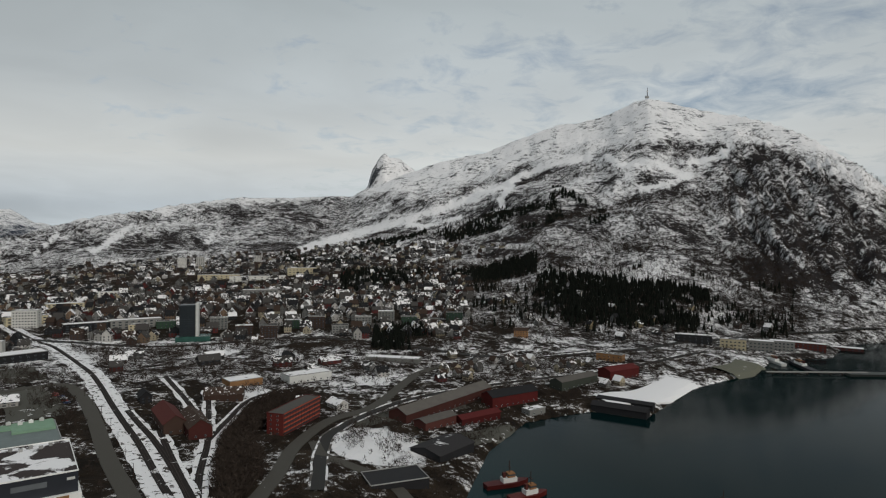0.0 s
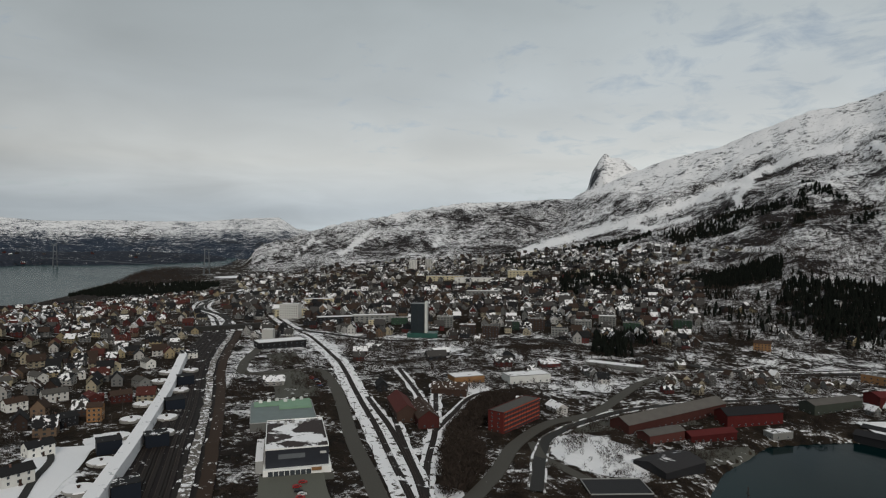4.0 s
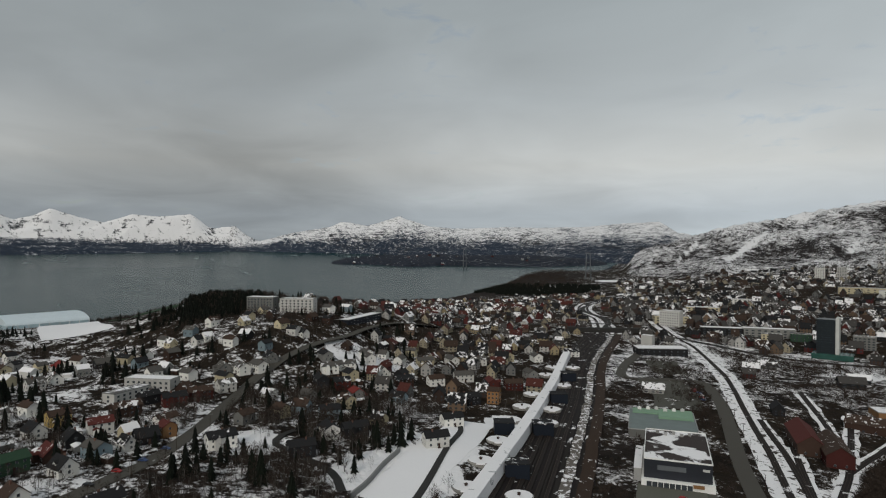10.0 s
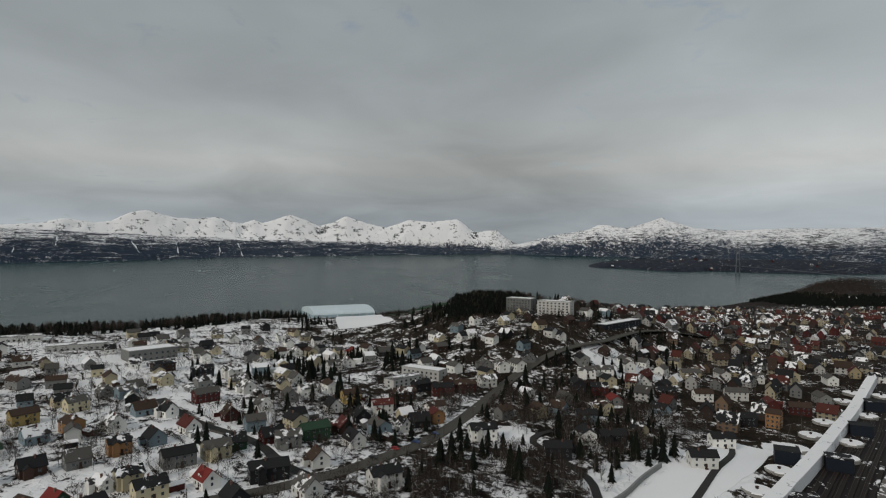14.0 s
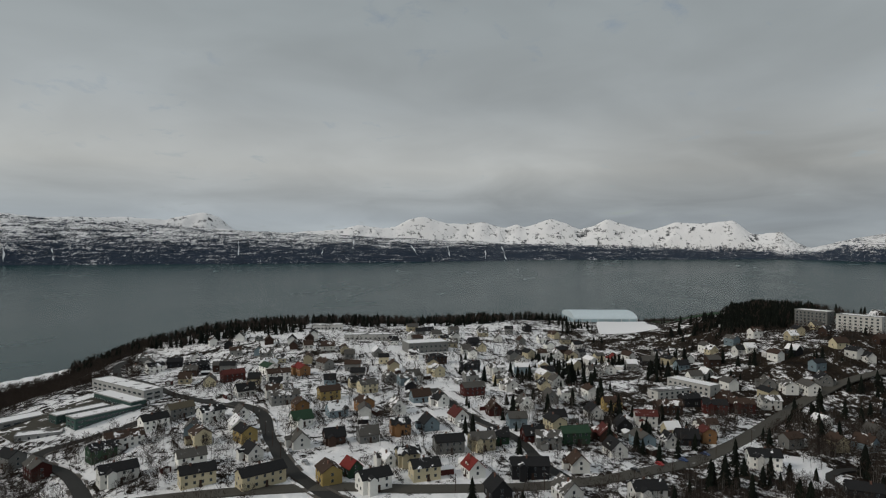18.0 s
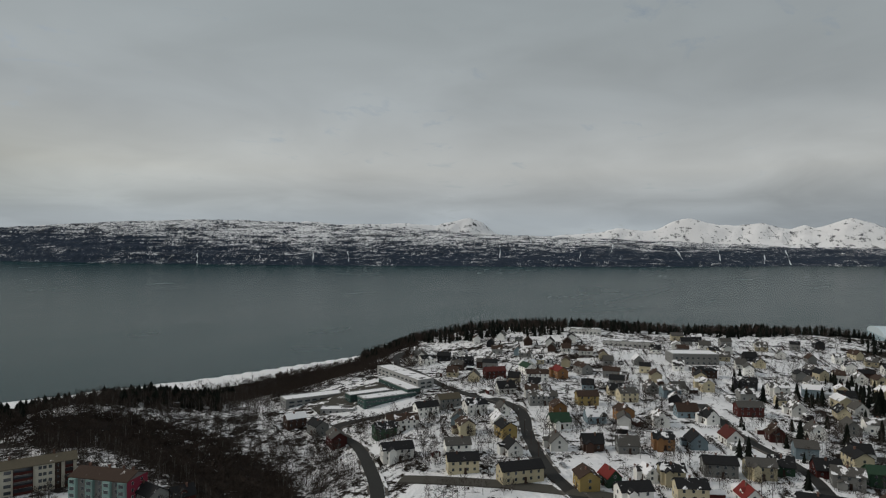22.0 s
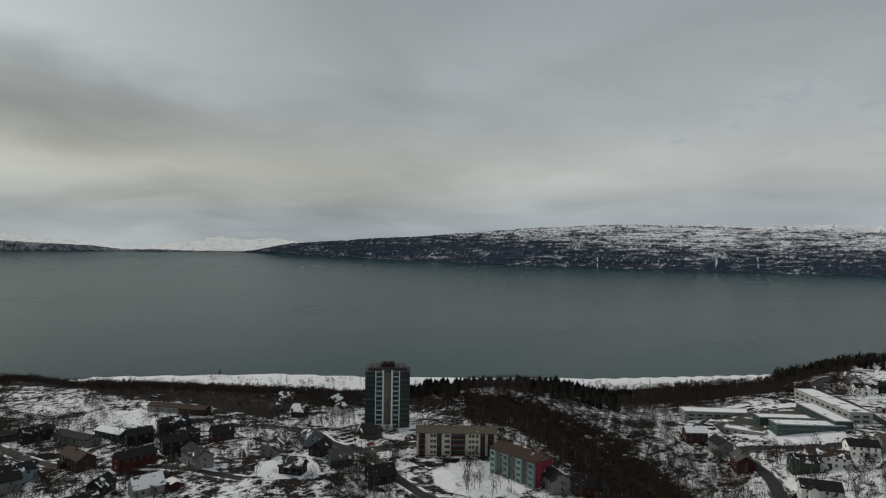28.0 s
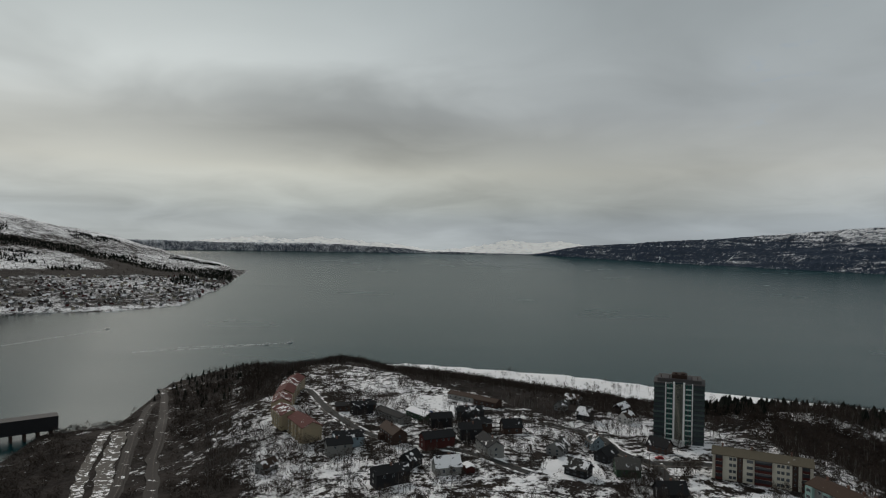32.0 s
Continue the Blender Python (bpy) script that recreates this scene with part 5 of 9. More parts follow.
# paved yards round the store halls
PAVED = snowy("worn_paved_yard", (0.085, 0.083, 0.07), 0.22, 0.12, per=None)
for pts, w in (([(-196, 306), (-232, 352), (-262, 392)], 24), ([(-262, 405), (-300, 455), (-330, 470)], 34), ([(-160, 268), (-182, 300)], 14), ([(-330, 500), (-372, 545)], 30), ([(-60, 430), (-20, 470), (20, 500)], 22), ([(-8, 395), (20, 420), (60, 450)], 20)):
    tagged(new("paved_yard", strip_mesh("paved_yard", pts, w, PAVED, 0.18, 0.5, edge=3.0, taken=False)), "worn grey paved yard with patches of snow", "yard", kind="structure")

# trodden snow beside the southern tracks
for pts, w in (([(262, -398), (232, -340), (200, -285), (180, -250)], 9), ([(276, -404), (246, -342), (216, -290), (196, -250)], 6)):
    tagged(new("snow_bank", strip_mesh("snow_bank", pts, w, snowy("trodden_snow", (0.09, 0.08, 0.07), 0.4, 0.3, per=None), 0.4, 0.6, edge=3.0)), "uneven strip of trodden snow beside the tracks", "snow bank", kind="structure")

# ore yard: a wide dark bed with parallel tracks
YARD = [(-523, 640), (-405, 465), (-314, 350), (-243, 257), (-206, 208), (-170, 160)]
tagged(new("rail_yard", strip_mesh("rail_yard", YARD, 46, snowy("dark_yard_ballast", (0.016, 0.013, 0.013), 0.22, 0.16, per=None), 0.15, 0.6, edge=1.5)), "dark ballast bed of the ore railway yard", "rail yard", kind="structure")
YARDBED = snowy("grey_track_ballast", (0.024, 0.02, 0.018), 0.22, 0.09, per=None)
for k in (-20, -15.5, -11, -6.5, -2, 2.5):
    base = tagged(new("railway_track", strip_mesh("railway_track", YARD, 2.6, YARDBED, 0.5, 0.4, offset=k, taken=False)), "straight railway track in the ore yard", "railway", kind="structure")
    for s in (-0.75, 0.75):
        new("rail", strip_mesh("rail", YARD, 0.16, RUST, 0.66, 0.1, offset=k + s, taken=False)).parent = base
SNOWBANK = snowy("ploughed_snow", (0.13, 0.115, 0.10), 0.44, 0.3, per=None)
BROWN_EARTH = snowy("brown_embankment", (0.04, 0.025, 0.017), 0.2, 0.2, per=None)
tagged(new("snow_bank", strip_mesh("snow_bank", YARD, 5.5, SNOWBANK, 0.5, 0.8, offset=10.5, edge=1.2, step=3.0)), "strip of ploughed snow along the tracks", "snow bank", kind="structure")
STREAKS = snowy("streaked_yard_snow", (0.02, 0.017, 0.015), 0.3, 0.09, per=None)
for k, wide in ((-8.7, 1.0), (0.2, 1.3), (6.0, 2.2), (15.2, 1.4)):
    tagged(new("snow_streak", strip_mesh("snow_streak", YARD, wide, STREAKS, 0.56, 0.4, offset=k, taken=False, edge=0.5, step=3.0)), "broken streak of old snow between the tracks", "snow", kind="structure")
tagged(new("embankment", strip_mesh("embankment", YARD, 7, BROWN_EARTH, 1.6, 1.5, offset=19.5, edge=1.0)), "bare brown earth embankment beside the yard", "embankment", kind="structure")

# ---------------------------------------------------------------- building blocks
MESHES = {}


def cached(key, make):
    if key not in MESHES:
        MESHES[key] = make()
    return MESHES[key]


def done(name, bm, mats):
    me = bpy.data.meshes.new(name)
    bmesh.ops.recalc_face_normals(bm, faces=bm.faces)
    bm.to_mesh(me)
    bm.free()
    for m in mats if isinstance(mats, (list, tuple)) else [mats]:
        me.materials.append(m)
    return me


def window_mesh(w=1.1, h=1.3, frame_mat=None):
    """A casement with a frame, a mullion and dark glass, facing -y, centred on the wall's face."""
    fm = frame_mat or WHITE_TRIM

    def make():
        bm = bmesh.new()
        box(bm, -w / 2, w / 2, -0.08, 0.05, -h / 2, h / 2)
        bm.faces.ensure_lookup_table()
        front = bm.faces[2]
        bmesh.ops.inset_region(bm, faces=[front], thickness=0.12, depth=0.0)
        ret = bmesh.ops.extrude_discrete_faces(bm, faces=[front])["faces"][0]
        for v in ret.verts:
            v.co.y += 0.05
        ret.material_index = 1
        return done("window", bm, [fm, GLASS])
    return cached(("window", w, h, fm.name), make)


def put(name, me, parent, m, label=""):
    ob = part(name, me, None, parent, label)
    ob.matrix_local = m
    return ob


def windows_on(parent, me, xs, zs, side, depth0, depth1, half):
    """Windows at xs by zs: side 0 front (-y), 1 back, 2 left end, 3 right end."""
    for z in zs:
        for x in xs:
            m = (pose(x, depth0, z), pose(x, depth1, z, 0, 0, 180), pose(-half, x, z, 0, 0, -90), pose(half, x, z, 0, 0, 90))[side]
            put("window", me, parent, m)


def gable_walls(L, W, H, R, mat):
    def make():
        bm = bmesh.new()
        pts = [(-W / 2, -1.2), (W / 2, -1.2), (W / 2, H), (0, H + R), (-W / 2, H)]
        a, b = [bm.verts.new((-L / 2, y, z)) for y, z in pts], [bm.verts.new((L / 2, y, z)) for y, z in pts]
        bm.faces.new(a), bm.faces.new(b[::-1])
        for i in range(5):
            bm.faces.new((a[i], a[(i + 1) % 5], b[(i + 1) % 5], b[i]))
        return done("wall", bm, mat)
    return cached(("gw", L, W, H, R, mat.name), make)


def gable_roof(L, W, H, R, mat, over=0.5, thick=0.28):
    def make():
        bm = bmesh.new()
        s = R / (W / 2)
        y1, z1 = W / 2 + over, H - over * s
        prof = [(-y1, z1), (0, H + R), (y1, z1), (y1, z1 + thick), (0, H + R + thick * 1.15), (-y1, z1 + thick)]
        a, b = [bm.verts.new((-L / 2 - over, y, z + 0.02)) for y, z in prof], [bm.verts.new((L / 2 + over, y, z + 0.02)) for y, z in prof]
        for i in range(6):
            bm.faces.new((a[i], a[(i + 1) % 6], b[(i + 1) % 6], b[i]))
        for e in (a, b):
            bm.faces.new((e[0], e[1], e[4], e[5])), bm.faces.new((e[1], e[2], e[3], e[4]))
        return done("roof", bm, mat)
    return cached(("gr", L, W, H, R, mat.name), make)


def chimney_mesh():
    return cached("chimney", lambda: done("chimney", boxes((-0.35, 0.35, -0.35, 0.35, -1.5, 1.0), (-0.43, 0.43, -0.43, 0.43, 1.0, 1.15)), BRICK))


def door_mesh():
    return cached("door", lambda: done("door", boxes((-0.55, 0.55, -0.08, 0.04, 0, 2.15), (-0.75, 0.75, -0.9, 0.02, -0.5, 0.0)), WALLS["brown"]))


def spread(n, span):
    return [(i - (n - 1) / 2) * span / n for i in range(n)]


PAINT_WORDS = {"white": "white-painted", "cream": "cream-painted", "yellow": "yellow-painted", "ochre": "ochre-painted", "red": "dark red", "brown": "brown-stained", "green": "green-painted", "blue": "blue-grey", "grey": "grey-painted", "orange": "orange-painted", "dark": "near-black"}
ROOF_WORDS = {"dark": "dark tiled roof", "grey": "grey sheet roof", "red": "dull red tiled roof", "snow": "roof deep in snow", "brown": "brown tiled roof", "green": "green sheet roof", "scarlet": "bright red tiled roof", "olive": "olive felt roof"}


def house(x, y, yaw, L, W, storeys, wall, roof, rnd):
    L, W = round(L * 0.9), round(W * 1.84) / 2
    H = 5.4 if storeys == 2 else 3.6
    R = W / 2 * (0.62 if storeys == 2 else 0.95)
    ob = thing("house", at(x, y, yaw, 0.5), "%s wooden house with a %s in snow" % (PAINT_WORDS[wall], ROOF_WORDS[roof]), "house", "wooden houses of the town")
    put("wall", gable_walls(L, W, H, R, WALLS[wall]), ob, Matrix())
    put("roof", gable_roof(L, W, H, R, ROOFS[roof]), ob, Matrix())
    put("chimney", chimney_mesh(), ob, pose(rnd.uniform(-0.2, 0.2) * L, rnd.choice((-0.7, 0.7)), H + R - 0.2))
    me = window_mesh()
    zs = (1.5, 4.2) if storeys == 2 else (1.6,)
    n = max(2, int(L / 3.4))
    windows_on(ob, me, spread(n, L * 0.92), zs, 0, -W / 2, W / 2, L / 2)
    windows_on(ob, me, spread(max(1, n - 1), L * 0.8), zs[-1:], 1, -W / 2, W / 2, L / 2)
    for side in (2, 3):
        windows_on(ob, me, spread(2 if side == 2 else 1, W * 0.85), zs[:1], side, 0, 0, L / 2)
        windows_on(ob, me, (0.0,), (H + 0.35 if storeys == 1.5 else 4.2,), side, 0, 0, L / 2)
    put("door", door_mesh(), ob, pose(L * 0.05, -W / 2, 0.1))
    extra = rnd.random()
    if extra < 0.4:  # gabled porch or bay across the front
        w = rnd.choice((3.0, 3.5))
        h2, r2 = (H, 1.2) if extra < 0.2 else (2.6, 0.8)
        put("porch_wall", gable_walls(3.0, w, h2, r2, WALLS[wall]), ob, pose(-L * 0.22, -W / 2 - 0.9, 0, 0, 0, 90))
        put("porch_roof", gable_roof(3.0, w, h2, r2, ROOFS[roof], 0.3), ob, pose(-L * 0.22, -W / 2 - 0.9, 0, 0, 0, 90))
    elif extra < 0.6 and storeys == 1.5:  # dormer
        put("dormer_wall", gable_walls(W * 0.4, 2.6, 1.6, 0.9, WALLS[wall]), ob, pose(0, -W * 0.22, H, 0, 0, 90))
        put("dormer_roof", gable_roof(W * 0.4, 2.6, 1.6, 0.9, ROOFS[roof], 0.25), ob, pose(0, -W * 0.22, H, 0, 0, 90))
        put("window", me, ob, pose(0, -W * 0.42, H + 0.9))
    TAKEN.append((x, y, max(L, W) * 0.62 + 2))
    return ob


def frame_of(p, q, dz=0.0):
    """Pose whose x runs from p to q along a facade's foot, y away from the lookout."""
    (ax, ay), (bx, by) = p, q
    mx, my = (ax + bx) / 2, (ay + by) / 2
    L = math.hypot(bx - ax, by - ay)
    z = min(float(ground_at(ax, ay)), float(ground_at(bx, by)), float(ground_at(mx, my)))
    return pose(mx, my, z + dz, 0, 0, math.degrees(math.atan2(by - ay, bx - ax))), L


def take_area(m, L, D):
    n = max(1, int(L / 8))
    for i in range(n + 1):
        for j in range(max(1, int(D / 8)) + 1):
            v = m @ Vector((-L / 2 + L * i / n, D * j / max(1, int(D / 8)), 0))
            TAKEN.append((v.x, v.y, 7.0))


def flat_roof(L, D, H, mat, curb=0.35, cmat=None):
    bm = bmesh.new()
    box(bm, -L / 2 - 0.1, L / 2 + 0.1, -0.1, D + 0.1, H, H + 0.22)
    k = len(bm.faces)
    for r in ((-L / 2 - 0.15, L / 2 + 0.15, -0.15, 0.2), (-L / 2 - 0.15, L / 2 + 0.15, D - 0.2, D + 0.15), (-L / 2 - 0.15, -L / 2 + 0.2, 0.2, D - 0.2), (L / 2 - 0.2, L / 2 + 0.15, 0.2, D - 0.2)):
        box(bm, *r, H + 0.02, H + 0.22 + curb)
    bm.faces.ensure_lookup_table()
    for f in bm.faces[k:]:
        f.material_index = 1
    return done("roof", bm, [mat, cmat or CONCRETE])


def block(name, label, category, p, q, D, H, wall, roof, cols, rows, roof_kind="flat", pitch=0.35, win=(1.3, 1.4), group="", first=1.6, ends=2, trim=None, kids=()):
    """A building with straight facades between p and q, D deep and H high, with each window its own."""
    m, L = frame_of(p, q)
    ob = thing(name, m, label, category, group)
    if roof_kind == "flat":
        put("wall", done("wall", boxes((-L / 2, L / 2, 0, D, -3, H)), wall), ob, Matrix())
        put("roof", flat_roof(L, D, H, roof, cmat=trim), ob, Matrix())
    else:
        R = D / 2 * pitch
        put("wall", gable_walls(L, D, H, R, wall), ob, pose(0, D / 2, 0))
        put("roof", gable_roof(L, D, H, R, roof, 0.6), ob, pose(0, D / 2, 0))
    me = window_mesh(*win)
    step = (H - first + win[1] / 2) / max(rows, 1)
    zs = [first + i * step for i in range(rows)]
    if cols:
        windows_on(ob, me, spread(cols, L * 0.95), zs, 0, 0, D, L / 2)
        windows_on(ob, me, [D / 2 + v for v in spread(ends, D * 0.8)], zs, 2, 0, 0, L / 2)
        windows_on(ob, me, [D / 2 + v for v in spread(ends, D * 0.8)], zs, 3, 0, 0, L / 2)
    take_area(m, L, D)
    return ob


# ---------------------------------------------------------------- the landmarks
GREENGLASS = painted("green_glass_panels", (0.03, 0.09, 0.075), 0.25, 0.2)
DARKPANEL = painted("dark_balcony_panels", (0.025, 0.04, 0.042), 0.5, 0.2)
LIGHTPANEL = painted("pale_green_panels", (0.42, 0.50, 0.46), 0.6, 0.08)
OCHRE_BRICK = painted("sand_render", (0.33, 0.27, 0.18), 0.8, 0.08)


def tower_block():
    m, L = frame_of((-80.5, -358.8), (-107.5, -351.2))
    ob = thing("tower_block", m, "tall residential tower of green glass and pale concrete ribs", "tower block")
    H, D, n = 33.8, 18.0, 12
    L = 27.0
    put("wall", done("wall", boxes((-L / 2 + 0.4, L / 2 - 0.4, 0.8, D, -3, H)), DARKPANEL), ob, Matrix())
    put("core", done("core", boxes((-2.1, 2.1, -0.4, 0.8, 0, H + 0.8)), DARKPANEL), ob, Matrix())
    for x in (-2.6, 2.6):
        put("rib", cached("tower_rib", lambda: done("rib", boxes((-0.5, 0.5, -1.0, 0.8, -1, H + 1.0)), WHITE_TRIM)), ob, pose(x, 0, 0))
    for x in (-6.95, 6.95):
        put("rib", cached("tower_thin_rib", lambda: done("rib", boxes((-0.28, 0.28, -0.8, 0.8, -1, H + 0.5)), WHITE_TRIM)), ob, pose(x, 0, 0))
    for x in (-6, -4, -2, 0, 2, 4, 6):
        put("fin", cached("tower_fin", lambda: done("fin", boxes((-0.09, 0.09, -0.65, -0.4, 2, H)), painted("beige_fins", (0.36, 0.34, 0.27)))), ob, pose(x * 0.29, 0, 0))
    st = H / n
    for i in range(n):
        z = i * st + 0.4
        for x in (-4.9, 4.9):
            put("glass_panel", cached("tower_glass", lambda: done("glass_panel", boxes((-1.55, 1.55, 0.2, 0.85, 0.1, st - 0.5)), GREENGLASS)), ob, pose(x, 0, z))
            put("spandrel", cached("tower_band", lambda: done("spandrel", boxes((-1.55, 1.55, 0.1, 0.85, 0, 0.62)), LIGHTPANEL)), ob, pose(x, 0, z + st - 0.62))
            put("window", window_mesh(0.9, 1.3), ob, pose(x, 0.2, z + 1.2))
        for x in (-10.3, 10.3):
            put("balcony", cached("tower_balcony", lambda: done("balcony", boxes((-3.0, 3.0, -0.5, 0.8, 0, 0.18), (-3.0, 3.0, -0.5, -0.42, 0.18, 1.15), (-3.0, -2.92, -0.42, 0.8, 0.18, 1.15), (2.92, 3.0, -0.42, 0.8, 0.18, 1.15)), painted("balcony_fronts", (0.06, 0.085, 0.08), 0.5))), ob, pose(x, 0, z))
            put("glazing", cached("tower_glazing", lambda: done("glazing", boxes((-2.8, 2.8, 0.7, 0.8, 0.3, st - 0.5)), GLASS)), ob, pose(x, -0.02, z))
        for y in spread(2, D * 0.8):
            for s in (-1, 1):
                put("window", window_mesh(1.3, 1.4), ob, pose(s * (L / 2 - 0.4), D / 2 + y, z + 1.4, 0, 0, 90 * s))
    put("roof", done("roof", boxes((-L / 2, L / 2, -0.2, D + 0.2, H, H + 0.4), (-L / 2 + 2, L / 2 - 2, 2, D - 2, H + 0.4, H + 2.4)), painted("dark_roof_felt", (0.06, 0.055, 0.055))), ob, Matrix())
    put("plant_room", done("plant_room", boxes((-4, 4, 3, 11, H + 2.4, H + 4.6), (-2.4, -1.0, 4, 6, H + 4.6, H + 5.6), (0.8, 3.0, 4, 9, H + 4.6, H + 5.3)), WALLS["brown"]), ob, Matrix())
    put("entrance", done("entrance", boxes((-3.4, 3.4, -4.0, -0.6, -1, 3.2)), WHITE_TRIM), ob, Matrix())
    for x in (-9.5, -5, 6.5, 9.5):
        put("vent_pipe", cached("tower_pipe", lambda: done("vent_pipe", boxes((-0.2, 0.2, 3, 3.4, H + 2.4, H + 4.0), (-0.3, 0.3, 2.9, 3.5, H + 4.0, H + 4.2)), RUST)), ob, pose(x, 0, 0))
    take_area(m, L, D)


def cream_flats():
    p, q = (-95, -300), (-133, -286)
    ob = block("apartment_block", "cream four-storey apartment block with red-brown balcony stacks", "apartment block", p, q, 12, 11.4, painted("cream_render", (0.60, 0.565, 0.47), 0.85, 0.06), ROOFS["olive"], 0, 4, "gable", 0.32)
    L = math.hypot(p[0] - q[0], p[1] - q[1])
    me = window_mesh(1.3, 1.4)
    for i in range(4):
        z = 1.6 + i * 2.8
        for u in (-0.31, -0.27, -0.13, -0.1, 0.17, 0.21, 0.26):
            put("window", me, ob, pose(u * L, 0, z))
        for u, w in ((-0.43, 3.0), (0.02, 7.0), (0.43, 3.0)):
            key = ("flat_balcony", w)
            put("balcony", cached(key, lambda w=w: done("balcony", boxes((-w / 2, w / 2, -1.3, 0, 0, 0.15), (-w / 2, w / 2, -1.3, -1.2, 0.15, 1.1), (-w / 2, -w / 2 + 0.1, -1.2, 0, 0.15, 2.5), (w / 2 - 0.1, w / 2, -1.2, 0, 0.15, 2.5)), WALLS["red"])), ob, pose(u * L, 0, z - 1.2))
            put("recess", cached(("flat_recess", w), lambda w=w: done("recess", boxes((-w / 2, w / 2, -0.06, 0.02, 0.3, 2.3)), GLASS)), ob, pose(u * L, 0, z - 1.2))
    for u in (-0.215, 0.33):
        put("stair_panel", cached("flat_stair", lambda: done("stair_panel", boxes((-1.2, 1.2, -0.12, 0.02, 0, 11.2)), WALLS["brown"])), ob, pose(u * L, 0, 0))
        for i in range(4):
            put("window", window_mesh(0.8, 1.0), ob, pose(u * L, -0.12, 2.6 + i * 2.5))
    for u in (-0.4, -0.1, 0.3):
        put("chimney", chimney_mesh(), ob, pose(u * L, 6, 14.0))


def rose_flats():
    mint, rose = WALLS["mint"], WALLS["pink"]
    p, q = (-122, -268), (-132, -243)
    (ax, ay), (bx, by) = p, q
    m, L = frame_of(p, q)
    ob = thing("apartment_block", m, "four-storey flats with rose end wall and mint bay windows", "apartment block")
    H, D = 11.4, 12
    put("wall", gable_walls(L, D, H, 2.2, WALLS["grey"]), ob, pose(0, D / 2, 0))
    put("end_wall", done("end_wall", boxes((L / 2, L / 2 + 0.12, 0.0, D, -2, H)), rose), ob, Matrix())
    put("roof", gable_roof(L, D, H, 2.2, ROOFS["brown"], 0.6), ob, pose(0, D / 2, 0))
    for u in (-0.42, -0.12, 0.18, 0.44):
        put("bay", cached("mint_bay", lambda: done("bay", boxes((-1.7, 1.7, -1.3, 0, -1, H - 0.3)), mint)), ob, pose(u * L, 0, 0))
        for i in range(4):
            put("window", window_mesh(2.2, 1.4), ob, pose(u * L, -1.3, 1.6 + i * 2.75))
    for u in (-0.27, 0.03, 0.32):
        for i in range(4):
            put("window", window_mesh(1.2, 1.4), ob, pose(u * L, 0, 1.6 + i * 2.75))
    for y in (3.2, 8.6):
        for i in range(4):
            put("window", window_mesh(1.2, 1.4), ob, pose(L / 2 + 0.12, y, 1.6 + i * 2.75, 0, 0, 90))
    for u in (-0.35, 0.0, 0.25, 0.42):
        put("chimney", chimney_mesh(), ob, pose(u * L, 6.4, 14))
    take_area(m, L, D)


def ochre_terrace():
    label = "sand-coloured terrace house with a long brown roof, stepping uphill"
    for i, (x, y, yaw) in enumerate(((116, -345, 128), (134, -364, 126), (146, -389, 108), (152, -412, 104), (158, -436, 100), (163, -460, 98))):
        L, W, H = (26 if i == 0 else 20), 11, 8.2
        ob = thing("terrace_house", at(x, y, yaw, 0.2), label, "terrace house", "stepped terrace rows")
        put("wall", gable_walls(L, W, H, 2.6, OCHRE_BRICK), ob, Matrix())
        put("roof", gable_roof(L, W, H, 2.6, ROOFS["red"], 0.6), ob, Matrix())
        for s in spread(4, L * 0.95):
            for sy in (-1, 1):
                put("projection", cached("terrace_bay", lambda: done("projection", boxes((-1.4, 1.4, -0.9, 0, -1, H - 0.6)), OCHRE_BRICK)), ob, pose(s, sy * W / 2, 0, 0, 0, 0 if sy < 0 else 180))
                for z in (1.5, 4.2, 6.7):
                    put("window", window_mesh(1.0, 1.2), ob, pose(s, sy * (W / 2 + 0.9), z, 0, 0, 0 if sy < 0 else 180))
        TAKEN.extend((x + k * math.cos(radians(yaw)), y + k * math.sin(radians(yaw)), 9) for k in (-10, 0, 10))


def school():
    white = painted("white_school_walls", (0.30, 0.30, 0.29), 0.8, 0.06)
    green = painted("green_school_panels", (0.05, 0.09, 0.08), 0.7, 0.1)
    grp = "wings of the school"
    lab = "low flat-roofed school wing with snow on the roof"
    tagged(new("school_yard", strip_mesh("school_yard", [(-288, -303), (-318, -290), (-345, -280)], 34, snowy("trodden_school_yard", (0.06, 0.055, 0.045), 0.3, 0.12, per=None), 0.25, 0.4, edge=2.0)), "trodden dark school yard with patches of snow", "yard", kind="structure")
    block("school_wing", lab, "school", (-282, -321), (-334, -298), 12, 6.0, white, SNOWROOF, 10, 2, group=grp, win=(3.6, 1.3))
    block("school_wing", lab, "school", (-372, -318), (-348, -260), 13, 6.5, white, SNOWROOF, 10, 2, group=grp, win=(3.6, 1.3))
    block("school_wing", lab, "school", (-305, -284), (-333, -272), 9, 5.0, green, SNOWROOF, 8, 1, group=grp, win=(1.8, 1.4))
    block("school_wing", "two-storey green school wing with ribbon windows and snowy roof", "school", (-300, -267), (-335, -252), 11, 6.5, green, SNOWROOF, 9, 2, group=grp, win=(3.0, 1.2))
    block("school_wing", lab, "school", (-283, -290), (-296, -272), 9, 3.0, white, SNOWROOF, 5, 1, group=grp)
    block("school_wing", lab, "school", (-348, -296), (-331, -256), 10, 4.6, green, SNOWROOF, 10, 1, group=grp, win=(2.6, 1.3))


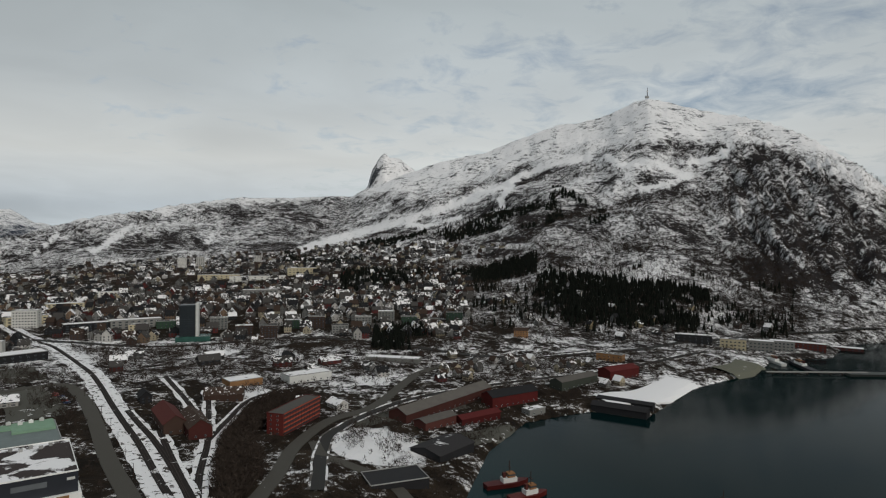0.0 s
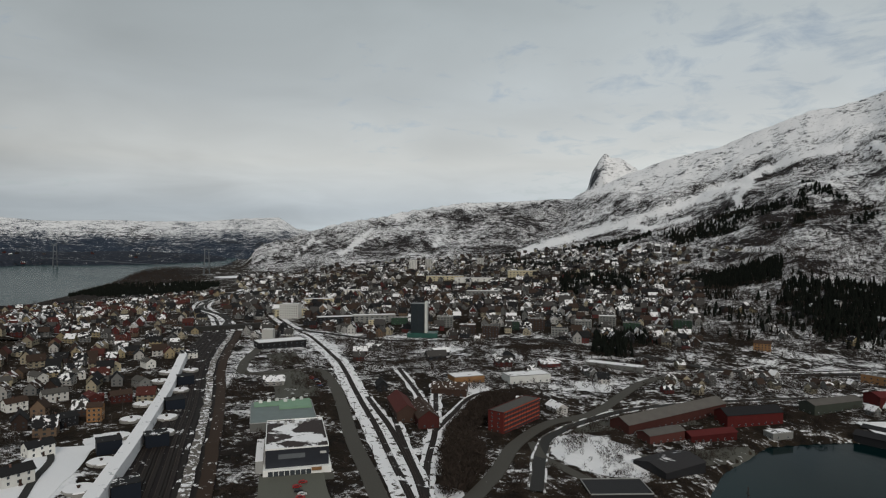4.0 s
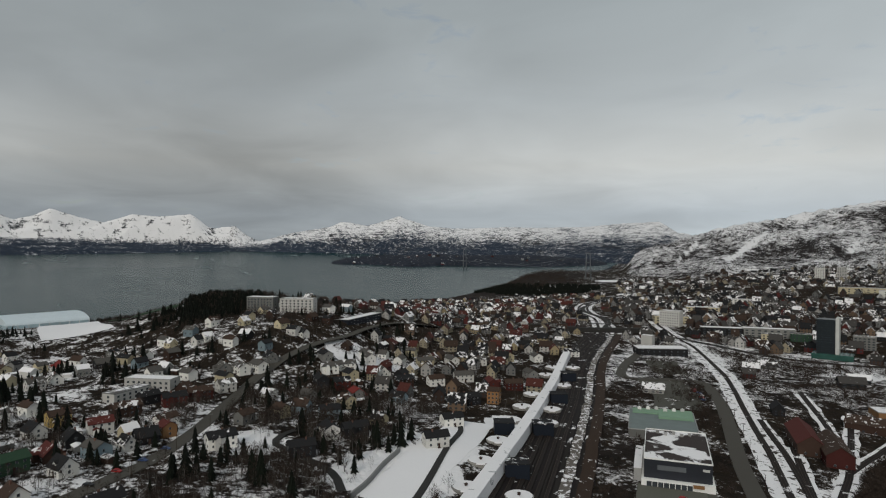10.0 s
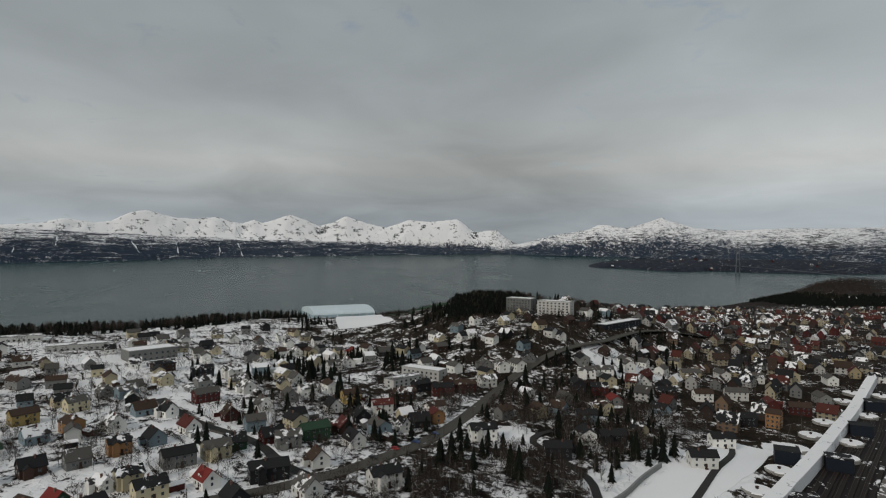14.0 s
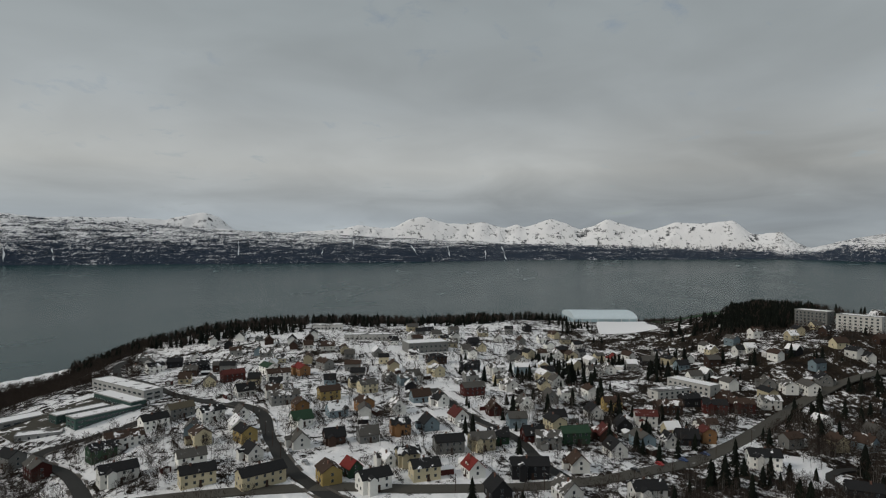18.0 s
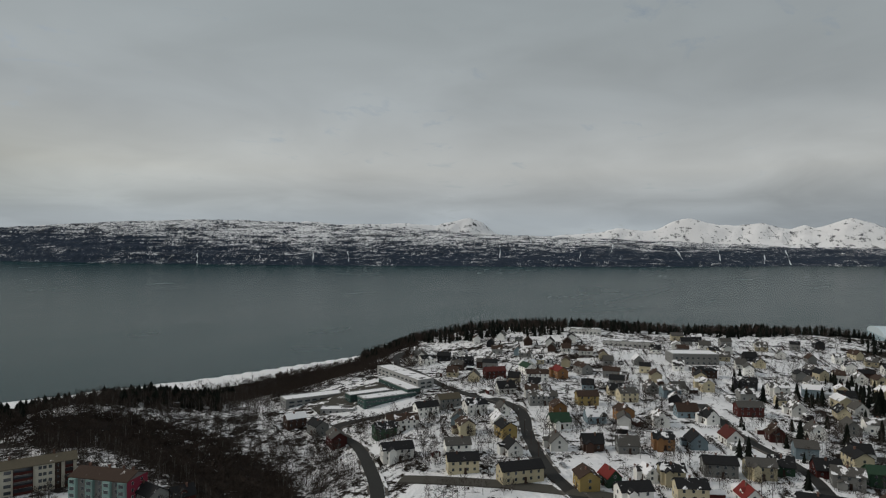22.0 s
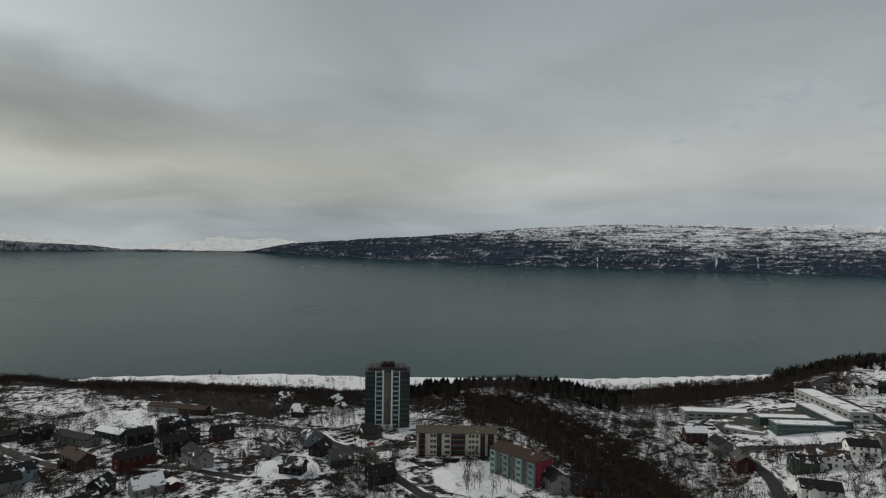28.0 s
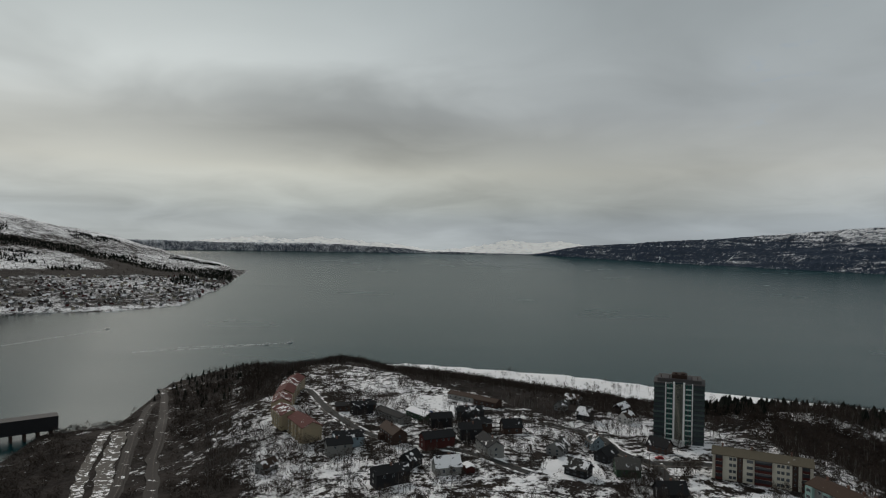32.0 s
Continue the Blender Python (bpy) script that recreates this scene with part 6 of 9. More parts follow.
def supermarket():
    m, L = frame_of((-189, 263), (-163, 281))
    dark = painted("dark_steel_cladding", (0.03, 0.034, 0.045), 0.45, 0.12)
    ob = thing("supermarket_hall", m, "black-clad store hall with a snow-streaked flat roof and white plinth", "store")
    D, H = 52, 13
    put("wall", done("wall", boxes((-L / 2, L / 2, 0, D, 3.8, H)), dark), ob, Matrix())
    put("plinth", done("plinth", boxes((-L / 2 - 1.2, L / 2 + 1.2, -2.4, D, -2, 3.8)), WHITE_TRIM), ob, Matrix())
    put("roof", flat_roof(L, D, H, snowy("half_melted_snow_roof", (0.05, 0.04, 0.038), 0.5, 0.07, per=None), 0.5, WHITE_TRIM), ob, Matrix())
    put("sign_band", done("sign_band", boxes((-L * 0.3, L * 0.12, -0.12, 0, 8.2, 10.6)), painted("grey_sign_panel", (0.12, 0.13, 0.14))), ob, Matrix())
    put("sign", done("sign", boxes((L * 0.36, L * 0.46, -0.2, 0, 9.6, 10.8)), WHITE_TRIM), ob, Matrix())
    put("awning", done("awning", boxes((L * 0.22, L * 0.38, -3.4, -2.4, 2.2, 3.6)), WALLS["orange"]), ob, Matrix(), "bright red awning")
    for i in range(8):
        put("shop_window", cached("shop_window", lambda: done("shop_window", boxes((-1.2, 1.2, -2.5, -2.4, 0.3, 2.9)), GLASS)), ob, pose(-L * 0.42 + i * L * 0.085, 0, 0))
    for i in range(5):
        put("roof_vent", cached("roof_vent", lambda: done("roof_vent", boxes((-0.8, 0.8, -0.8, 0.8, 0, 1.2), (-0.95, 0.95, -0.95, 0.95, 1.2, 1.35)), CONCRETE)), ob, pose(-L * 0.3 + i * 4.2, D - 6 - (i % 2) * 3, H + 0.2))
    put("annex", done("annex", boxes((-L / 2 - 5, -L / 2 - 1.3, 4, 40, -2, 6.5)), CONCRETE), ob, Matrix())
    put("annex_roof", done("annex_roof", boxes((-L / 2 - 5.1, -L / 2 - 1.2, 3.9, 40.1, 6.5, 6.8)), SNOWROOF), ob, Matrix())
    take_area(m, L, D)
    m2, L2 = frame_of((-240, 318), (-207, 342))
    ob = thing("warehouse_hall", m2, "wide low hall with grey-green sheet roof", "hall")
    put("wall", done("wall", boxes((-L2 / 2, L2 / 2, 0, 50, -2, 7)), WALLS["grey"]), ob, Matrix())
    put("roof", flat_roof(L2, 50, 7, painted("grey_green_sheet_roof", (0.15, 0.18, 0.175), 0.6), 0.3), ob, Matrix())
    put("green_roof", done("green_roof", boxes((-2, L2 / 2 - 1, 28, 49, 7.3, 8.6), (-L2 / 2 + 2, -2, 38, 49, 7.3, 8.2)), painted("pale_green_roof", (0.27, 0.43, 0.30), 0.7)), ob, Matrix(), "pale green raised roof part")
    for i in range(6):
        put("roof_unit", cached("roof_unit", lambda: done("roof_unit", boxes((-1.2, 1.2, -0.9, 0.9, 0, 1.5), (-0.5, 0.5, -0.5, 0.5, 1.5, 2.0)), WHITE_TRIM)), ob, pose(-14 + i * 5.5, 44 + (i % 3) * 1.5, 8.6))
    take_area(m2, L2, 50)
    tagged(new("forecourt", strip_mesh("forecourt", [(-178, 270), (-162, 247), (-140, 222)], 32, snowy("grey_forecourt", (0.12, 0.12, 0.10), 0.05, 0.1, per=None), 0.3)), "wide grey car park in front of the store hall", "car park", kind="structure")


def red_office():
    m, L = frame_of((-100, 400), (-85, 448))
    ob = thing("office_building", m, "long red office building with orange window bands", "office building")
    H, D = 14.6, 12
    red = painted("brick_red_cladding", (0.10, 0.02, 0.017), 0.6, 0.08)
    put("wall", done("wall", boxes((-L / 2, L / 2, 0, D, -3, H)), red), ob, Matrix())
    put("roof", flat_roof(L, D, H, ROOFS["grey"], 0.4, red), ob, Matrix())
    band = painted("orange_bands", (0.33, 0.07, 0.038), 0.6, 0.06)
    for i in range(5):
        z = 1.2 + i * 2.95
        put("window_band", cached("office_glass", lambda: done("window_band", boxes((-L / 2 + 1, L / 2 - 0.5, -0.06, 0.02, 0, 1.25)), GLASS)), ob, pose(0, 0, z))
        put("sill_band", cached("office_sill", lambda: done("sill_band", boxes((-L / 2 + 1, L / 2 - 0.5, -0.16, 0.02, 1.25, 2.2)), band)), ob, pose(0, 0, z), "bright orange sill band")
    for i in range(14):
        put("pillar", cached("office_pillar", lambda: done("pillar", boxes((-0.14, 0.14, -0.2, 0.02, 0.5, H)), red)), ob, pose(-L / 2 + 1.4 + i * (L - 2.4) / 13, 0, 0))
    for i in range(5):
        for y in (4, 9):
            put("window", window_mesh(1.3, 1.3), ob, pose(-L / 2, y, 1.9 + i * 2.9, 0, 0, -90))
    take_area(m, L, D)


def glass_hotel():
    m, L = frame_of((-307, 735), (-287, 741))
    ob = thing("hotel_tower", m, "slim dark-glass hotel tower with a white edge", "hotel tower")
    H, D = 43, 16
    put("wall", done("wall", boxes((-L / 2, L / 2, 0, D, -2, H)), painted("dark_curtain_wall", (0.012, 0.018, 0.022), 0.35, 0.2)), ob, Matrix())
    put("white_edge", done("white_edge", boxes((L * 0.36, L / 2 + 0.4, -1.2, D, -2, H + 2)), painted("white_stone_panels", (0.62, 0.63, 0.6), 0.6)), ob, Matrix())
    for i in range(16):
        put("floor_band", cached("hotel_band", lambda: done("floor_band", boxes((-L / 2 - 0.1, L * 0.36, -0.1, 0.02, 0, 0.3)), painted("dark_bands", (0.05, 0.06, 0.07)))), ob, pose(0, 0, 2.6 + i * 2.6))
    for i in range(6):
        put("mullion", cached("hotel_mullion", lambda: done("mullion", boxes((-0.12, 0.12, -0.15, 0.02, 0, H)), painted("dark_mullions", (0.04, 0.045, 0.05)))), ob, pose(-L / 2 + 1 + i * 3, 0, 0))
    put("podium", done("podium", boxes((-L / 2 - 4, L / 2 + 14, -6, D, -2, 6)), GREENGLASS), ob, Matrix())
    take_area(m, L + 20, D)


def town_blocks():
    """The larger blocks of the centre that stand out."""
    render_w = painted("white_render", (0.56, 0.55, 0.52), 0.85, 0.06)
    g = "blocks of the town centre"
    rows = [((-531, 772), (-503, 778), 14, 22, "white", 8, 6), ((-430, 591), (-418, 595), 9, 15, "white", 0, 0), ((-405, 552), (-372, 592), 22, 8, "dark", 8, 2), ((-640, 1522), (-622, 1528), 18, 31, "white", 4, 9),
            ((-608, 1556), (-590, 1562), 18, 31, "white", 4, 9), ((-498, 1675), (-480, 1680), 16, 26, "white", 4, 8), ((-636, 214), (-615, 234), 13, 15, "grey", 8, 5), ((-612, 240), (-588, 266), 13, 15, "white", 8, 5),
            ((-752, 452), (-728, 536), 16, 12, "red", 16, 3), ((-560, 292), (-598, 352), 12, 7, "navy", 10, 2), ((-470, 74), (-446, 98), 12, 7, "white", 8, 2), ((-430, 62), (-446, 86), 10, 6, "white", 6, 2),
            ((-532, -134), (-552, -102), 20, 9, "grey", 8, 2), ((-590, -215), (-604, -170), 16, 5, "white", 10, 1), ((-628, -265), (-640, -235), 14, 5, "white", 8, 1)]
    for p, q, D, H, wall, cols, n in rows:
        w = render_w if wall == "white" else WALLS[wall]
        big = "tall" if H > 20 else "long" if cols > 8 else "square"
        block("town_block", "%s %s flat-roofed block with snow on its roof" % (big, {"white": "white", "dark": "black", "cream": "cream", "red": "dark red", "navy": "blue", "grey": "grey"}[wall]), "building", p, q, D, H, w, SNOWROOF, cols, n, group=g, win=(1.8, 1.5), ends=1)
    front = random.Random(12)
    for i, a in enumerate(np.arange(-1.5, 26, 2.1)):  # row of flats above the main road
        r = 775 + front.uniform(-10, 60) + 6 * abs(a - 12)
        p, q = polar(a + 0.75, r), polar(a - 0.75, r)
        if abs(a - 21.5) < 1.2:
            continue
        wall = front.choice(["brown", "grey", "grey", "brown", "white", "green", "cream"])
        n = front.choice((3, 4, 5))
        block("town_block", "%s town block of %d storeys above the main road" % (PAINT_WORDS[wall], n), "building", p, q, 13, 2.9 * n + 1, WALLS[wall], front.choice([SNOWROOF, ROOFS["grey"], ROOFS["dark"]]), 5, n, group=g, win=(2.2, 1.5), ends=1)


def hillside_blocks():
    g = "long blocks on the hillside"
    for a, r, w, H, wall in ((19.5, 1330, 80, 13, "cream"), (16.2, 1300, 110, 12, "white"), (12.4, 1330, 60, 16, "cream"), (16.0, 1150, 60, 14, "grey"), (28, 1250, 60, 10, "white"), (31, 1100, 50, 10, "cream"), (33.5, 950, 45, 12, "cream"), (29.5, 870, 50, 10, "dark"), (26, 880, 60, 11, "grey")):
        h = math.degrees(w / 2 / r)
        block("town_block", "long %s block with rows of windows on the slope" % PAINT_WORDS[wall], "building", polar(a + h, r), polar(a - h, r + 8), 14, H, WALLS[wall], SNOWROOF, 8, 3, group=g, win=(3.2, 1.7), ends=1)


def harbour_sheds():
    redw = painted("red_warehouse_boards", (0.085, 0.014, 0.013), 0.75, 0.12)
    rust = painted("rust_brick", (0.085, 0.032, 0.027), 0.85, 0.12)
    g = "warehouses along the harbour"
    pale = painted("pale_sheet_roof", (0.105, 0.095, 0.085), 0.7, 0.15)
    slate = painted("black_sheet_roof", (0.018, 0.017, 0.018), 0.6, 0.15)
    block("warehouse", "long brick warehouse with a pale grey gabled roof", "warehouse", (-22, 440), (46, 528), 17, 7.5, rust, pale, 16, 1, "gable", 0.45, group=g)
    block("warehouse", "brick workshop with a light grey roof", "warehouse", (-8, 428), (14, 450), 12, 6.5, rust, pale, 5, 1, "gable", 0.3, group=g)
    block("warehouse", "dark red boarded warehouse with a black roof", "warehouse", (44, 491), (84, 517), 15, 9, redw, slate, 8, 1, "gable", 0.5, group=g)
    block("warehouse", "low dark red boarded shed beside the quay", "warehouse", (18, 446), (48, 468), 10, 5.5, redw, redw, 6, 1, "gable", 0.4, group=g)
    block("warehouse", "wide dark shed with a black roof streaked with snow", "warehouse", (2, 370), (24, 397), 24, 6.5, WALLS["dark"], snowy("black_felt_streaked", (0.035, 0.033, 0.034), 0.2, 0.06, per=None), 0, 0, "gable", 0.22, group=g)
    # added block in place of a dark pit by the harbour road
    block("warehouse", "black flat-roofed shed by the harbour road", "warehouse", (-34, 318), (-4, 330), 20, 6, WALLS["dark"], slate, 0, 0, group=g)
    block("warehouse", "small shed with a snow-white roof", "shed", (72, 480), (86, 490), 9, 4.5, WALLS["grey"], SNOWROOF, 2, 1, group=g)
    block("warehouse", "grey-green boarded warehouse on the quay", "warehouse", (110, 545), (150, 578), 14, 8, painted("grey_green_boards", (0.07, 0.08, 0.065)), pale, 8, 1, "gable", 0.35, group=g)
    block("warehouse", "dark red boarded warehouse on the quay", "warehouse", (164, 585), (198, 606), 16, 9, redw, redw, 7, 1, "gable", 0.35, group=g)
    block("quay_shed", "long low dark quay shed with a grey sheet roof", "quay shed", (126, 505), (164, 482), 12, 6, WALLS["dark"], slate, 0, 0, "gable", 0.4, group=g)
    block("quay_shed", "long low quay shed behind the snowy apron", "quay shed", (136, 525), (175, 500), 8, 5, WALLS["dark"], slate, 0, 0, "gable", 0.4, group=g)
    block("house", "tall orange-painted house beside the ore tanks", "house", (-343, 291), (-336, 296), 8, 9.5, WALLS["orange"], ROOFS["brown"], 3, 3, "gable", 0.5)
    block("house", "orange timber villa above the coast road", "house", polar(-7.0, 795), polar(-8.3, 795), 11, 9, WALLS["orange"], ROOFS["brown"], 5, 3, "gable", 0.5)
    block("house", "orange brick house by the coast road", "house", polar(-14.4, 700), polar(-16.6, 690), 11, 8, WALLS["orange"], ROOFS["grey"], 5, 2)
    for p, q, wall, roof, lab in (((-194, 420), (-170, 384), "brown", "red", "maroon engine shed with a snowy gabled roof"), ((-172, 410), (-152, 378), "red", "brown", "dark red engine shed with ribbed roof")):
        block("engine_shed", lab, "engine shed", p, q, 14, 7, WALLS[wall], ROOFS[roof], 4, 1, "gable", 0.7, group="old railway sheds")
    block("store", "flat store with a scarlet front and snowy roof", "store", (-172, 512), (-150, 530), 18, 6, WALLS["orange"], SNOWROOF, 4, 1)
    block("store", "white store with a snow-covered flat roof", "store", (-128, 535), (-96, 560), 18, 7, painted("white_store_panels", (0.6, 0.6, 0.58)), SNOWROOF, 6, 1)
    block("roundhouse", "round-backed dark shed with a patch of snow", "shed", (-178, 470), (-150, 476), 16, 6, WALLS["brown"], ROOFS["brown"], 4, 1, "gable", 0.5)
    block("store", "long low store with ribbon windows beside the main road", "store", (-75, 640), (-20, 628), 14, 6, WALLS["grey"], SNOWROOF, 12, 1)
    for a, r, w, H, wall in ((-22.5, 850, 44, 12, "dark"), (-25.6, 850, 30, 13, "cream"), (-27.7, 860, 28, 13, "grey"), (-29.2, 880, 28, 12, "grey"), (-31.2, 905, 34, 10, "red"), (-33.4, 960, 44, 9, "red")):
        h = math.degrees(w / 2 / r)
        block("harbour_block", "%s harbourside block on the quay road" % PAINT_WORDS[wall], "building", polar(a + h, r), polar(a - h, r), 14, H, WALLS[wall], SNOWROOF, 6, 3, group="blocks along the far quay", win=(2.2, 1.5), ends=1)
    # snowy apron of the quay, with a stone edge
    tagged(new("quay", strip_mesh("quay", [(140, 520), (180, 535), (215, 570), (240, 600)], 32, snowy("snowy_quay_deck", (0.12, 0.11, 0.10), 0.95, 0.1, per=None), 1.2, 3.0)), "quay apron under clean snow with a stone edge", "quay", kind="structure")
    tagged(new("quay", strip_mesh("quay", [(300, 640), (330, 660), (352, 690)], 34, snowy("bare_quay_deck", (0.13, 0.13, 0.10), 0.15, 0.1, per=None), 2.0, 4.0)), "bare concrete ferry quay", "quay", kind="structure")


def ore_terminal():
    line = [(-430, 470), (-330, 338), (-267, 253), (-190, 143)]
    c = smooth_line(line, 14)
    ob = thing("conveyor_gallery", Matrix(), "long raised conveyor gallery with a snow-white roof", "conveyor gallery")
    me = strip_mesh("roof", line, 6.8, snowy("gallery_snow_roof", (0.36, 0.37, 0.38), 0.8, 0.22, per=None), 6.4, 0.4)
    put("roof", me, ob, Matrix())
    for a, b in zip(c, c[1:]):
        mid, d = (a + b) / 2, b - a
        z = float(ground_at(*mid))
        put("bay", cached(("gallery_bay", round(float(np.hypot(*d)))), lambda: done("bay", boxes((-np.hypot(*d) / 2, np.hypot(*d) / 2, -2.9, 2.9, -1, 6.1)), WALLS["grey"])), ob, pose(mid[0], mid[1], z, 0, 0, math.degrees(math.atan2(d[1], d[0]))))
    tank_snow, tank_wall = snowy("tank_lid_snow", (0.25, 0.25, 0.24), 0.95, 0.1, per=None), painted("tank_concrete", (0.3, 0.29, 0.27))

    def tank():
        bm = bmesh.new()
        bmesh.ops.create_cone(bm, cap_ends=True, segments=36, radius1=6.6, radius2=6.6, depth=5, matrix=Matrix.Translation((0, 0, 0.5)))
        n = len(bm.faces)
        bmesh.ops.create_cone(bm, cap_ends=True, segments=36, radius1=6.9, radius2=6.3, depth=0.5, matrix=Matrix.Translation((0, 0, 3.25)))
        bm.faces.ensure_lookup_table()
        for f in bm.faces[n:]:
            f.material_index = 1
        return done("tank_shell", bm, [tank_wall, tank_snow])
    for x, y in ((-222, 176), (-244, 203), (-267, 235), (-297, 273), (-319, 303), (-344, 337), (-370, 370), (-388, 397), (-404, 422), (-208, 196), (-302, 315), (-354, 383), (-393, 438), (-279, 288)):
        ob = thing("ore_tank", at(x, y, 0, -1.4), "round concrete ore tank with a snow-covered lid", "tank", "ore tanks beside the gallery")
        put("shell", cached("tank", tank), ob, Matrix())
        put("lid_pipe", cached("tank_pipe", lambda: done("lid_pipe", boxes((-0.5, 0.5, -0.5, 0.5, 3.4, 4.4), (-0.7, 0.7, -0.7, 0.7, 4.4, 4.6)), RUST)), ob, Matrix())
        TAKEN.append((x, y, 10))
    for x, y in ((-281, 252), (-268, 272), (-320, 341), (-368, 404), (-229, 214)):
        ob = thing("transfer_house", at(x, y, 53), "boxy dark transfer house beside the conveyor gallery", "industrial building", "transfer houses")
        put("wall", cached("transfer_wall", lambda: done("wall", boxes((-6, 6, -5, 5, -1, 7)), WALLS["navy"])), ob, Matrix())
        put("roof", cached("transfer_roof", lambda: done("roof", boxes((-6.2, 6.2, -5.2, 5.2, 7, 7.4)), ROOFS["dark"])), ob, Matrix())
        for s in (-3, 0, 3):
            put("window", window_mesh(1.4, 1.2), ob, pose(6, s, 4.8, 0, 0, 90))


def sports_arena():
    m, L = frame_of((-905, 15), (-925, 105))
    ob = thing("sports_hall", m, "long pale-blue sports hall with a curved white roof", "sports hall")
    def roof():
        bm = bmesh.new()
        prof = [(0.0, 8.0)] + [(40 - 40 * math.cos(math.pi * k / 12), 8.0 + 9.0 * math.sin(math.pi * k / 12)) for k in range(1, 12)] + [(80, 8.0)]
        a, b = [bm.verts.new((-L / 2, y, z)) for y, z in prof], [bm.verts.new((L / 2, y, z)) for y, z in prof]
        for i in range(len(prof) - 1):
            bm.faces.new((a[i], b[i], b[i + 1], a[i + 1]))
        bm.faces.new(a), bm.faces.new(b[::-1])
        return done("roof", bm, painted("pale_membrane_roof", (0.50, 0.57, 0.60), 0.6, 0.05))
    put("roof", roof(), ob, Matrix())
    put("wall", done("wall", boxes((-L / 2, L / 2, 0.2, 79.8, -3, 8)), painted("pale_blue_cladding", (0.42, 0.55, 0.60), 0.6)), ob, Matrix())
    for i in range(9):
        put("rib", cached("arena_rib", lambda: done("rib", boxes((-0.35, 0.35, -0.4, 0.2, -2, 8.2)), WHITE_TRIM)), ob, pose(-L / 2 + 1 + i * (L - 2) / 8, 0, 0))
    take_area(m, L, 80)
    tagged(new("playing_field", strip_mesh("playing_field", [(-700, 70), (-800, 72), (-900, 80)], 62, snowy("field_snow", (0.1, 0.1, 0.08), 1.2, 0.05, per=None), 0.8)), "snow-covered playing field in front of the hall", "playing field", kind="structure")
    tagged(new("playing_field", strip_mesh("playing_field", [(-720, 145), (-820, 160), (-960, 140)], 48, snowy("green_turf", (0.03, 0.06, 0.03), 0.05, 0.05, per=None), 1.0)), "dark green artificial turf pitch", "playing field", kind="structure")


def bridge():
    steel = painted("pylon_concrete", (0.13, 0.14, 0.15), 0.8)
    for (x, y), base, top, deck in (((-1334, 1556), None, 84, 22), ((-2450, 1928), 24.0, 92, 24)):
        z = float(ground_at(x, y)) if base is None else base
        ob = thing("bridge_pylon", pose(x, y, z, 0, 0, 25), "slender grey concrete pylon of the strait bridge", "bridge pylon", "bridge pylons")
        for s in (-1, 1):
            bm = bmesh.new()
            box(bm, -1.7, 1.7, -1.7, 1.7, -5, top)
            for v in bm.verts:
                if v.co.z > 10:
                    v.co.x *= 0.6
                    v.co.x += s * -3.5
            put("leg", done("leg", bm, steel), ob, pose(s * 9, 0, 0))
        for h in (deck, top * 0.62, top - 3):
            put("crossbeam", done("crossbeam", boxes((-9, 9, -1.8, 1.8, h, h + 3)), steel), ob, Matrix())
    ob = thing("suspension_bridge", Matrix(), "suspension bridge deck and cables over the strait", "bridge")
    a, b = Vector((-1336, 1557, float(ground_at(-1336, 1557)) + 26)), Vector((-2450, 1928, 46))
    d = b - a
    yaw = math.degrees(math.atan2(d.y, d.x))
    n = 24
    bm = bmesh.new()
    box(bm, -60, d.length + 160, -4, 4, -0.5, 0.5)
    put("deck", done("deck", bm, steel), ob, Matrix.Translation(a) @ pose(0, 0, 0, 0, 0, yaw))
    for s in (-3.6, 3.6):
        bm = bmesh.new()
        for i in range(n):
            u0, u1 = i / n, (i + 1) / n
            z0, z1 = 66 * (2 * u0 - 1) ** 2 + 2, 66 * (2 * u1 - 1) ** 2 + 2
            v = [bm.verts.new((u * d.length, s + e, z + f)) for u, z in ((u0, z0), (u1, z1)) for e, f in ((-0.18, 0), (0.18, 0), (0, 0.3))]
            for q in ((0, 1, 4, 3), (1, 2, 5, 4), (2, 0, 3, 5)):
                bm.faces.new([v[k] for k in q])
        put("cable", done("cable", bm, steel), ob, Matrix.Translation(a) @ pose(0, 0, 0, 0, 0, yaw))


def summit_mast():
    x, y = polar(-18.45, 3000)
    ob = thing("summit_mast", at(x, y), "tall lattice telecom mast on the snowy summit", "mast")
    def cone(r0, r1, z0, z1):
        bm = bmesh.new()
        bmesh.ops.create_cone(bm, cap_ends=True, segments=8, radius1=r0, radius2=r1, depth=z1 - z0, matrix=Matrix.Translation((0, 0, (z0 + z1) / 2)))
        return bm
    put("pole", done("pole", cone(2.4, 1.0, -5, 44), painted("mast_steel", (0.12, 0.12, 0.13))), ob, Matrix())
    put("dish", done("dish", cone(3.4, 3.4, 24, 30), WHITE_TRIM), ob, Matrix())
    put("hut", done("hut", boxes((-9, 6, -5, 5, -4, 5)), CONCRETE), ob, Matrix())


for build in (tower_block, cream_flats, rose_flats, ochre_terrace, school, supermarket, red_office, glass_hotel, town_blocks, hillside_blocks, harbour_sheds, ore_terminal, sports_arena, bridge, summit_mast):
    build()

# ---------------------------------------------------------------- houses
rnd = random.Random(4)
for (wall, roof), rows in NEAR_HOUSES.items():
    for x, y, yaw, L, W, storeys in rows:
        house(x, y, yaw, L, W, storeys, wall, roof, rnd)


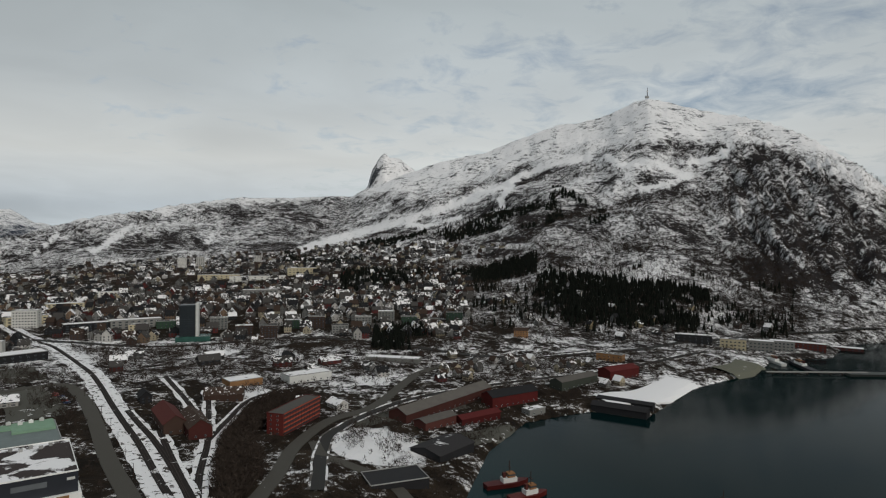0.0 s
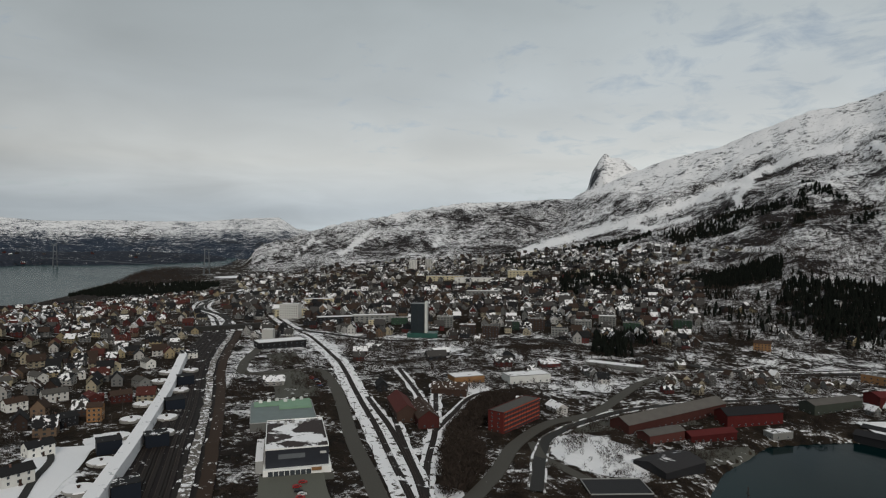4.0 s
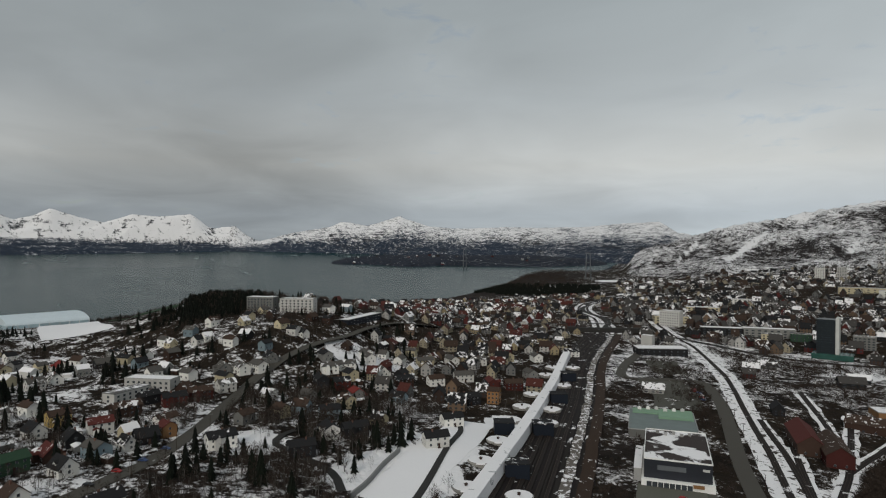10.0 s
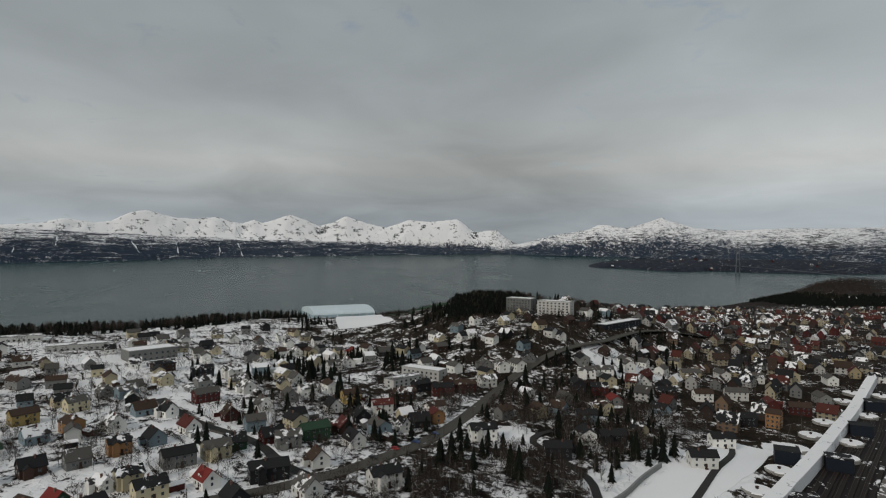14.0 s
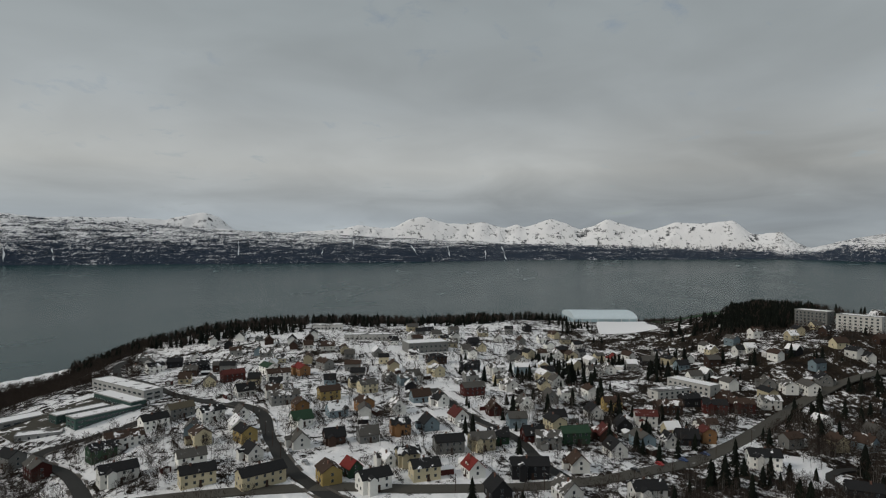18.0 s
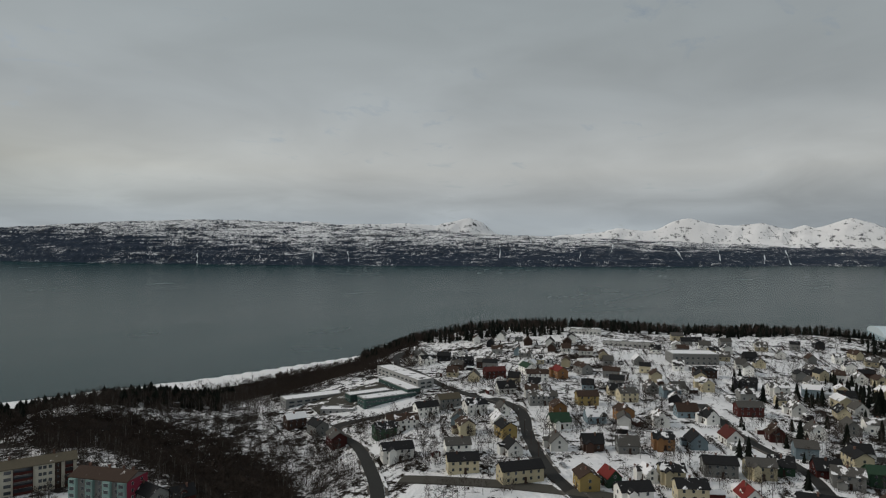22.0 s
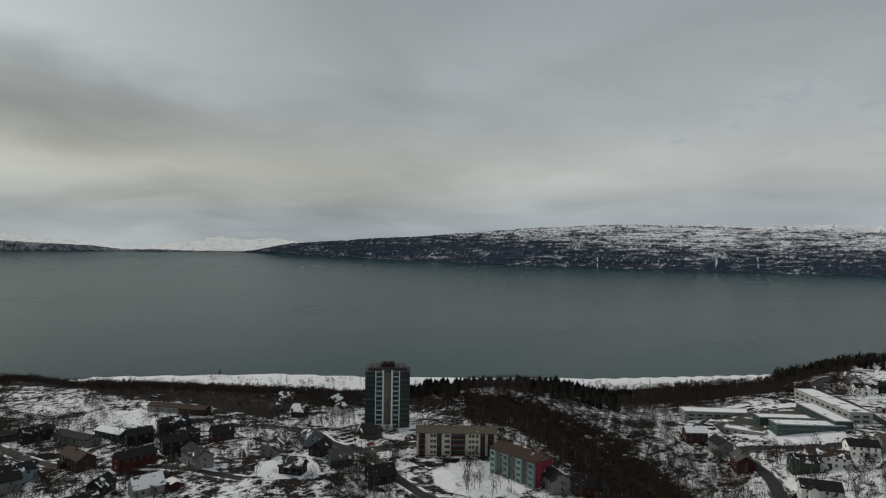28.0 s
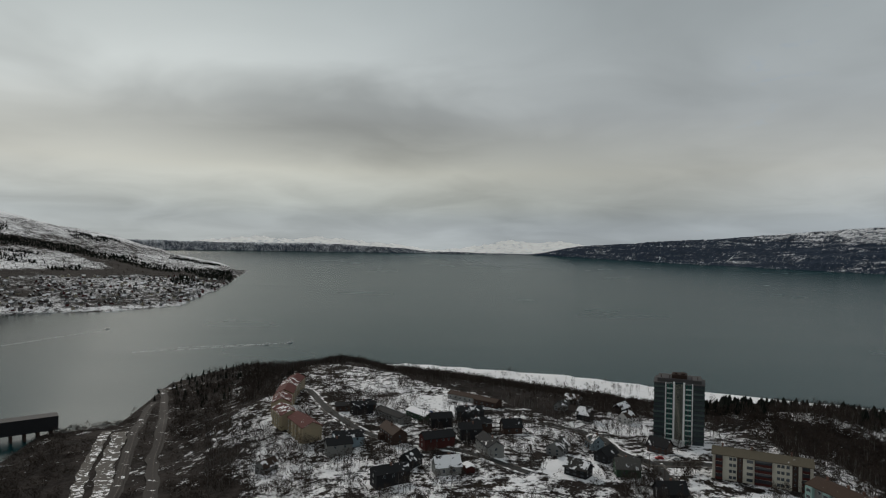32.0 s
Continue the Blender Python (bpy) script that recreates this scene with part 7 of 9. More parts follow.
def long_row(x, y, yaw, L, wall, roof, label):
    ob = thing("row_house", at(x, y, yaw, 0.3), label, "row house", "long low row houses")
    put("wall", gable_walls(L, 8, 3.4, 1.5, WALLS[wall]), ob, Matrix())
    put("roof", gable_roof(L, 8, 3.4, 1.5, ROOFS[roof], 0.5), ob, Matrix())
    for s in (0, 1):
        windows_on(ob, window_mesh(), spread(int(L / 4), L * 0.94), (1.6,), s, -4, 4, L / 2)
    TAKEN.extend((x + k * math.cos(radians(yaw)), y + k * math.sin(radians(yaw)), 7) for k in (-10, 0, 10))


for x, y, yaw, L, wall, roof in ((100, -400, 20, 26, "brown", "dark"), (72, -384, 135, 28, "grey", "dark"), (55, -388, 135, 20, "green", "snow"), (30, -440, 150, 26, "grey", "brown"), (14, -428, 150, 18, "brown", "brown")):
    long_row(x, y, yaw, L, wall, roof, "%s row house with a %s" % (PAINT_WORDS[wall], ROOF_WORDS[roof]))


def plain_house(x, y, turn, rs):
    """A smaller house with fewer openings, for the middle distance."""
    wall, roof = rs.choice(["white", "white", "white", "cream", "cream", "grey", "brown", "grey", "dark", "blue"]), rs.choice(["dark", "dark", "grey", "brown", "snow", "grey"])
    L, W, H = float(rs.choice([8, 10, 12])), float(rs.choice([7, 8])), float(rs.choice([3.8, 5.2]))
    R = W / 2 * (0.9 if H < 4 else 0.65)
    ob = thing("house", at(x, y, turn + 90 * rs.randint(0, 2), 0.4), "small %s wooden house with a %s" % (PAINT_WORDS[wall], ROOF_WORDS[roof]), "house", "wooden houses of the town")
    put("wall", gable_walls(L, W, H, R, WALLS[wall]), ob, Matrix())
    put("roof", gable_roof(L, W, H, R, ROOFS[roof]), ob, Matrix())
    put("chimney", chimney_mesh(), ob, pose(rs.uniform(-0.2, 0.2) * L, 0.6, H + R - 0.2))
    me = window_mesh(1.3, 1.4)
    for m in (pose(-L * 0.25, -W / 2, 1.8), pose(L * 0.25, -W / 2, 1.8), pose(-L / 2, 0, 1.8, 0, 0, -90)):
        put("window", me, ob, m)
    TAKEN.append((x, y, L * 0.6 + 1))


def free(x, y, pad=0.0):
    t = np.array(TAKEN)
    ok = np.ones(len(x), bool)
    for i in range(0, len(x), 2000):
        d = np.hypot(x[i:i + 2000, None] - t[None, :, 0], y[i:i + 2000, None] - t[None, :, 1])
        ok[i:i + 2000] = (d > t[None, :, 2] + pad).all(1)
    return ok


def garage(x, y, yaw, wall):
    ob = thing("garage", at(x, y, yaw, 0.2), "small %s garage with snow on its low roof" % PAINT_WORDS[wall], "garage", "garages and sheds in the gardens")
    put("wall", gable_walls(6.0, 4.0, 2.4, 0.7, WALLS[wall]), ob, Matrix())
    put("roof", gable_roof(6.0, 4.0, 2.4, 0.7, ROOFS["snow"], 0.3), ob, Matrix())
    put("door", cached("garage_door", lambda: done("door", boxes((-3.06, -2.98, -1.3, 1.3, 0, 2.1)), WHITE_TRIM)), ob, Matrix())
    TAKEN.append((x, y, 5))


def gardens():
    """Garages beside the nearest houses, and hedges round their plots."""
    rs = np.random.RandomState(17)
    homes = [o for o in scene.collection.objects if o.name.split(".")[0] == "house" and o.type == "EMPTY"]
    hx, hy = [], []
    n = 0
    for o in homes:
        m = o.matrix_world
        if n < 58 and rs.rand() < 0.5:
            p = m @ Vector((rs.choice([-1, 1]) * 10.5, rs.uniform(-3, 3), 0))
            if free(np.array([p.x]), np.array([p.y]), 1.0)[0]:
                garage(p.x, p.y, math.degrees(m.to_euler().z) + 90 * rs.randint(0, 2), rs.choice(["white", "brown", "red", "grey", "dark"]))
                n += 1
        a, b = rs.uniform(9, 12), rs.uniform(8, 11)
        for side in range(4):
            if rs.rand() < 0.6:
                k = np.arange(-1, 1.001, 0.11)
                u, v = (k * a, np.full(k.shape, b)) if side < 2 else (np.full(k.shape, a), k * b)
                s = 1 if side % 2 else -1
                for e, f in zip(u * (1 if side < 2 else s), v * (s if side < 2 else 1)):
                    p = m @ Vector((e, f, 0))
                    hx.append(p.x), hy.append(p.y)
    return np.array(hx), np.array(hy)


def lots(seed, az0, az1, r0, r1, dx, dy, turn, keep):
    """Building plots on a slightly uneven street grid inside a sector."""
    rs = np.random.RandomState(seed)
    n = int(2 * r1 / min(dx, dy)) + 2
    i, j = np.meshgrid(np.arange(-n, n), np.arange(-n, n))
    u, v = i.ravel() * dx + rs.normal(0, dx * 0.2, i.size), j.ravel() * dy + rs.normal(0, dy * 0.2, i.size)
    c, s = math.cos(radians(turn)), math.sin(radians(turn))
    x, y = u * c - v * s, u * s + v * c
    az, r = np.degrees(np.arctan2(-x, y)), np.hypot(x, y)
    az = np.where(az < -100, az + 360, az)
    ok = (az > az0) & (az < az1) & (r > r0) & (r < r1) & (rs.rand(len(x)) < keep)
    x, y = x[ok], y[ok]
    g = ground_at(x, y)
    ok = free(x, y, 5.0) & (g > fitted_sea(np.hypot(x, y)) + 1.5) & ((g - HC) / np.hypot(x, y) < -0.008)
    return x[ok], y[ok], rs


HOUSE_V = np.array([(-.5, -.5, -.3), (.5, -.5, -.3), (.5, .5, -.3), (-.5, .5, -.3), (-.5, -.5, 1), (.5, -.5, 1), (.5, .5, 1), (-.5, .5, 1), (-.5, 0, 1.75), (.5, 0, 1.75),
                    (-.56, -.6, .86), (.56, -.6, .86), (.56, 0, 1.78), (-.56, 0, 1.78), (-.56, .6, .86), (.56, .6, .86), (-.56, -.6, .95), (.56, -.6, .95), (.56, 0, 1.87), (-.56, 0, 1.87), (-.56, .6, .95), (.56, .6, .95)])
HOUSE_Q = [(0, 1, 5, 4), (2, 3, 7, 6), (3, 0, 4, 7), (1, 2, 6, 5), (16, 17, 18, 19), (19, 18, 21, 20), (10, 11, 17, 16), (14, 20, 21, 15), (10, 16, 19, 13), (13, 19, 20, 14), (12, 18, 17, 11), (15, 21, 18, 12), (11, 10, 13, 12), (12, 13, 14, 15)]
HOUSE_T = [(4, 7, 8), (5, 9, 6)]


def joined_houses(name, label, x, y, rs, turn, walls, roofs, sizes, far=False):
    """Many small houses of one district as one mesh, with real roofs, eaves and windows."""
    n = len(x)
    z = ground_at(x, y)
    L, W = rs.uniform(*sizes[0], n), rs.uniform(*sizes[1], n)
    H = rs.uniform(*sizes[2], n)
    yaw = np.radians(turn + 90 * rs.randint(0, 2, n) + rs.normal(0, 7, n))
    wi, ri = rs.randint(0, len(walls), n), rs.randint(0, len(roofs), n) + len(walls)
    win = len(walls) + len(roofs)
    q, mat = [list(f) for f in HOUSE_Q], [0] * 4 + [1] * 10
    k = len(HOUSE_V)
    wv = []
    for side in range(4):
        m = 3 if side < 2 else 2
        for c in range(m):
            for h in (0.2, 0.62):
                u, w = (c + 0.5) / m - 0.5, 0.07
                o = 0.508
                pts = [(u - w, h), (u + w, h), (u + w, h + 0.22), (u - w, h + 0.22)]
                wv += [((p, -o, g), (-p, o, g), (-o, -p, g), (o, p, g))[side] for p, g in pts]
                q.append([k, k + 1, k + 2, k + 3])
                mat.append(2)
                k += 4
    v = np.concatenate([HOUSE_V, np.array(wv)])
    q, mat = np.array(q), np.array(mat)
    s = np.stack([L, W, H], 1)[:, None, :] * v[None]
    c, sn = np.cos(yaw)[:, None], np.sin(yaw)[:, None]
    out = np.stack([s[..., 0] * c - s[..., 1] * sn + x[:, None], s[..., 0] * sn + s[..., 1] * c + y[:, None], s[..., 2] + z[:, None]], -1)
    base = (np.arange(n) * len(v))[:, None, None]
    quads, tris = (base + q[None]).reshape(-1, 4), (base + np.array(HOUSE_T)[None]).reshape(-1, 3)
    idx = np.where(mat[None] == 0, wi[:, None], np.where(mat[None] == 1, ri[:, None], win)).ravel()
    idx = np.concatenate([idx, np.repeat(wi, 2)])
    me = mesh_of(name, out.reshape(-1, 3), [quads, tris], [DISTRICT_WALLS[w] for w in walls] + [DISTRICT_ROOFS[r] for r in roofs] + [GLASS], idx)
    TAKEN.extend(zip(x, y, L * 0.6))
    return tagged(new(name, me), label, "houses", kind="stuff")


DISTRICT_WALLS = {k: painted("district_%s_boards" % k, c, 0.75, 0.08, per="island") for k, c in (("white", (0.44, 0.43, 0.41)), ("cream", (0.33, 0.29, 0.21)), ("yellow", (0.30, 0.245, 0.15)), ("ochre", (0.16, 0.11, 0.075)), ("red", (0.09, 0.022, 0.02)), ("brown", (0.05, 0.033, 0.027)), ("grey", (0.17, 0.17, 0.165)), ("green", (0.04, 0.065, 0.045)), ("dark", (0.02, 0.02, 0.022)), ("blue", (0.16, 0.2, 0.22)))}
DISTRICT_ROOFS = {k: snowy("district_%s_roof" % k, c, s, 0.25, per="island") for k, c, s in (("dark", (0.018, 0.018, 0.019), 0.22), ("grey", (0.06, 0.056, 0.053), 0.3), ("snow", (0.04, 0.037, 0.034), 0.52), ("brown", (0.045, 0.03, 0.023), 0.22), ("red", (0.075, 0.025, 0.02), 0.22))}
MIXED = ["white", "white", "cream", "grey", "brown", "red", "yellow", "dark", "green", "blue"]
TILED = ["dark", "dark", "grey", "brown", "snow", "red"]

for seed, name, label, sector, grid, turn, keep, walls, roofs, sizes in (
    (1, "hill_houses", "wooden houses scattered over the western hill, snow on roofs", (56, 128, 330, 880), (27, 25), 25, 0.78, MIXED, TILED, ((8, 12), (6.5, 8.5), (3.6, 5.6))),
    (2, "old_town_houses", "dense painted wooden houses of the old town", (38.7, 62, 430, 1420), (22, 21), 40, 0.85, ["cream", "yellow", "ochre", "white", "red", "cream", "brown", "grey"], TILED, ((8, 13), (7, 9), (4.5, 6.5))),
    (3, "centre_houses", "tightly built houses and blocks of the town centre", (-3, 38.7, 760, 1330), (20, 19), 12, 0.85, ["white", "grey", "brown", "cream", "dark", "red", "grey", "brown", "ochre"], ["dark", "grey", "snow", "brown", "dark", "grey"], ((8, 15), (7, 10), (4.5, 8))),
    (4, "upper_town_houses", "houses on the slope above the town centre", (-2, 38, 1330, 2050), (25, 24), 20, 0.75, ["white", "grey", "brown", "cream", "dark", "brown"], ["snow", "dark", "grey", "brown"], ((8, 14), (7, 9), (4, 7))),
    (5, "terrace_houses", "rows of houses on the terraces under the ski slope", (-14, 2, 1420, 1900), (28, 40), -5, 0.6, ["white", "brown", "dark", "grey", "cream"], ["snow", "dark", "grey"], ((9, 16), (8, 10), (4, 6))),
    (6, "coast_road_houses", "small houses in a row along the coast road", (-18, 0, 570, 680), (17, 22), 40, 0.7, ["cream", "white", "grey", "cream"], ["grey", "snow", "brown"], ((7, 9), (6, 8), (4, 5))),
    (7, "foot_houses", "houses at the foot of the mountain", (-36, -4, 760, 1060), (34, 30), 35, 0.35, ["white", "brown", "dark", "grey", "yellow"], ["snow", "dark", "grey"], ((8, 12), (7, 9), (4, 6))),
    (8, "village_houses", "village houses on the far headland", (204.5, 222, 1400, 2300), (14, 17), 30, 0.33, ["brown", "white", "grey", "red", "cream"], ["grey", "snow", "grey", "snow"], ((5, 9), (5, 6.5), (3, 4))),
    (9, "south_houses", "scattered houses and sheds among bare trees", (166, 205, 290, 470), (30, 27), 60, 0.36, ["brown", "dark", "grey", "white"], ["dark", "brown", "snow"], ((8, 11), (6.5, 8), (3.2, 4.5))),
    (10, "railway_houses", "sheds and small stores beside the railway", (-2, 36, 420, 700), (36, 33), 30, 0.3, ["brown", "grey", "white", "dark", "red"], ["snow", "grey", "dark"], ((9, 20), (7, 12), (3.5, 5.5))),
    (11, "shore_hamlets", "small farms and cabins on the far shore", (45, 62, 3150, 3500), (70, 60), 10, 0.16, ["grey", "brown", "red"], ["snow", "dark"], ((9, 14), (8, 10), (4, 6))),
):
    x, y, rs = lots(seed, *sector, *grid, turn, keep)
    if seed == 1:
        az = np.degrees(np.arctan2(-x, y))
        k = (np.hypot(x, y) < table(az, [(60, 900), (66, 780), (69, 780), (71, 620), (79, 600), (88, 640), (93, 700), (99, 710), (110, 670), (116, 670), (128, 640)]))
        x, y = x[k], y[k]
    if seed == 1:  # the western hill can be counted: each house its own thing
        near = np.argsort(np.hypot(x, y))
        for k in near[:150]:
            plain_house(x[k], y[k], turn + rs.normal(0, 8), rs)
        x, y = x[near[150:]], y[near[150:]]
    if seed == 8:
        az = np.degrees(np.arctan2(-x, y)) % 360
        k = ground_at(x, y) - HC < np.hypot(x, y) * np.tan(np.radians(-2.75))
        x, y = x[k], y[k]
    joined_houses(name, label, x, y, rs, turn, walls, roofs, sizes)


HEDGE_X, HEDGE_Y = gardens()
# ---------------------------------------------------------------- trees
def twig_cloud(rs, n, height, spread_r, base, width=0.1, length=1.5):
    """Thin slivers that point up and outwards, as bare birch twigs do."""
    h = base + (height - base) * rs.beta(1.6, 1.5, n)
    a = rs.uniform(0, 2 * np.pi, n)
    prof = spread_r * np.sin(np.pi * np.clip((h - base) / (height - base) * 0.85 + 0.12, 0, 1)) * rs.uniform(0.15, 1, n) ** 0.6
    p = np.stack([np.cos(a) * prof, np.sin(a) * prof, h], 1)
    d = np.stack([np.cos(a) * 0.6, np.sin(a) * 0.6, np.full(n, 0.9)], 1) + rs.normal(0, 0.35, (n, 3))
    d /= np.linalg.norm(d, axis=1)[:, None]
    ln = length * rs.uniform(0.5, 1.3, n)[:, None]
    side = np.cross(d, rs.normal(0, 1, (n, 3)))
    side /= np.linalg.norm(side, axis=1)[:, None] + 1e-9
    w = width * rs.uniform(0.6, 1.4, n)[:, None]
    v = np.concatenate([p - side * w, p + side * w, p + d * ln])
    i = np.arange(n)
    return v, np.stack([i, i + n, i + 2 * n], 1)


def trunk_mesh(rs, height, r, limbs):
    v, f = [], []

    def stick(a, b, r0, r1, k=5):
        a, b = np.array(a, float), np.array(b, float)
        d = (b - a) / np.linalg.norm(b - a)
        s = np.cross(d, (0.3, 0.9, 0.1))
        s /= np.linalg.norm(s)
        u = np.cross(d, s)
        n = len(v)
        for e, rr in ((a, r0), (b, r1)):
            for i in range(k):
                t = 2 * np.pi * i / k
                v.append(e + (s * np.cos(t) + u * np.sin(t)) * rr)
        f.extend((n + i, n + (i + 1) % k, n + k + (i + 1) % k, n + k + i) for i in range(k))
    bend = rs.normal(0, 0.25, 2)
    mid = (bend[0], bend[1], height * 0.5)
    stick((0, 0, -0.6), mid, r, r * 0.65)
    stick(mid, (bend[0] * 1.8, bend[1] * 1.8, height * 0.93), r * 0.65, r * 0.15)
    for i in range(limbs):
        h = height * rs.uniform(0.3, 0.8)
        a = rs.uniform(0, 2 * np.pi)
        ln = height * 0.3 * rs.uniform(0.6, 1.1)
        k = h / height / 0.5 * 0.9
        o = np.array((bend[0] * k, bend[1] * k, h))
        stick(o, o + (math.cos(a) * ln * 0.6, math.sin(a) * ln * 0.6, ln * 0.8), r * 0.35, r * 0.08, 4)
    return np.array(v), np.array(f)


def spruce_parts(rs, height, radius, tiers, k):
    """Ragged drooping tiers of boughs."""
    v, f = [], []
    for t in range(tiers):
        u = t / tiers
        z0, r = height * (0.08 + 0.9 * u), radius * (1 - u) ** 0.85 + 0.15
        n = len(v)
        v.append((0, 0, min(height, z0 + height * 0.9 / tiers * 1.7)))
        for i in range(2 * k):
            a = 2 * math.pi * (i + t * 0.37) / (2 * k)
            rr = r * (rs.uniform(0.85, 1.15) if i % 2 == 0 else rs.uniform(0.5, 0.68))
            v.append((math.cos(a) * rr, math.sin(a) * rr, z0 - (0.35 * r if i % 2 == 0 else 0) + rs.normal(0, 0.1)))
        f.extend((n, n + 1 + i, n + 1 + (i + 1) % (2 * k)) for i in range(2 * k))
    return np.array(v), np.array(f)


def scatter(name, label, category, protos, x, y, scale, rs, mats, sink=0.3):
    """Joins many copies of a few shapes into one mesh of uncounted things."""
    z = ground_at(x, y) - sink
    which = rs.randint(0, len(protos), len(x))
    V, T, Q, mi_t, mi_q, off = [], [], [], [], [], 0
    for k, (v, tris, quads) in enumerate(protos):
        s = which == k
        n = int(s.sum())
        if not n:
            continue
        a = rs.uniform(0, 2 * np.pi, n)[:, None]
        sc = scale[s][:, None]
        wide = sc * rs.uniform(0.85, 1.2, n)[:, None]
        o = np.stack([(v[None, :, 0] * np.cos(a) - v[None, :, 1] * np.sin(a)) * wide + x[s][:, None], (v[None, :, 0] * np.sin(a) + v[None, :, 1] * np.cos(a)) * wide + y[s][:, None], v[None, :, 2] * sc + z[s][:, None]], -1)
        V.append(o.reshape(-1, 3))
        base = off + (np.arange(n) * len(v))[:, None, None]
        if tris is not None:
            T.append((base + tris[None]).reshape(-1, 3))
        if quads is not None:
            Q.append((base + quads[None]).reshape(-1, 4))
        off += n * len(v)
    faces = [np.concatenate(F) for F in (T, Q) if F]
    idx = np.concatenate([np.full(len(F), i) for i, F in enumerate(faces)])
    me = mesh_of(name, np.concatenate(V), faces, mats, idx)
    return tagged(new(name, me), label, category, kind="stuff")


trs = np.random.RandomState(8)


def birch_proto(h, twigs, width):
    tv, tq = trunk_mesh(trs, h, 0.13, 3)
    cv, ct = twig_cloud(trs, twigs, h, h * 0.24, h * 0.28, width)
    return np.concatenate([tv, cv]), ct + len(tv), tq


BIRCHES = [birch_proto(h, 60, 0.085) for h in (7.5, 9.0, 8.2, 6.5)]
def light_birch(h, twigs, width):
    tv, tq = trunk_mesh(trs, h, 0.12, 0)
    cv, ct = twig_cloud(trs, twigs, h, h * 0.24, h * 0.28, width)
    return np.concatenate([tv, cv]), ct + len(tv), tq


LIGHT_BIRCHES = [light_birch(h, 34, 0.12) for h in (7.5, 9.0, 8.2, 6.5)]
SHRUBS = [(*twig_cloud(trs, 32, 3.2, 1.9, 0.2, 0.13, 1.2), None) for _ in range(3)]
SPRUCES = [(*spruce_parts(trs, h, h * 0.25, 5, 5), None) for h in (10.0, 12.0, 8.5, 14.0)]
PINES = [(*spruce_parts(trs, h, h * 0.36, 4, 5), None) for h in (9.5, 10.5, 9.0)]
RIDGE_PINES = [(*spruce_parts(trs, h, h * 0.24, 4, 4), None) for h in (9.5, 11.0, 10.0)]
FAR_BIRCHES = [(*twig_cloud(trs, 26, 7.5, 2.3, 1.0, 0.2, 2.4), None) for _ in range(4)]


def sector_points(seed, n, az0, az1, r0, r1, pad=None, test=None):
    rs = np.random.RandomState(seed)
    az, r = rs.uniform(az0, az1, n), np.sqrt(rs.uniform(r0 * r0, r1 * r1, n))
    x, y = -r * np.sin(np.radians(az)), r * np.cos(np.radians(az))
    d = coast_distance(x, y)
    ok = ground_at(x, y) > fitted_sea(r) + 1.2
    if test is not None:
        ok &= test(az, r, d, x, y)
    x, y = x[ok], y[ok]
    if pad is not None and len(x):
        k = free(x, y, pad)
        x, y = x[k], y[k]
    return x, y, rs


def clumps(x, y, size, seed, cut):
    return fbm(x, y, size, 4, seed) > cut


SINGLE_BIRCH, SINGLE_SPRUCE = [], []
for h in (8.0, 9.5, 7.0):
    tv, tq = trunk_mesh(trs, h, 0.15, 6)
    cv, ct = twig_cloud(trs, 260, h, h * 0.26, h * 0.25, 0.05, 1.4)
    SINGLE_BIRCH.append((mesh_of("trunk", tv, tq, BARK), mesh_of("crown", cv, ct, TWIGS)))
for h in (11.0, 14.0, 9.0):
    tv, tq = trunk_mesh(trs, h * 0.5, 0.2, 0)
    cv, ct = spruce_parts(trs, h, h * 0.26, 8, 7)
    SINGLE_SPRUCE.append((mesh_of("trunk", tv, tq, BARK), mesh_of("crown", cv, ct, SPRUCE_ONE)))


def tree(kind, x, y, s, turn):
    trunk, crown = (SINGLE_BIRCH if kind == "birch" else SINGLE_SPRUCE)[int(turn) % 3]
    ob = thing("%s_tree" % kind, at(x, y, turn) @ Matrix.Scale(s, 4), "leafless grey-brown birch in patchy snow" if kind == "birch" else "dark green spruce standing in snow", "tree", "%s trees among the houses" % kind)
    put("trunk", trunk, ob, Matrix())
    put("crown", crown, ob, Matrix())


# single trees nearest to the lookout
x, y, rs = sector_points(31, 900, 50, 205, 235, 420, 0.5, lambda az, r, d, x, y: clumps(x, y, 70, 33, -0.05))
for i in range(min(110, len(x))):
    tree("birch", x[i], y[i], rs.uniform(0.75, 1.15), rs.uniform(0, 360))
x, y, rs = sector_points(32, 700, 58, 100, 240, 480, 0.5, lambda az, r, d, x, y: clumps(x, y, 60, 34, 0.08))
for i in range(min(48, len(x))):
    tree("spruce", x[i], y[i], rs.uniform(0.7, 1.15), rs.uniform(0, 360))

# groves, gardens and wooded banks
x, y, rs = sector_points(41, 14000, 44, 206, 430, 900, 0.8, lambda az, r, d, x, y: (d > 40) & clumps(x, y, 90, 43, -0.08))
x, y = x[:3000], y[:3000]
scatter("garden_birches", "bare birches in gardens and on slopes", "trees", LIGHT_BIRCHES, x, y, rs.uniform(0.6, 1.15, len(x)), rs, [TWIGS, BARK])
x, y, rs = sector_points(40, 12000, 48, 206, 230, 450, 0.6, lambda az, r, d, x, y: (d > 40) & clumps(x, y, 55, 39, -0.06) & ((az < 126) | (az > 150)) & ((az < 158) | clumps(x, y, 30, 77, -0.08)))
scatter("near_birches", "bare birches between the nearest houses", "trees", BIRCHES, x[:1500], y[:1500], rs.uniform(0.55, 1.2, len(x))[:1500], rs, [TWIGS, BARK])
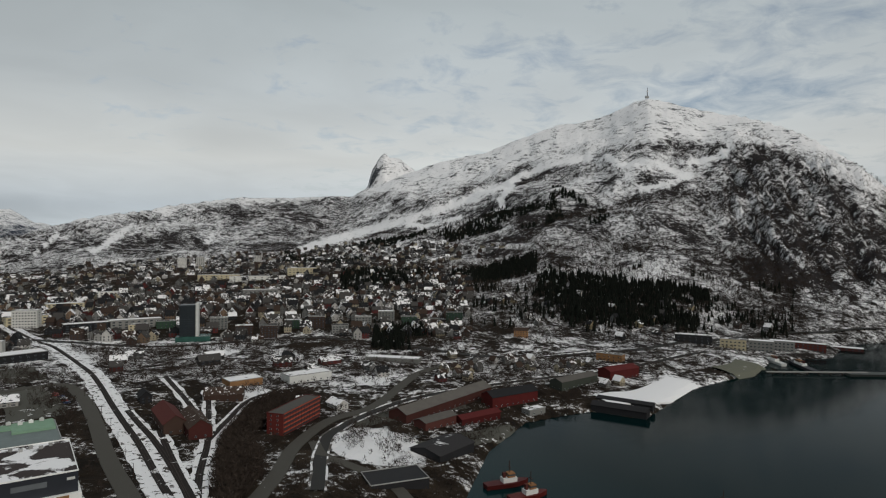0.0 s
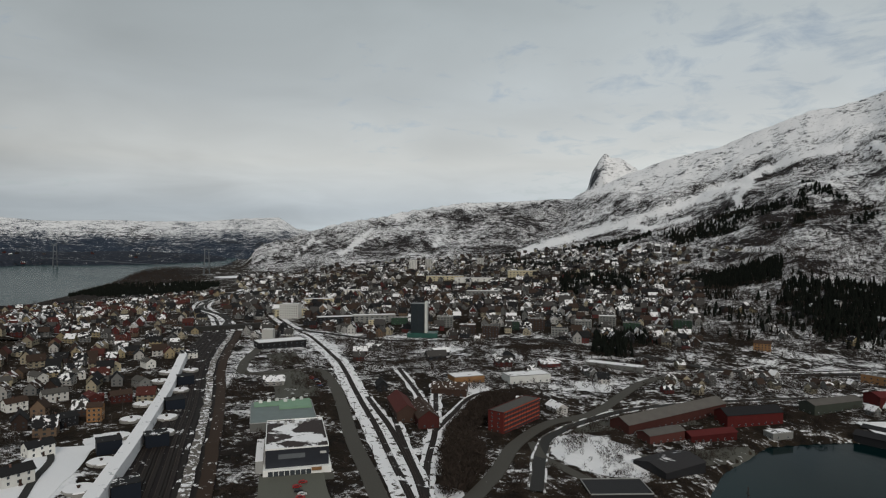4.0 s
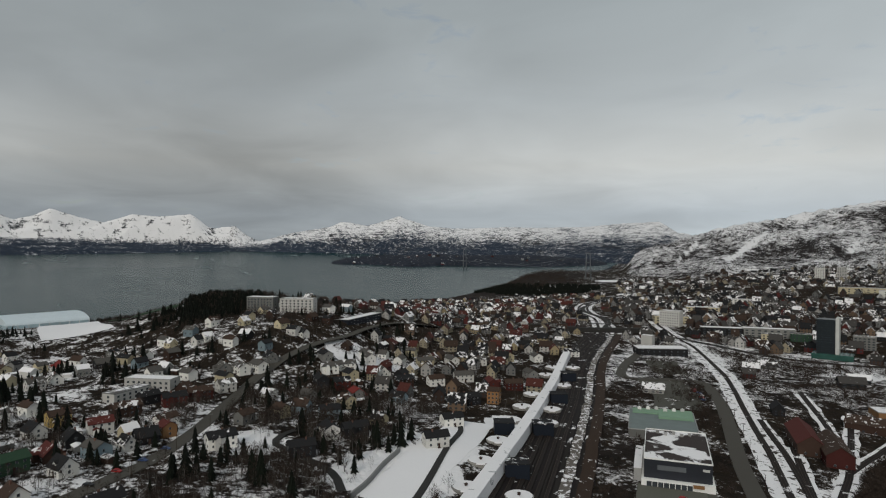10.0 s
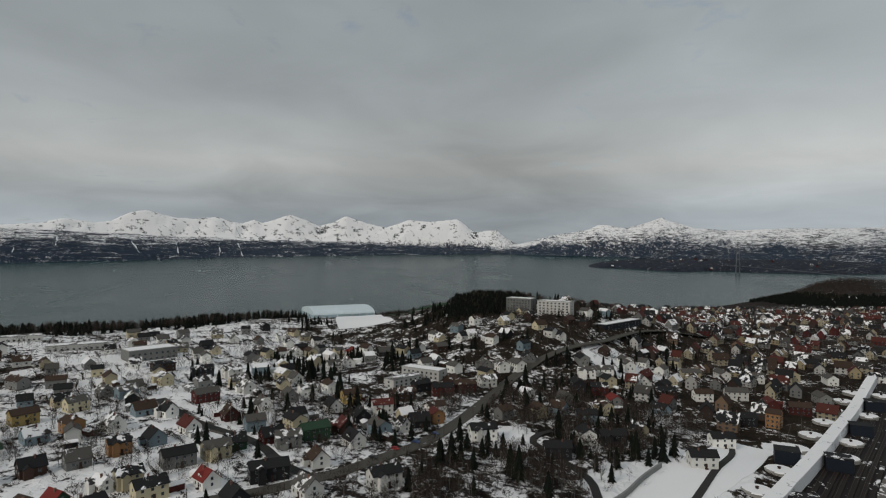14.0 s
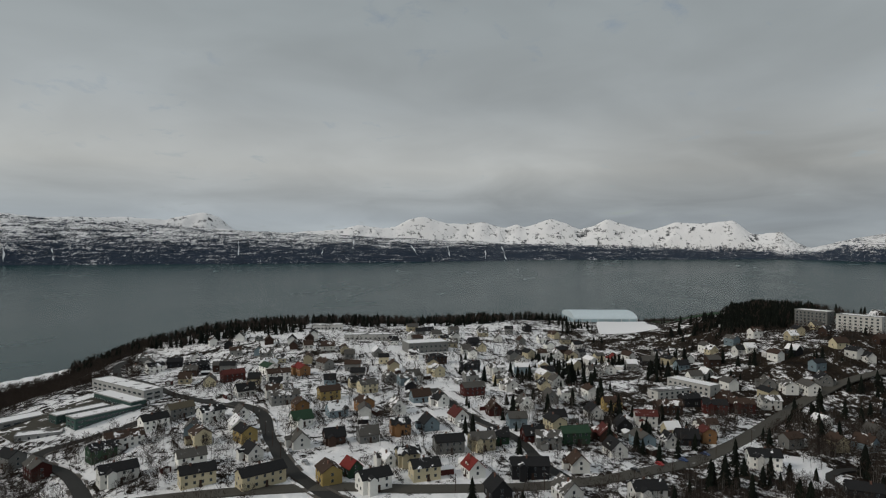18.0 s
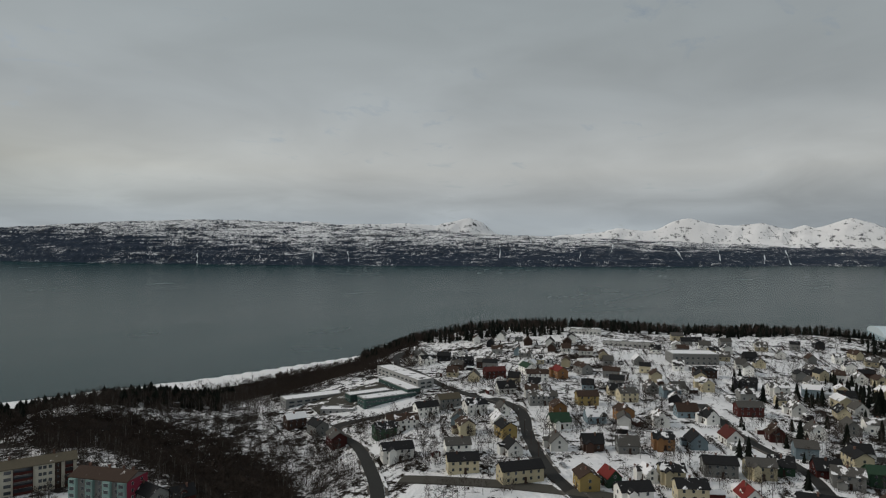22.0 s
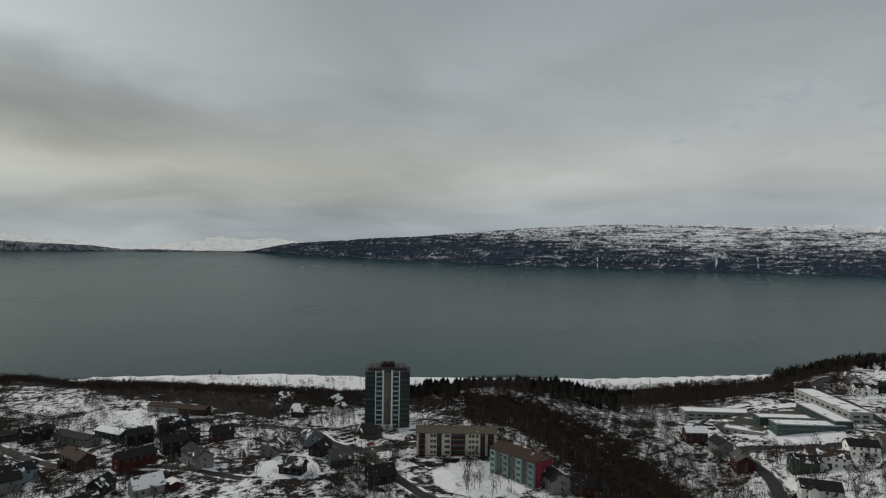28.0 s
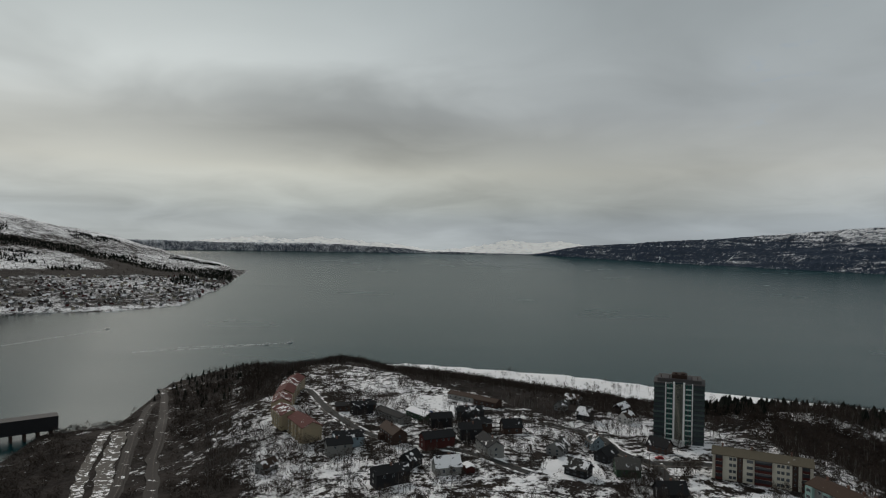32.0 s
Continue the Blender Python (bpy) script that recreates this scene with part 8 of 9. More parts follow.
x, y, rs = sector_points(42, 4200, 125, 158, 265, 480, 0.8, lambda az, r, d, x, y: (d > 30) & ((az > 139) | (r < 385 - 1.5 * (az - 128))) & (segment_distance(x, y, RAVINE) > 16) & (clumps(x, y, 40, 38, -0.25)))
scatter("birch_grove", "dense grove of bare birches on a snowy slope", "trees", BIRCHES, x[:1150], y[:1150], rs.uniform(0.7, 1.2, len(x))[:1150], rs, [TWIGS, BARK])
x, y, rs = sector_points(57, 6000, 138, 160, 240, 460, 0.5, lambda az, r, d, x, y: segment_distance(x, y, RAVINE) < 24)
scatter("ravine_scrub", "dense brown scrub filling the ravine", "shrubs", SHRUBS, x[:1300], y[:1300], rs.uniform(0.8, 1.7, len(x))[:1300], rs, [TWIGS])
x, y, rs = sector_points(65, 900, 163, 171, 262, 330, 0.3, lambda az, r, d, x, y: np.abs(az - 167 + (r - 296) * 0.05) < 2.6)
scatter("roadside_birches", "slender pale birch saplings on the verge below the flats", "trees", BIRCHES, x[:130], y[:130], rs.uniform(0.6, 0.9, len(x))[:130], rs, [TWIGS, BARK])
x, y, rs = sector_points(43, 16000, 44, 218, 380, 1500, 1.0, lambda az, r, d, x, y: (d < np.where(az > 133, table(az, FLAT_WIDTH) + 170, 150) + 50 * fbm(x, y, 120, 3, 47)) & ((az < 172) | (d < 190)) & ((az < 133) | (az > 139) | (d < 150)) & (d > np.where((az > 126) & (az < 196), table(az, FLAT_WIDTH) + 6, 6)))
scatter("shore_wood", "brown leafless wood along the fjord bank", "trees", FAR_BIRCHES, x[:8000], y[:8000], rs.uniform(0.6, 1.0, len(x))[:8000], rs, [TWIGS])
x, y, rs = sector_points(44, 19000, 60, 132, 600, 1080, 1.0, lambda az, r, d, x, y: (d < table(az, [(60, 60), (66, 120), (70, 260), (74, 330), (79, 170), (87, 170), (91, 280), (97, 320), (108, 300), (114, 270), (122, 215), (126, 170), (132, 90)]) + 30 * fbm(x, y, 80, 3, 48)) & (d > 12))
scatter("spruce_wood", "dark spruce wood along the ridge above the fjord", "trees", RIDGE_PINES, x[:3600], y[:3600], rs.uniform(0.6, 1.3, len(x))[:3600], rs, [SPRUCE])
scatter("ridge_birches", "dark leafless trees between the spruces of the ridge", "trees", FAR_BIRCHES, x[3600:6200], y[3600:6200], rs.uniform(1.0, 1.5, len(x))[3600:6200], rs, [TWIGS])
x, y, rs = sector_points(88, 5000, 126.5, 139.5, 455, 800, 1.0, lambda az, r, d, x, y: (d > table(az, FLAT_WIDTH) + 5) & (r > table(az, [(126, 560), (130, 500), (133, 470), (139, 455)])))
scatter("school_wood", "brown leafless wood on the slope behind the school", "trees", FAR_BIRCHES, x[:2200], y[:2200], rs.uniform(0.6, 1.0, len(x))[:2200], rs, [TWIGS])
x, y, rs = sector_points(56, 16000, 133, 204, 380, 720, 0.5, lambda az, r, d, x, y: (d > table(az, FLAT_WIDTH) + 4) & (d < table(az, FLAT_WIDTH) + np.where(az < 139, 120, np.where(az < 190, 170, 110)) + 40 * fbm(x, y, 90, 3, 46)))
scatter("bank_wood", "dense brown leafless wood behind the snowy beach", "trees", FAR_BIRCHES, x[:7000], y[:7000], rs.uniform(0.5, 0.85, len(x))[:7000], rs, [TWIGS])
x, y, rs = sector_points(58, 4000, 54, 80, 232, 430, 0.4, lambda az, r, d, x, y: clumps(x, y, 38, 36, -0.12))
scatter("park_birches", "tall bare birches in the snowy gardens and park", "trees", BIRCHES, x[:800], y[:800], rs.uniform(0.7, 1.35, len(x))[:800], rs, [TWIGS, BARK])
x, y, rs = sector_points(61, 5000, 198, 224, 270, 620, 0.4, lambda az, r, d, x, y: (d > 10) & clumps(x, y, 45, 32, -0.15))
scatter("bank_scrub", "brown scrub and saplings beside the southern tracks", "shrubs", SHRUBS, x[:1500], y[:1500], rs.uniform(0.6, 1.6, len(x))[:1500], rs, [TWIGS])
x, y, rs = sector_points(62, 3000, 60, 79, 600, 800, 0.8, lambda az, r, d, x, y: clumps(x, y, 40, 30, -0.1))
scatter("hotel_trees", "bare trees on the hill round the hotel", "trees", FAR_BIRCHES, x[:600], y[:600], rs.uniform(0.6, 1.1, len(x))[:600], rs, [TWIGS])
x, y, rs = sector_points(59, 3000, 66.5, 79, 560, 820, 0.8, lambda az, r, d, x, y: (np.hypot((az - 74.5) / 4.5, (r - 720) / 90) + 0.5 * fbm(x, y, 70, 3, 37) < 1))
scatter("hill_spruces", "dark conifers covering a low hill in town", "trees", SPRUCES, x[:700], y[:700], rs.uniform(0.6, 1.0, len(x))[:700], rs, [SPRUCE])
x, y, rs = sector_points(60, 9000, 205, 222, 1400, 3000, 2.0, lambda az, r, d, x, y: clumps(x, y, 120, 35, -0.1))
scatter("village_trees", "bare trees between the village houses", "trees", FAR_BIRCHES, x[:1500], y[:1500], rs.uniform(0.6, 1.2, len(x))[:1500], rs, [TWIGS])
x, y, rs = sector_points(45, 2600, 143, 166, 440, 600, 1.0, lambda az, r, d, x, y: (d > table(az, FLAT_WIDTH) + 10) & clumps(x, y, 60, 49, -0.1))
scatter("bank_spruces", "clump of dark spruces above the snowy beach", "trees", PINES, x[:620], y[:620], rs.uniform(0.8, 1.15, len(x))[:620], rs, [SPRUCE])
x, y, rs = sector_points(46, 1400, 195, 212, 520, 760, 1.0, lambda az, r, d, x, y: (d > 8) & (d < 130))
scatter("point_spruces", "dark conifers on the wooded point", "trees", SPRUCES, x[:300], y[:300], rs.uniform(0.3, 0.5, len(x))[:300], rs, [SPRUCE])
x, y, rs = sector_points(47, 6000, 56, 100, 300, 800, 0.5, lambda az, r, d, x, y: clumps(x, y, 45, 53, 0.14))
scatter("garden_spruces", "dark spruces among the houses", "trees", SPRUCES, x[:360], y[:360], rs.uniform(0.45, 1.0, len(x))[:360], rs, [SPRUCE])
x, y, rs = sector_points(48, 16000, 44, 210, 235, 700, 0.2, lambda az, r, d, x, y: (d > 20) & clumps(x, y, 50, 57, -0.12) & ((az < 127) | (az > 146)) & ((az < 158) | clumps(x, y, 30, 78, -0.1)))
scatter("shrubs", "bare shrubs and hedges in the gardens", "shrubs", SHRUBS, x[:3800], y[:3800], rs.uniform(0.35, 1.0, len(x))[:3800], rs, [TWIGS])
x, y, rs = sector_points(49, 14000, -30, 44, 260, 1400, 0.5, lambda az, r, d, x, y: (d > 15) & clumps(x, y, 80, 59, -0.12))
scatter("town_birches", "bare trees and scrub between the buildings", "trees", FAR_BIRCHES, x[:7000], y[:7000], rs.uniform(0.5, 1.0, len(x))[:7000], rs, [TWIGS])
SCRUB = [(-111, 489), (-127, 463), (-134, 427), (-130, 384), (-112, 336), (-96, 294)]
x, y, rs = sector_points(50, 9000, 8, 22, 280, 520, 0.5, lambda az, r, d, x, y: segment_distance(x, y, SCRUB) < 15 + 5 * fbm(x, y, 30, 2, 24))
scatter("brown_scrub", "dense brown scrub on the mound beside the railway", "shrubs", SHRUBS, x[:1500], y[:1500], rs.uniform(1.1, 2.1, len(x))[:1500], rs, [TWIGS])
x, y, rs = sector_points(85, 9000, 39.5, 51, 1460, 1800, 1.0, lambda az, r, d, x, y: (d > 10) & (np.hypot((az - 45.3) / 5.3, (r - 1610) / 150) + 0.5 * fbm(x, y, 120, 3, 25) < 1))
scatter("belt_wood", "dark wooded belt between the old town and the headland", "trees", PINES, x[:1500], y[:1500], rs.uniform(0.6, 1.1, len(x))[:1500], rs, [SPRUCE])
# woods on the mountain's flank
x, y, rs = sector_points(63, 26000, -16, 14, 1500, 2000, None, lambda az, r, d, x, y: (fbm(x, y, 130, 4, 67) > 0.22) & (segment_distance(az, np.degrees(np.arctan2(ground_at(x, y) - HC, r)), RUNS[0][0]) > 0.6))
scatter("slope_spruces", "dark spruce clumps between the ski runs", "trees", PINES, x[:1500], y[:1500], rs.uniform(0.9, 1.5, len(x))[:1500], rs, [SPRUCE])
TUFTS = [(*twig_cloud(trs, 9, 7.0, 2.6, 0.5, 0.34, 3.4), None) for _ in range(5)]


def tree_line(az):
    return table(az, [(-40, 3.5), (-36, 4.3), (-30, 7.4), (-27, 8.3), (-20, 8.2), (-12, 7.6), (-6, 6.0), (0, 4.6), (6, 3.6), (14, 3.0), (22, 2.4), (30, 1.0), (37, 0)])


def on_slope(az, r, d, x, y):
    el = np.degrees(np.arctan2(ground_at(x, y) - HC, r))
    on_runs = np.min([segment_distance(az, el, run) - width * 1.05 for run, width in RUNS], axis=0) < 0
    return (r > table(az, FOOT) - 60) & (el < tree_line(az) + 1.6 * fbm(x, y, 240, 4, 79)) & (fbm(x, y, 150, 5, 80) > -0.22) & ~on_runs


x, y, rs = sector_points(81, 52000, -37, 37, 1050, 3150, None, on_slope)
x, y = x[:26000], y[:26000]
scatter("slope_birches", "leafless birch wood speckling the snowy mountainside", "trees", TUFTS, x, y, rs.uniform(0.6, 1.2, len(x)), rs, [TWIGS])
x, y, rs = sector_points(82, 9000, 170, 207, 300, 700, 0.3, lambda az, r, d, x, y: (d > 12) & clumps(x, y, 60, 31, -0.05) & ((az > 188) | (fbm(x, y, 35, 3, 29) > 0.05)))
scatter("southern_birches", "bare brown birches over the southern hill", "trees", LIGHT_BIRCHES, x[:2000], y[:2000], rs.uniform(0.5, 1.0, len(x))[:2000], rs, [TWIGS, BARK])
x, y, rs = sector_points(83, 26000, 205, 223, 1420, 3300, None, lambda az, r, d, x, y: (np.abs(np.degrees(np.arctan2(ground_at(x, y) - HC, r)) - table(az, [(206, -2.6), (211, -2.2), (214.5, -1.3), (218, -0.5), (222, 0.2)])) < 0.28 + 0.35 * fbm(x, y, 160, 3, 28)) | ((fbm(x, y, 130, 4, 27) > 0.34) & (r > 2000)))
scatter("headland_spruces", "dark spruce belts above the village", "trees", PINES, x[:2600], y[:2600], rs.uniform(0.6, 1.1, len(x))[:2600], rs, [SPRUCE])
x, y, rs = sector_points(84, 20000, -32, 44, 300, 760, 0.3, lambda az, r, d, x, y: (d > 8) & clumps(x, y, 45, 26, -0.08))
scatter("railway_scrub", "brown scrub and saplings between tracks and roads", "shrubs", SHRUBS, x[:4200], y[:4200], rs.uniform(0.6, 1.8, len(x))[:4200], rs, [TWIGS])
x, y, rs = sector_points(86, 5000, 60, 94, 236, 560, 0.3, lambda az, r, d, x, y: clumps(x, y, 34, 23, 0.12))
scatter("garden_conifers", "clumps of tall dark conifers in the gardens", "trees", SPRUCES, x[:100], y[:100], rs.uniform(0.6, 1.15, len(x))[:100], rs, [SPRUCE])
x, y, rs = sector_points(87, 9000, 56, 96, 240, 700, 0.3, lambda az, r, d, x, y: clumps(x, y, 30, 22, 0.0))
scatter("garden_saplings", "bare fruit trees and saplings behind the houses", "trees", LIGHT_BIRCHES, x[:750], y[:750], rs.uniform(0.4, 0.8, len(x))[:750], rs, [TWIGS, BARK])
x, y, rs = sector_points(89, 16000, -31, 4, 800, 1400, None, lambda az, r, d, x, y: (d > 40) & clumps(x, y, 90, 21, -0.15))
scatter("foot_birches", "grey leafless birch wood at the mountain's foot", "trees", TUFTS, x[:6500], y[:6500], rs.uniform(0.6, 1.1, len(x))[:6500], rs, [TWIGS])
x, y, rs = sector_points(64, 14000, -30, -3, 840, 1200, None, lambda az, r, d, x, y: (d > 60) & (fbm(x, y, 70, 4, 69) > 0.12))
scatter("foot_spruces", "ragged dark spruces scattered over the mountain's foot", "trees", SPRUCES, x[:700], y[:700], rs.uniform(0.6, 1.2, len(x))[:700], rs, [SPRUCE])
x, y, rs = sector_points(51, 20000, -24, -7, 800, 1250, None, lambda az, r, d, x, y: (fbm(x, y, 160, 4, 61) > -0.3) & (np.hypot((az + 15.5) / 8, (r - 990) / 190) + 1.7 * fbm(x, y, 110, 4, 66) < 0.38))
scatter("mountain_spruces", "black spruce plantation at the mountain's foot", "trees", SPRUCES, x[:1500], y[:1500], rs.uniform(0.9, 1.4, len(x))[:1500], rs, [SPRUCE])
x, y, rs = sector_points(52, 9000, -9, 9, 1180, 1330, None, lambda az, r, d, x, y: fbm(x, y, 140, 4, 62) > -0.25)
scatter("hillside_spruces", "belt of dark spruces on the hillside above the town", "trees", SPRUCES, x[:1700], y[:1700], rs.uniform(0.9, 1.4, len(x))[:1700], rs, [SPRUCE])
x, y, rs = sector_points(53, 14000, -36, 2, 900, 1900, 1.0, lambda az, r, d, x, y: (d > 60) & (fbm(x, y, 150, 4, 63) > -0.12))
scatter("mountain_birches", "bare birch wood climbing the mountain's flank", "trees", FAR_BIRCHES, x[:4200], y[:4200], rs.uniform(0.8, 1.5, len(x))[:4200], rs, [TWIGS])
x, y, rs = sector_points(54, 9000, 41, 52, 1500, 2500, None, lambda az, r, d, x, y: (d > 10) & (np.hypot((az - 46) / 5, (r - 2150) / 500) + 0.5 * fbm(x, y, 200, 3, 68) < 0.95))
scatter("headland_wood", "brown leafless wood on the headland by the strait", "trees", FAR_BIRCHES, x[:1300], y[:1300], rs.uniform(0.7, 1.2, len(x))[:1300], rs, [TWIGS])
x, y, rs = sector_points(55, 4000, -6, 6, 690, 830, 1.0, lambda az, r, d, x, y: clumps(x, y, 70, 64, 0.1))
scatter("roadside_spruces", "dark spruces beside the main road", "trees", SPRUCES, x[:260], y[:260], rs.uniform(0.8, 1.2, len(x))[:260], rs, [SPRUCE])

ok = free(HEDGE_X, HEDGE_Y, -2.5)
rs = np.random.RandomState(71)
HEDGES = [(*twig_cloud(trs, 10, 1.3, 0.8, 0.05, 0.16, 0.7), None) for _ in range(3)]
scatter("garden_hedges", "low bare hedges round the garden plots", "hedges", HEDGES, HEDGE_X[ok], HEDGE_Y[ok], rs.uniform(0.7, 1.2, int(ok.sum())), rs, [TWIGS], 0.1)
# ---------------------------------------------------------------- vehicles, boats and small things
def car_meshes():
    def body():
        bm = bmesh.new()
        prof = [(-2.1, 0.3), (2.1, 0.3), (2.15, 0.75), (1.2, 0.95), (0.55, 1.45), (-1.25, 1.45), (-1.95, 0.95), (-2.15, 0.7)]
        a, b = [bm.verts.new((x, -0.85, z)) for x, z in prof], [bm.verts.new((x, 0.85, z)) for x, z in prof]
        bm.faces.new(a), bm.faces.new(b[::-1])
        for i in range(8):
            bm.faces.new((a[i], a[(i + 1) % 8], b[(i + 1) % 8], b[i]))
        return bm
    paints = [painted("car_paint_%s" % n, c, 0.3, 0.04, per=None) for n, c in (("white", (0.6, 0.6, 0.6)), ("black", (0.015, 0.015, 0.017)), ("red", (0.3, 0.02, 0.02)), ("silver", (0.3, 0.31, 0.32)), ("blue", (0.03, 0.06, 0.16)))]
    bodies = [done("body", body(), p) for p in paints]
    glass = done("windows", boxes((-1.3, 0.75, -0.87, 0.87, 0.98, 1.36)), GLASS)
    bm = bmesh.new()
    bmesh.ops.create_cone(bm, cap_ends=True, segments=10, radius1=0.33, radius2=0.33, depth=0.22, matrix=Matrix.Rotation(math.pi / 2, 4, "X"))
    rim = bmesh.new()
    bmesh.ops.create_cone(rim, cap_ends=True, segments=8, radius1=0.2, radius2=0.2, depth=0.25, matrix=Matrix.Rotation(math.pi / 2, 4, "X"))
    return bodies, glass, done("wheel", bm, WALLS["dark"]), done("rim", rim, CONCRETE)


CAR_BODY, CAR_GLASS, CAR_WHEEL, CAR_RIM = car_meshes()
CAR_WORDS = ("white", "black", "red", "silver", "blue")


def car(x, y, yaw, k, dz=0.35):
    ob = thing("car", at(x, y, yaw, dz), "%s parked car on cleared winter ground" % CAR_WORDS[k], "car", "parked cars")
    put("body", CAR_BODY[k], ob, Matrix())
    put("windows", CAR_GLASS, ob, Matrix())
    for sx in (-1.35, 1.35):
        for sy in (-0.8, 0.8):
            put("rim", CAR_RIM, put("wheel", CAR_WHEEL, ob, pose(sx, sy, 0.33)), Matrix())


crs = random.Random(6)
for x0, y0, x1, y1, n, yaw in ((-168, 262, -150, 236, 7, 40), (-290, 470, -262, 440, 6, 10), (-108, 410, -84, 452, 6, 60), (-246, -96, -300, -148, 4, 50), (-280, 25, -330, 76, 4, 45), (40, -392, 62, -408, 5, 20), (-62, -322, -88, -324, 3, 0), (-20, 405, 0, 420, 4, 30)):
    for i in range(n):
        u = (i + 0.5) / n
        car(x0 + (x1 - x0) * u + crs.uniform(-1.5, 1.5), y0 + (y1 - y0) * u + crs.uniform(-1.5, 1.5), yaw + crs.uniform(-8, 8), crs.randrange(5))


def hull(L, W, H, mat):
    bm = bmesh.new()
    n = 10
    rows = []
    for i in range(n + 1):
        u = i / n
        w = W / 2 * min(1.0, (1 - u) * 2.6) ** 0.6 if u > 0.5 else W / 2 * (0.82 + 0.36 * u)
        sheer = H + 0.5 * H * max(0, u - 0.6)
        rows.append([bm.verts.new((-L / 2 + L * u, s * w * k, z)) for s, k, z in ((-1, 1, sheer), (-1, 0.75, -0.8), (1, 0.75, -0.8), (1, 1, sheer))])
    for a, b in zip(rows, rows[1:]):
        for k in range(3):
            bm.faces.new((a[k], a[k + 1], b[k + 1], b[k]))
        bm.faces.new((a[3], a[0], b[0], b[3]))
    bm.faces.new(rows[0]), bm.faces.new(rows[-1][::-1])
    return done("hull", bm, mat)


def ship(x, y, yaw, L, W, H, colour, label, category, cabin=True):
    ob = thing(category.replace(" ", "_"), pose(x, y, 0, 0, 0, yaw), label, category)
    put("hull", hull(L, W, H, painted("hull_paint", colour, 0.5)), ob, Matrix())
    if cabin:
        put("deckhouse", done("deckhouse", boxes((-L * 0.12, L * 0.2, -W * 0.3, W * 0.3, H - 0.3, H + 2.6)), WHITE_TRIM), ob, Matrix())
        put("bridge", done("bridge", boxes((0, L * 0.16, -W * 0.25, W * 0.25, H + 2.6, H + 5.0)), painted("orange_bridge", (0.25, 0.12, 0.05))), ob, Matrix())
        put("bridge_windows", done("bridge_windows", boxes((-0.05, L * 0.16 + 0.05, -W * 0.25 - 0.05, W * 0.25 + 0.05, H + 3.6, H + 4.4)), GLASS), ob, Matrix())
        put("mast", done("mast", boxes((L * 0.05, L * 0.05 + 0.3, -0.15, 0.15, H + 5, H + 12), (L * 0.05 - 0.1, L * 0.05 + 0.4, -1.8, 1.8, H + 8, H + 8.3)), RUST), ob, Matrix())
        put("funnel", done("funnel", boxes((-L * 0.1, -L * 0.04, -0.9, 0.9, H + 2.6, H + 5.4)), WALLS["red"]), ob, Matrix())
    return ob


ship(40, 350, 20, 27, 8, 2.6, (0.07, 0.012, 0.011), "red-hulled harbour tug with a white deckhouse", "tug boat")
ship(50, 334, 25, 24, 7.5, 2.4, (0.09, 0.014, 0.012), "red tug with white and orange superstructure", "tug boat")
ship(146, 312, 60, 12, 5, 1.4, (0.25, 0.26, 0.25), "grey work barge on the harbour water", "work boat")
ship(408, 690, 85, 60, 9, 3.0, (0.04, 0.04, 0.045), "long dark vessel moored at the quay", "ship")
ship(392, 715, 88, 40, 8, 3.0, (0.5, 0.5, 0.48), "white passenger ferry moored at the quay", "ferry")
ob = thing("pier", Matrix(), "narrow pale pier running out to a moored barge", "pier")
put("deck", done("deck", boxes((350, 458, 652, 656, 2.2, 3.0)), painted("pale_pier_deck", (0.30, 0.29, 0.27))), ob, Matrix())
for i in range(9):
    put("pile", cached("pile", lambda: done("pile", boxes((-0.5, 0.5, -0.5, 0.5, -6, 2.2)), WALLS["brown"])), ob, pose(356 + i * 12.4, 654, 0))
ship(470, 650, 0, 74, 14, 2.6, (0.045, 0.05, 0.045), "long dark barge moored at the pier head", "barge", cabin=False)

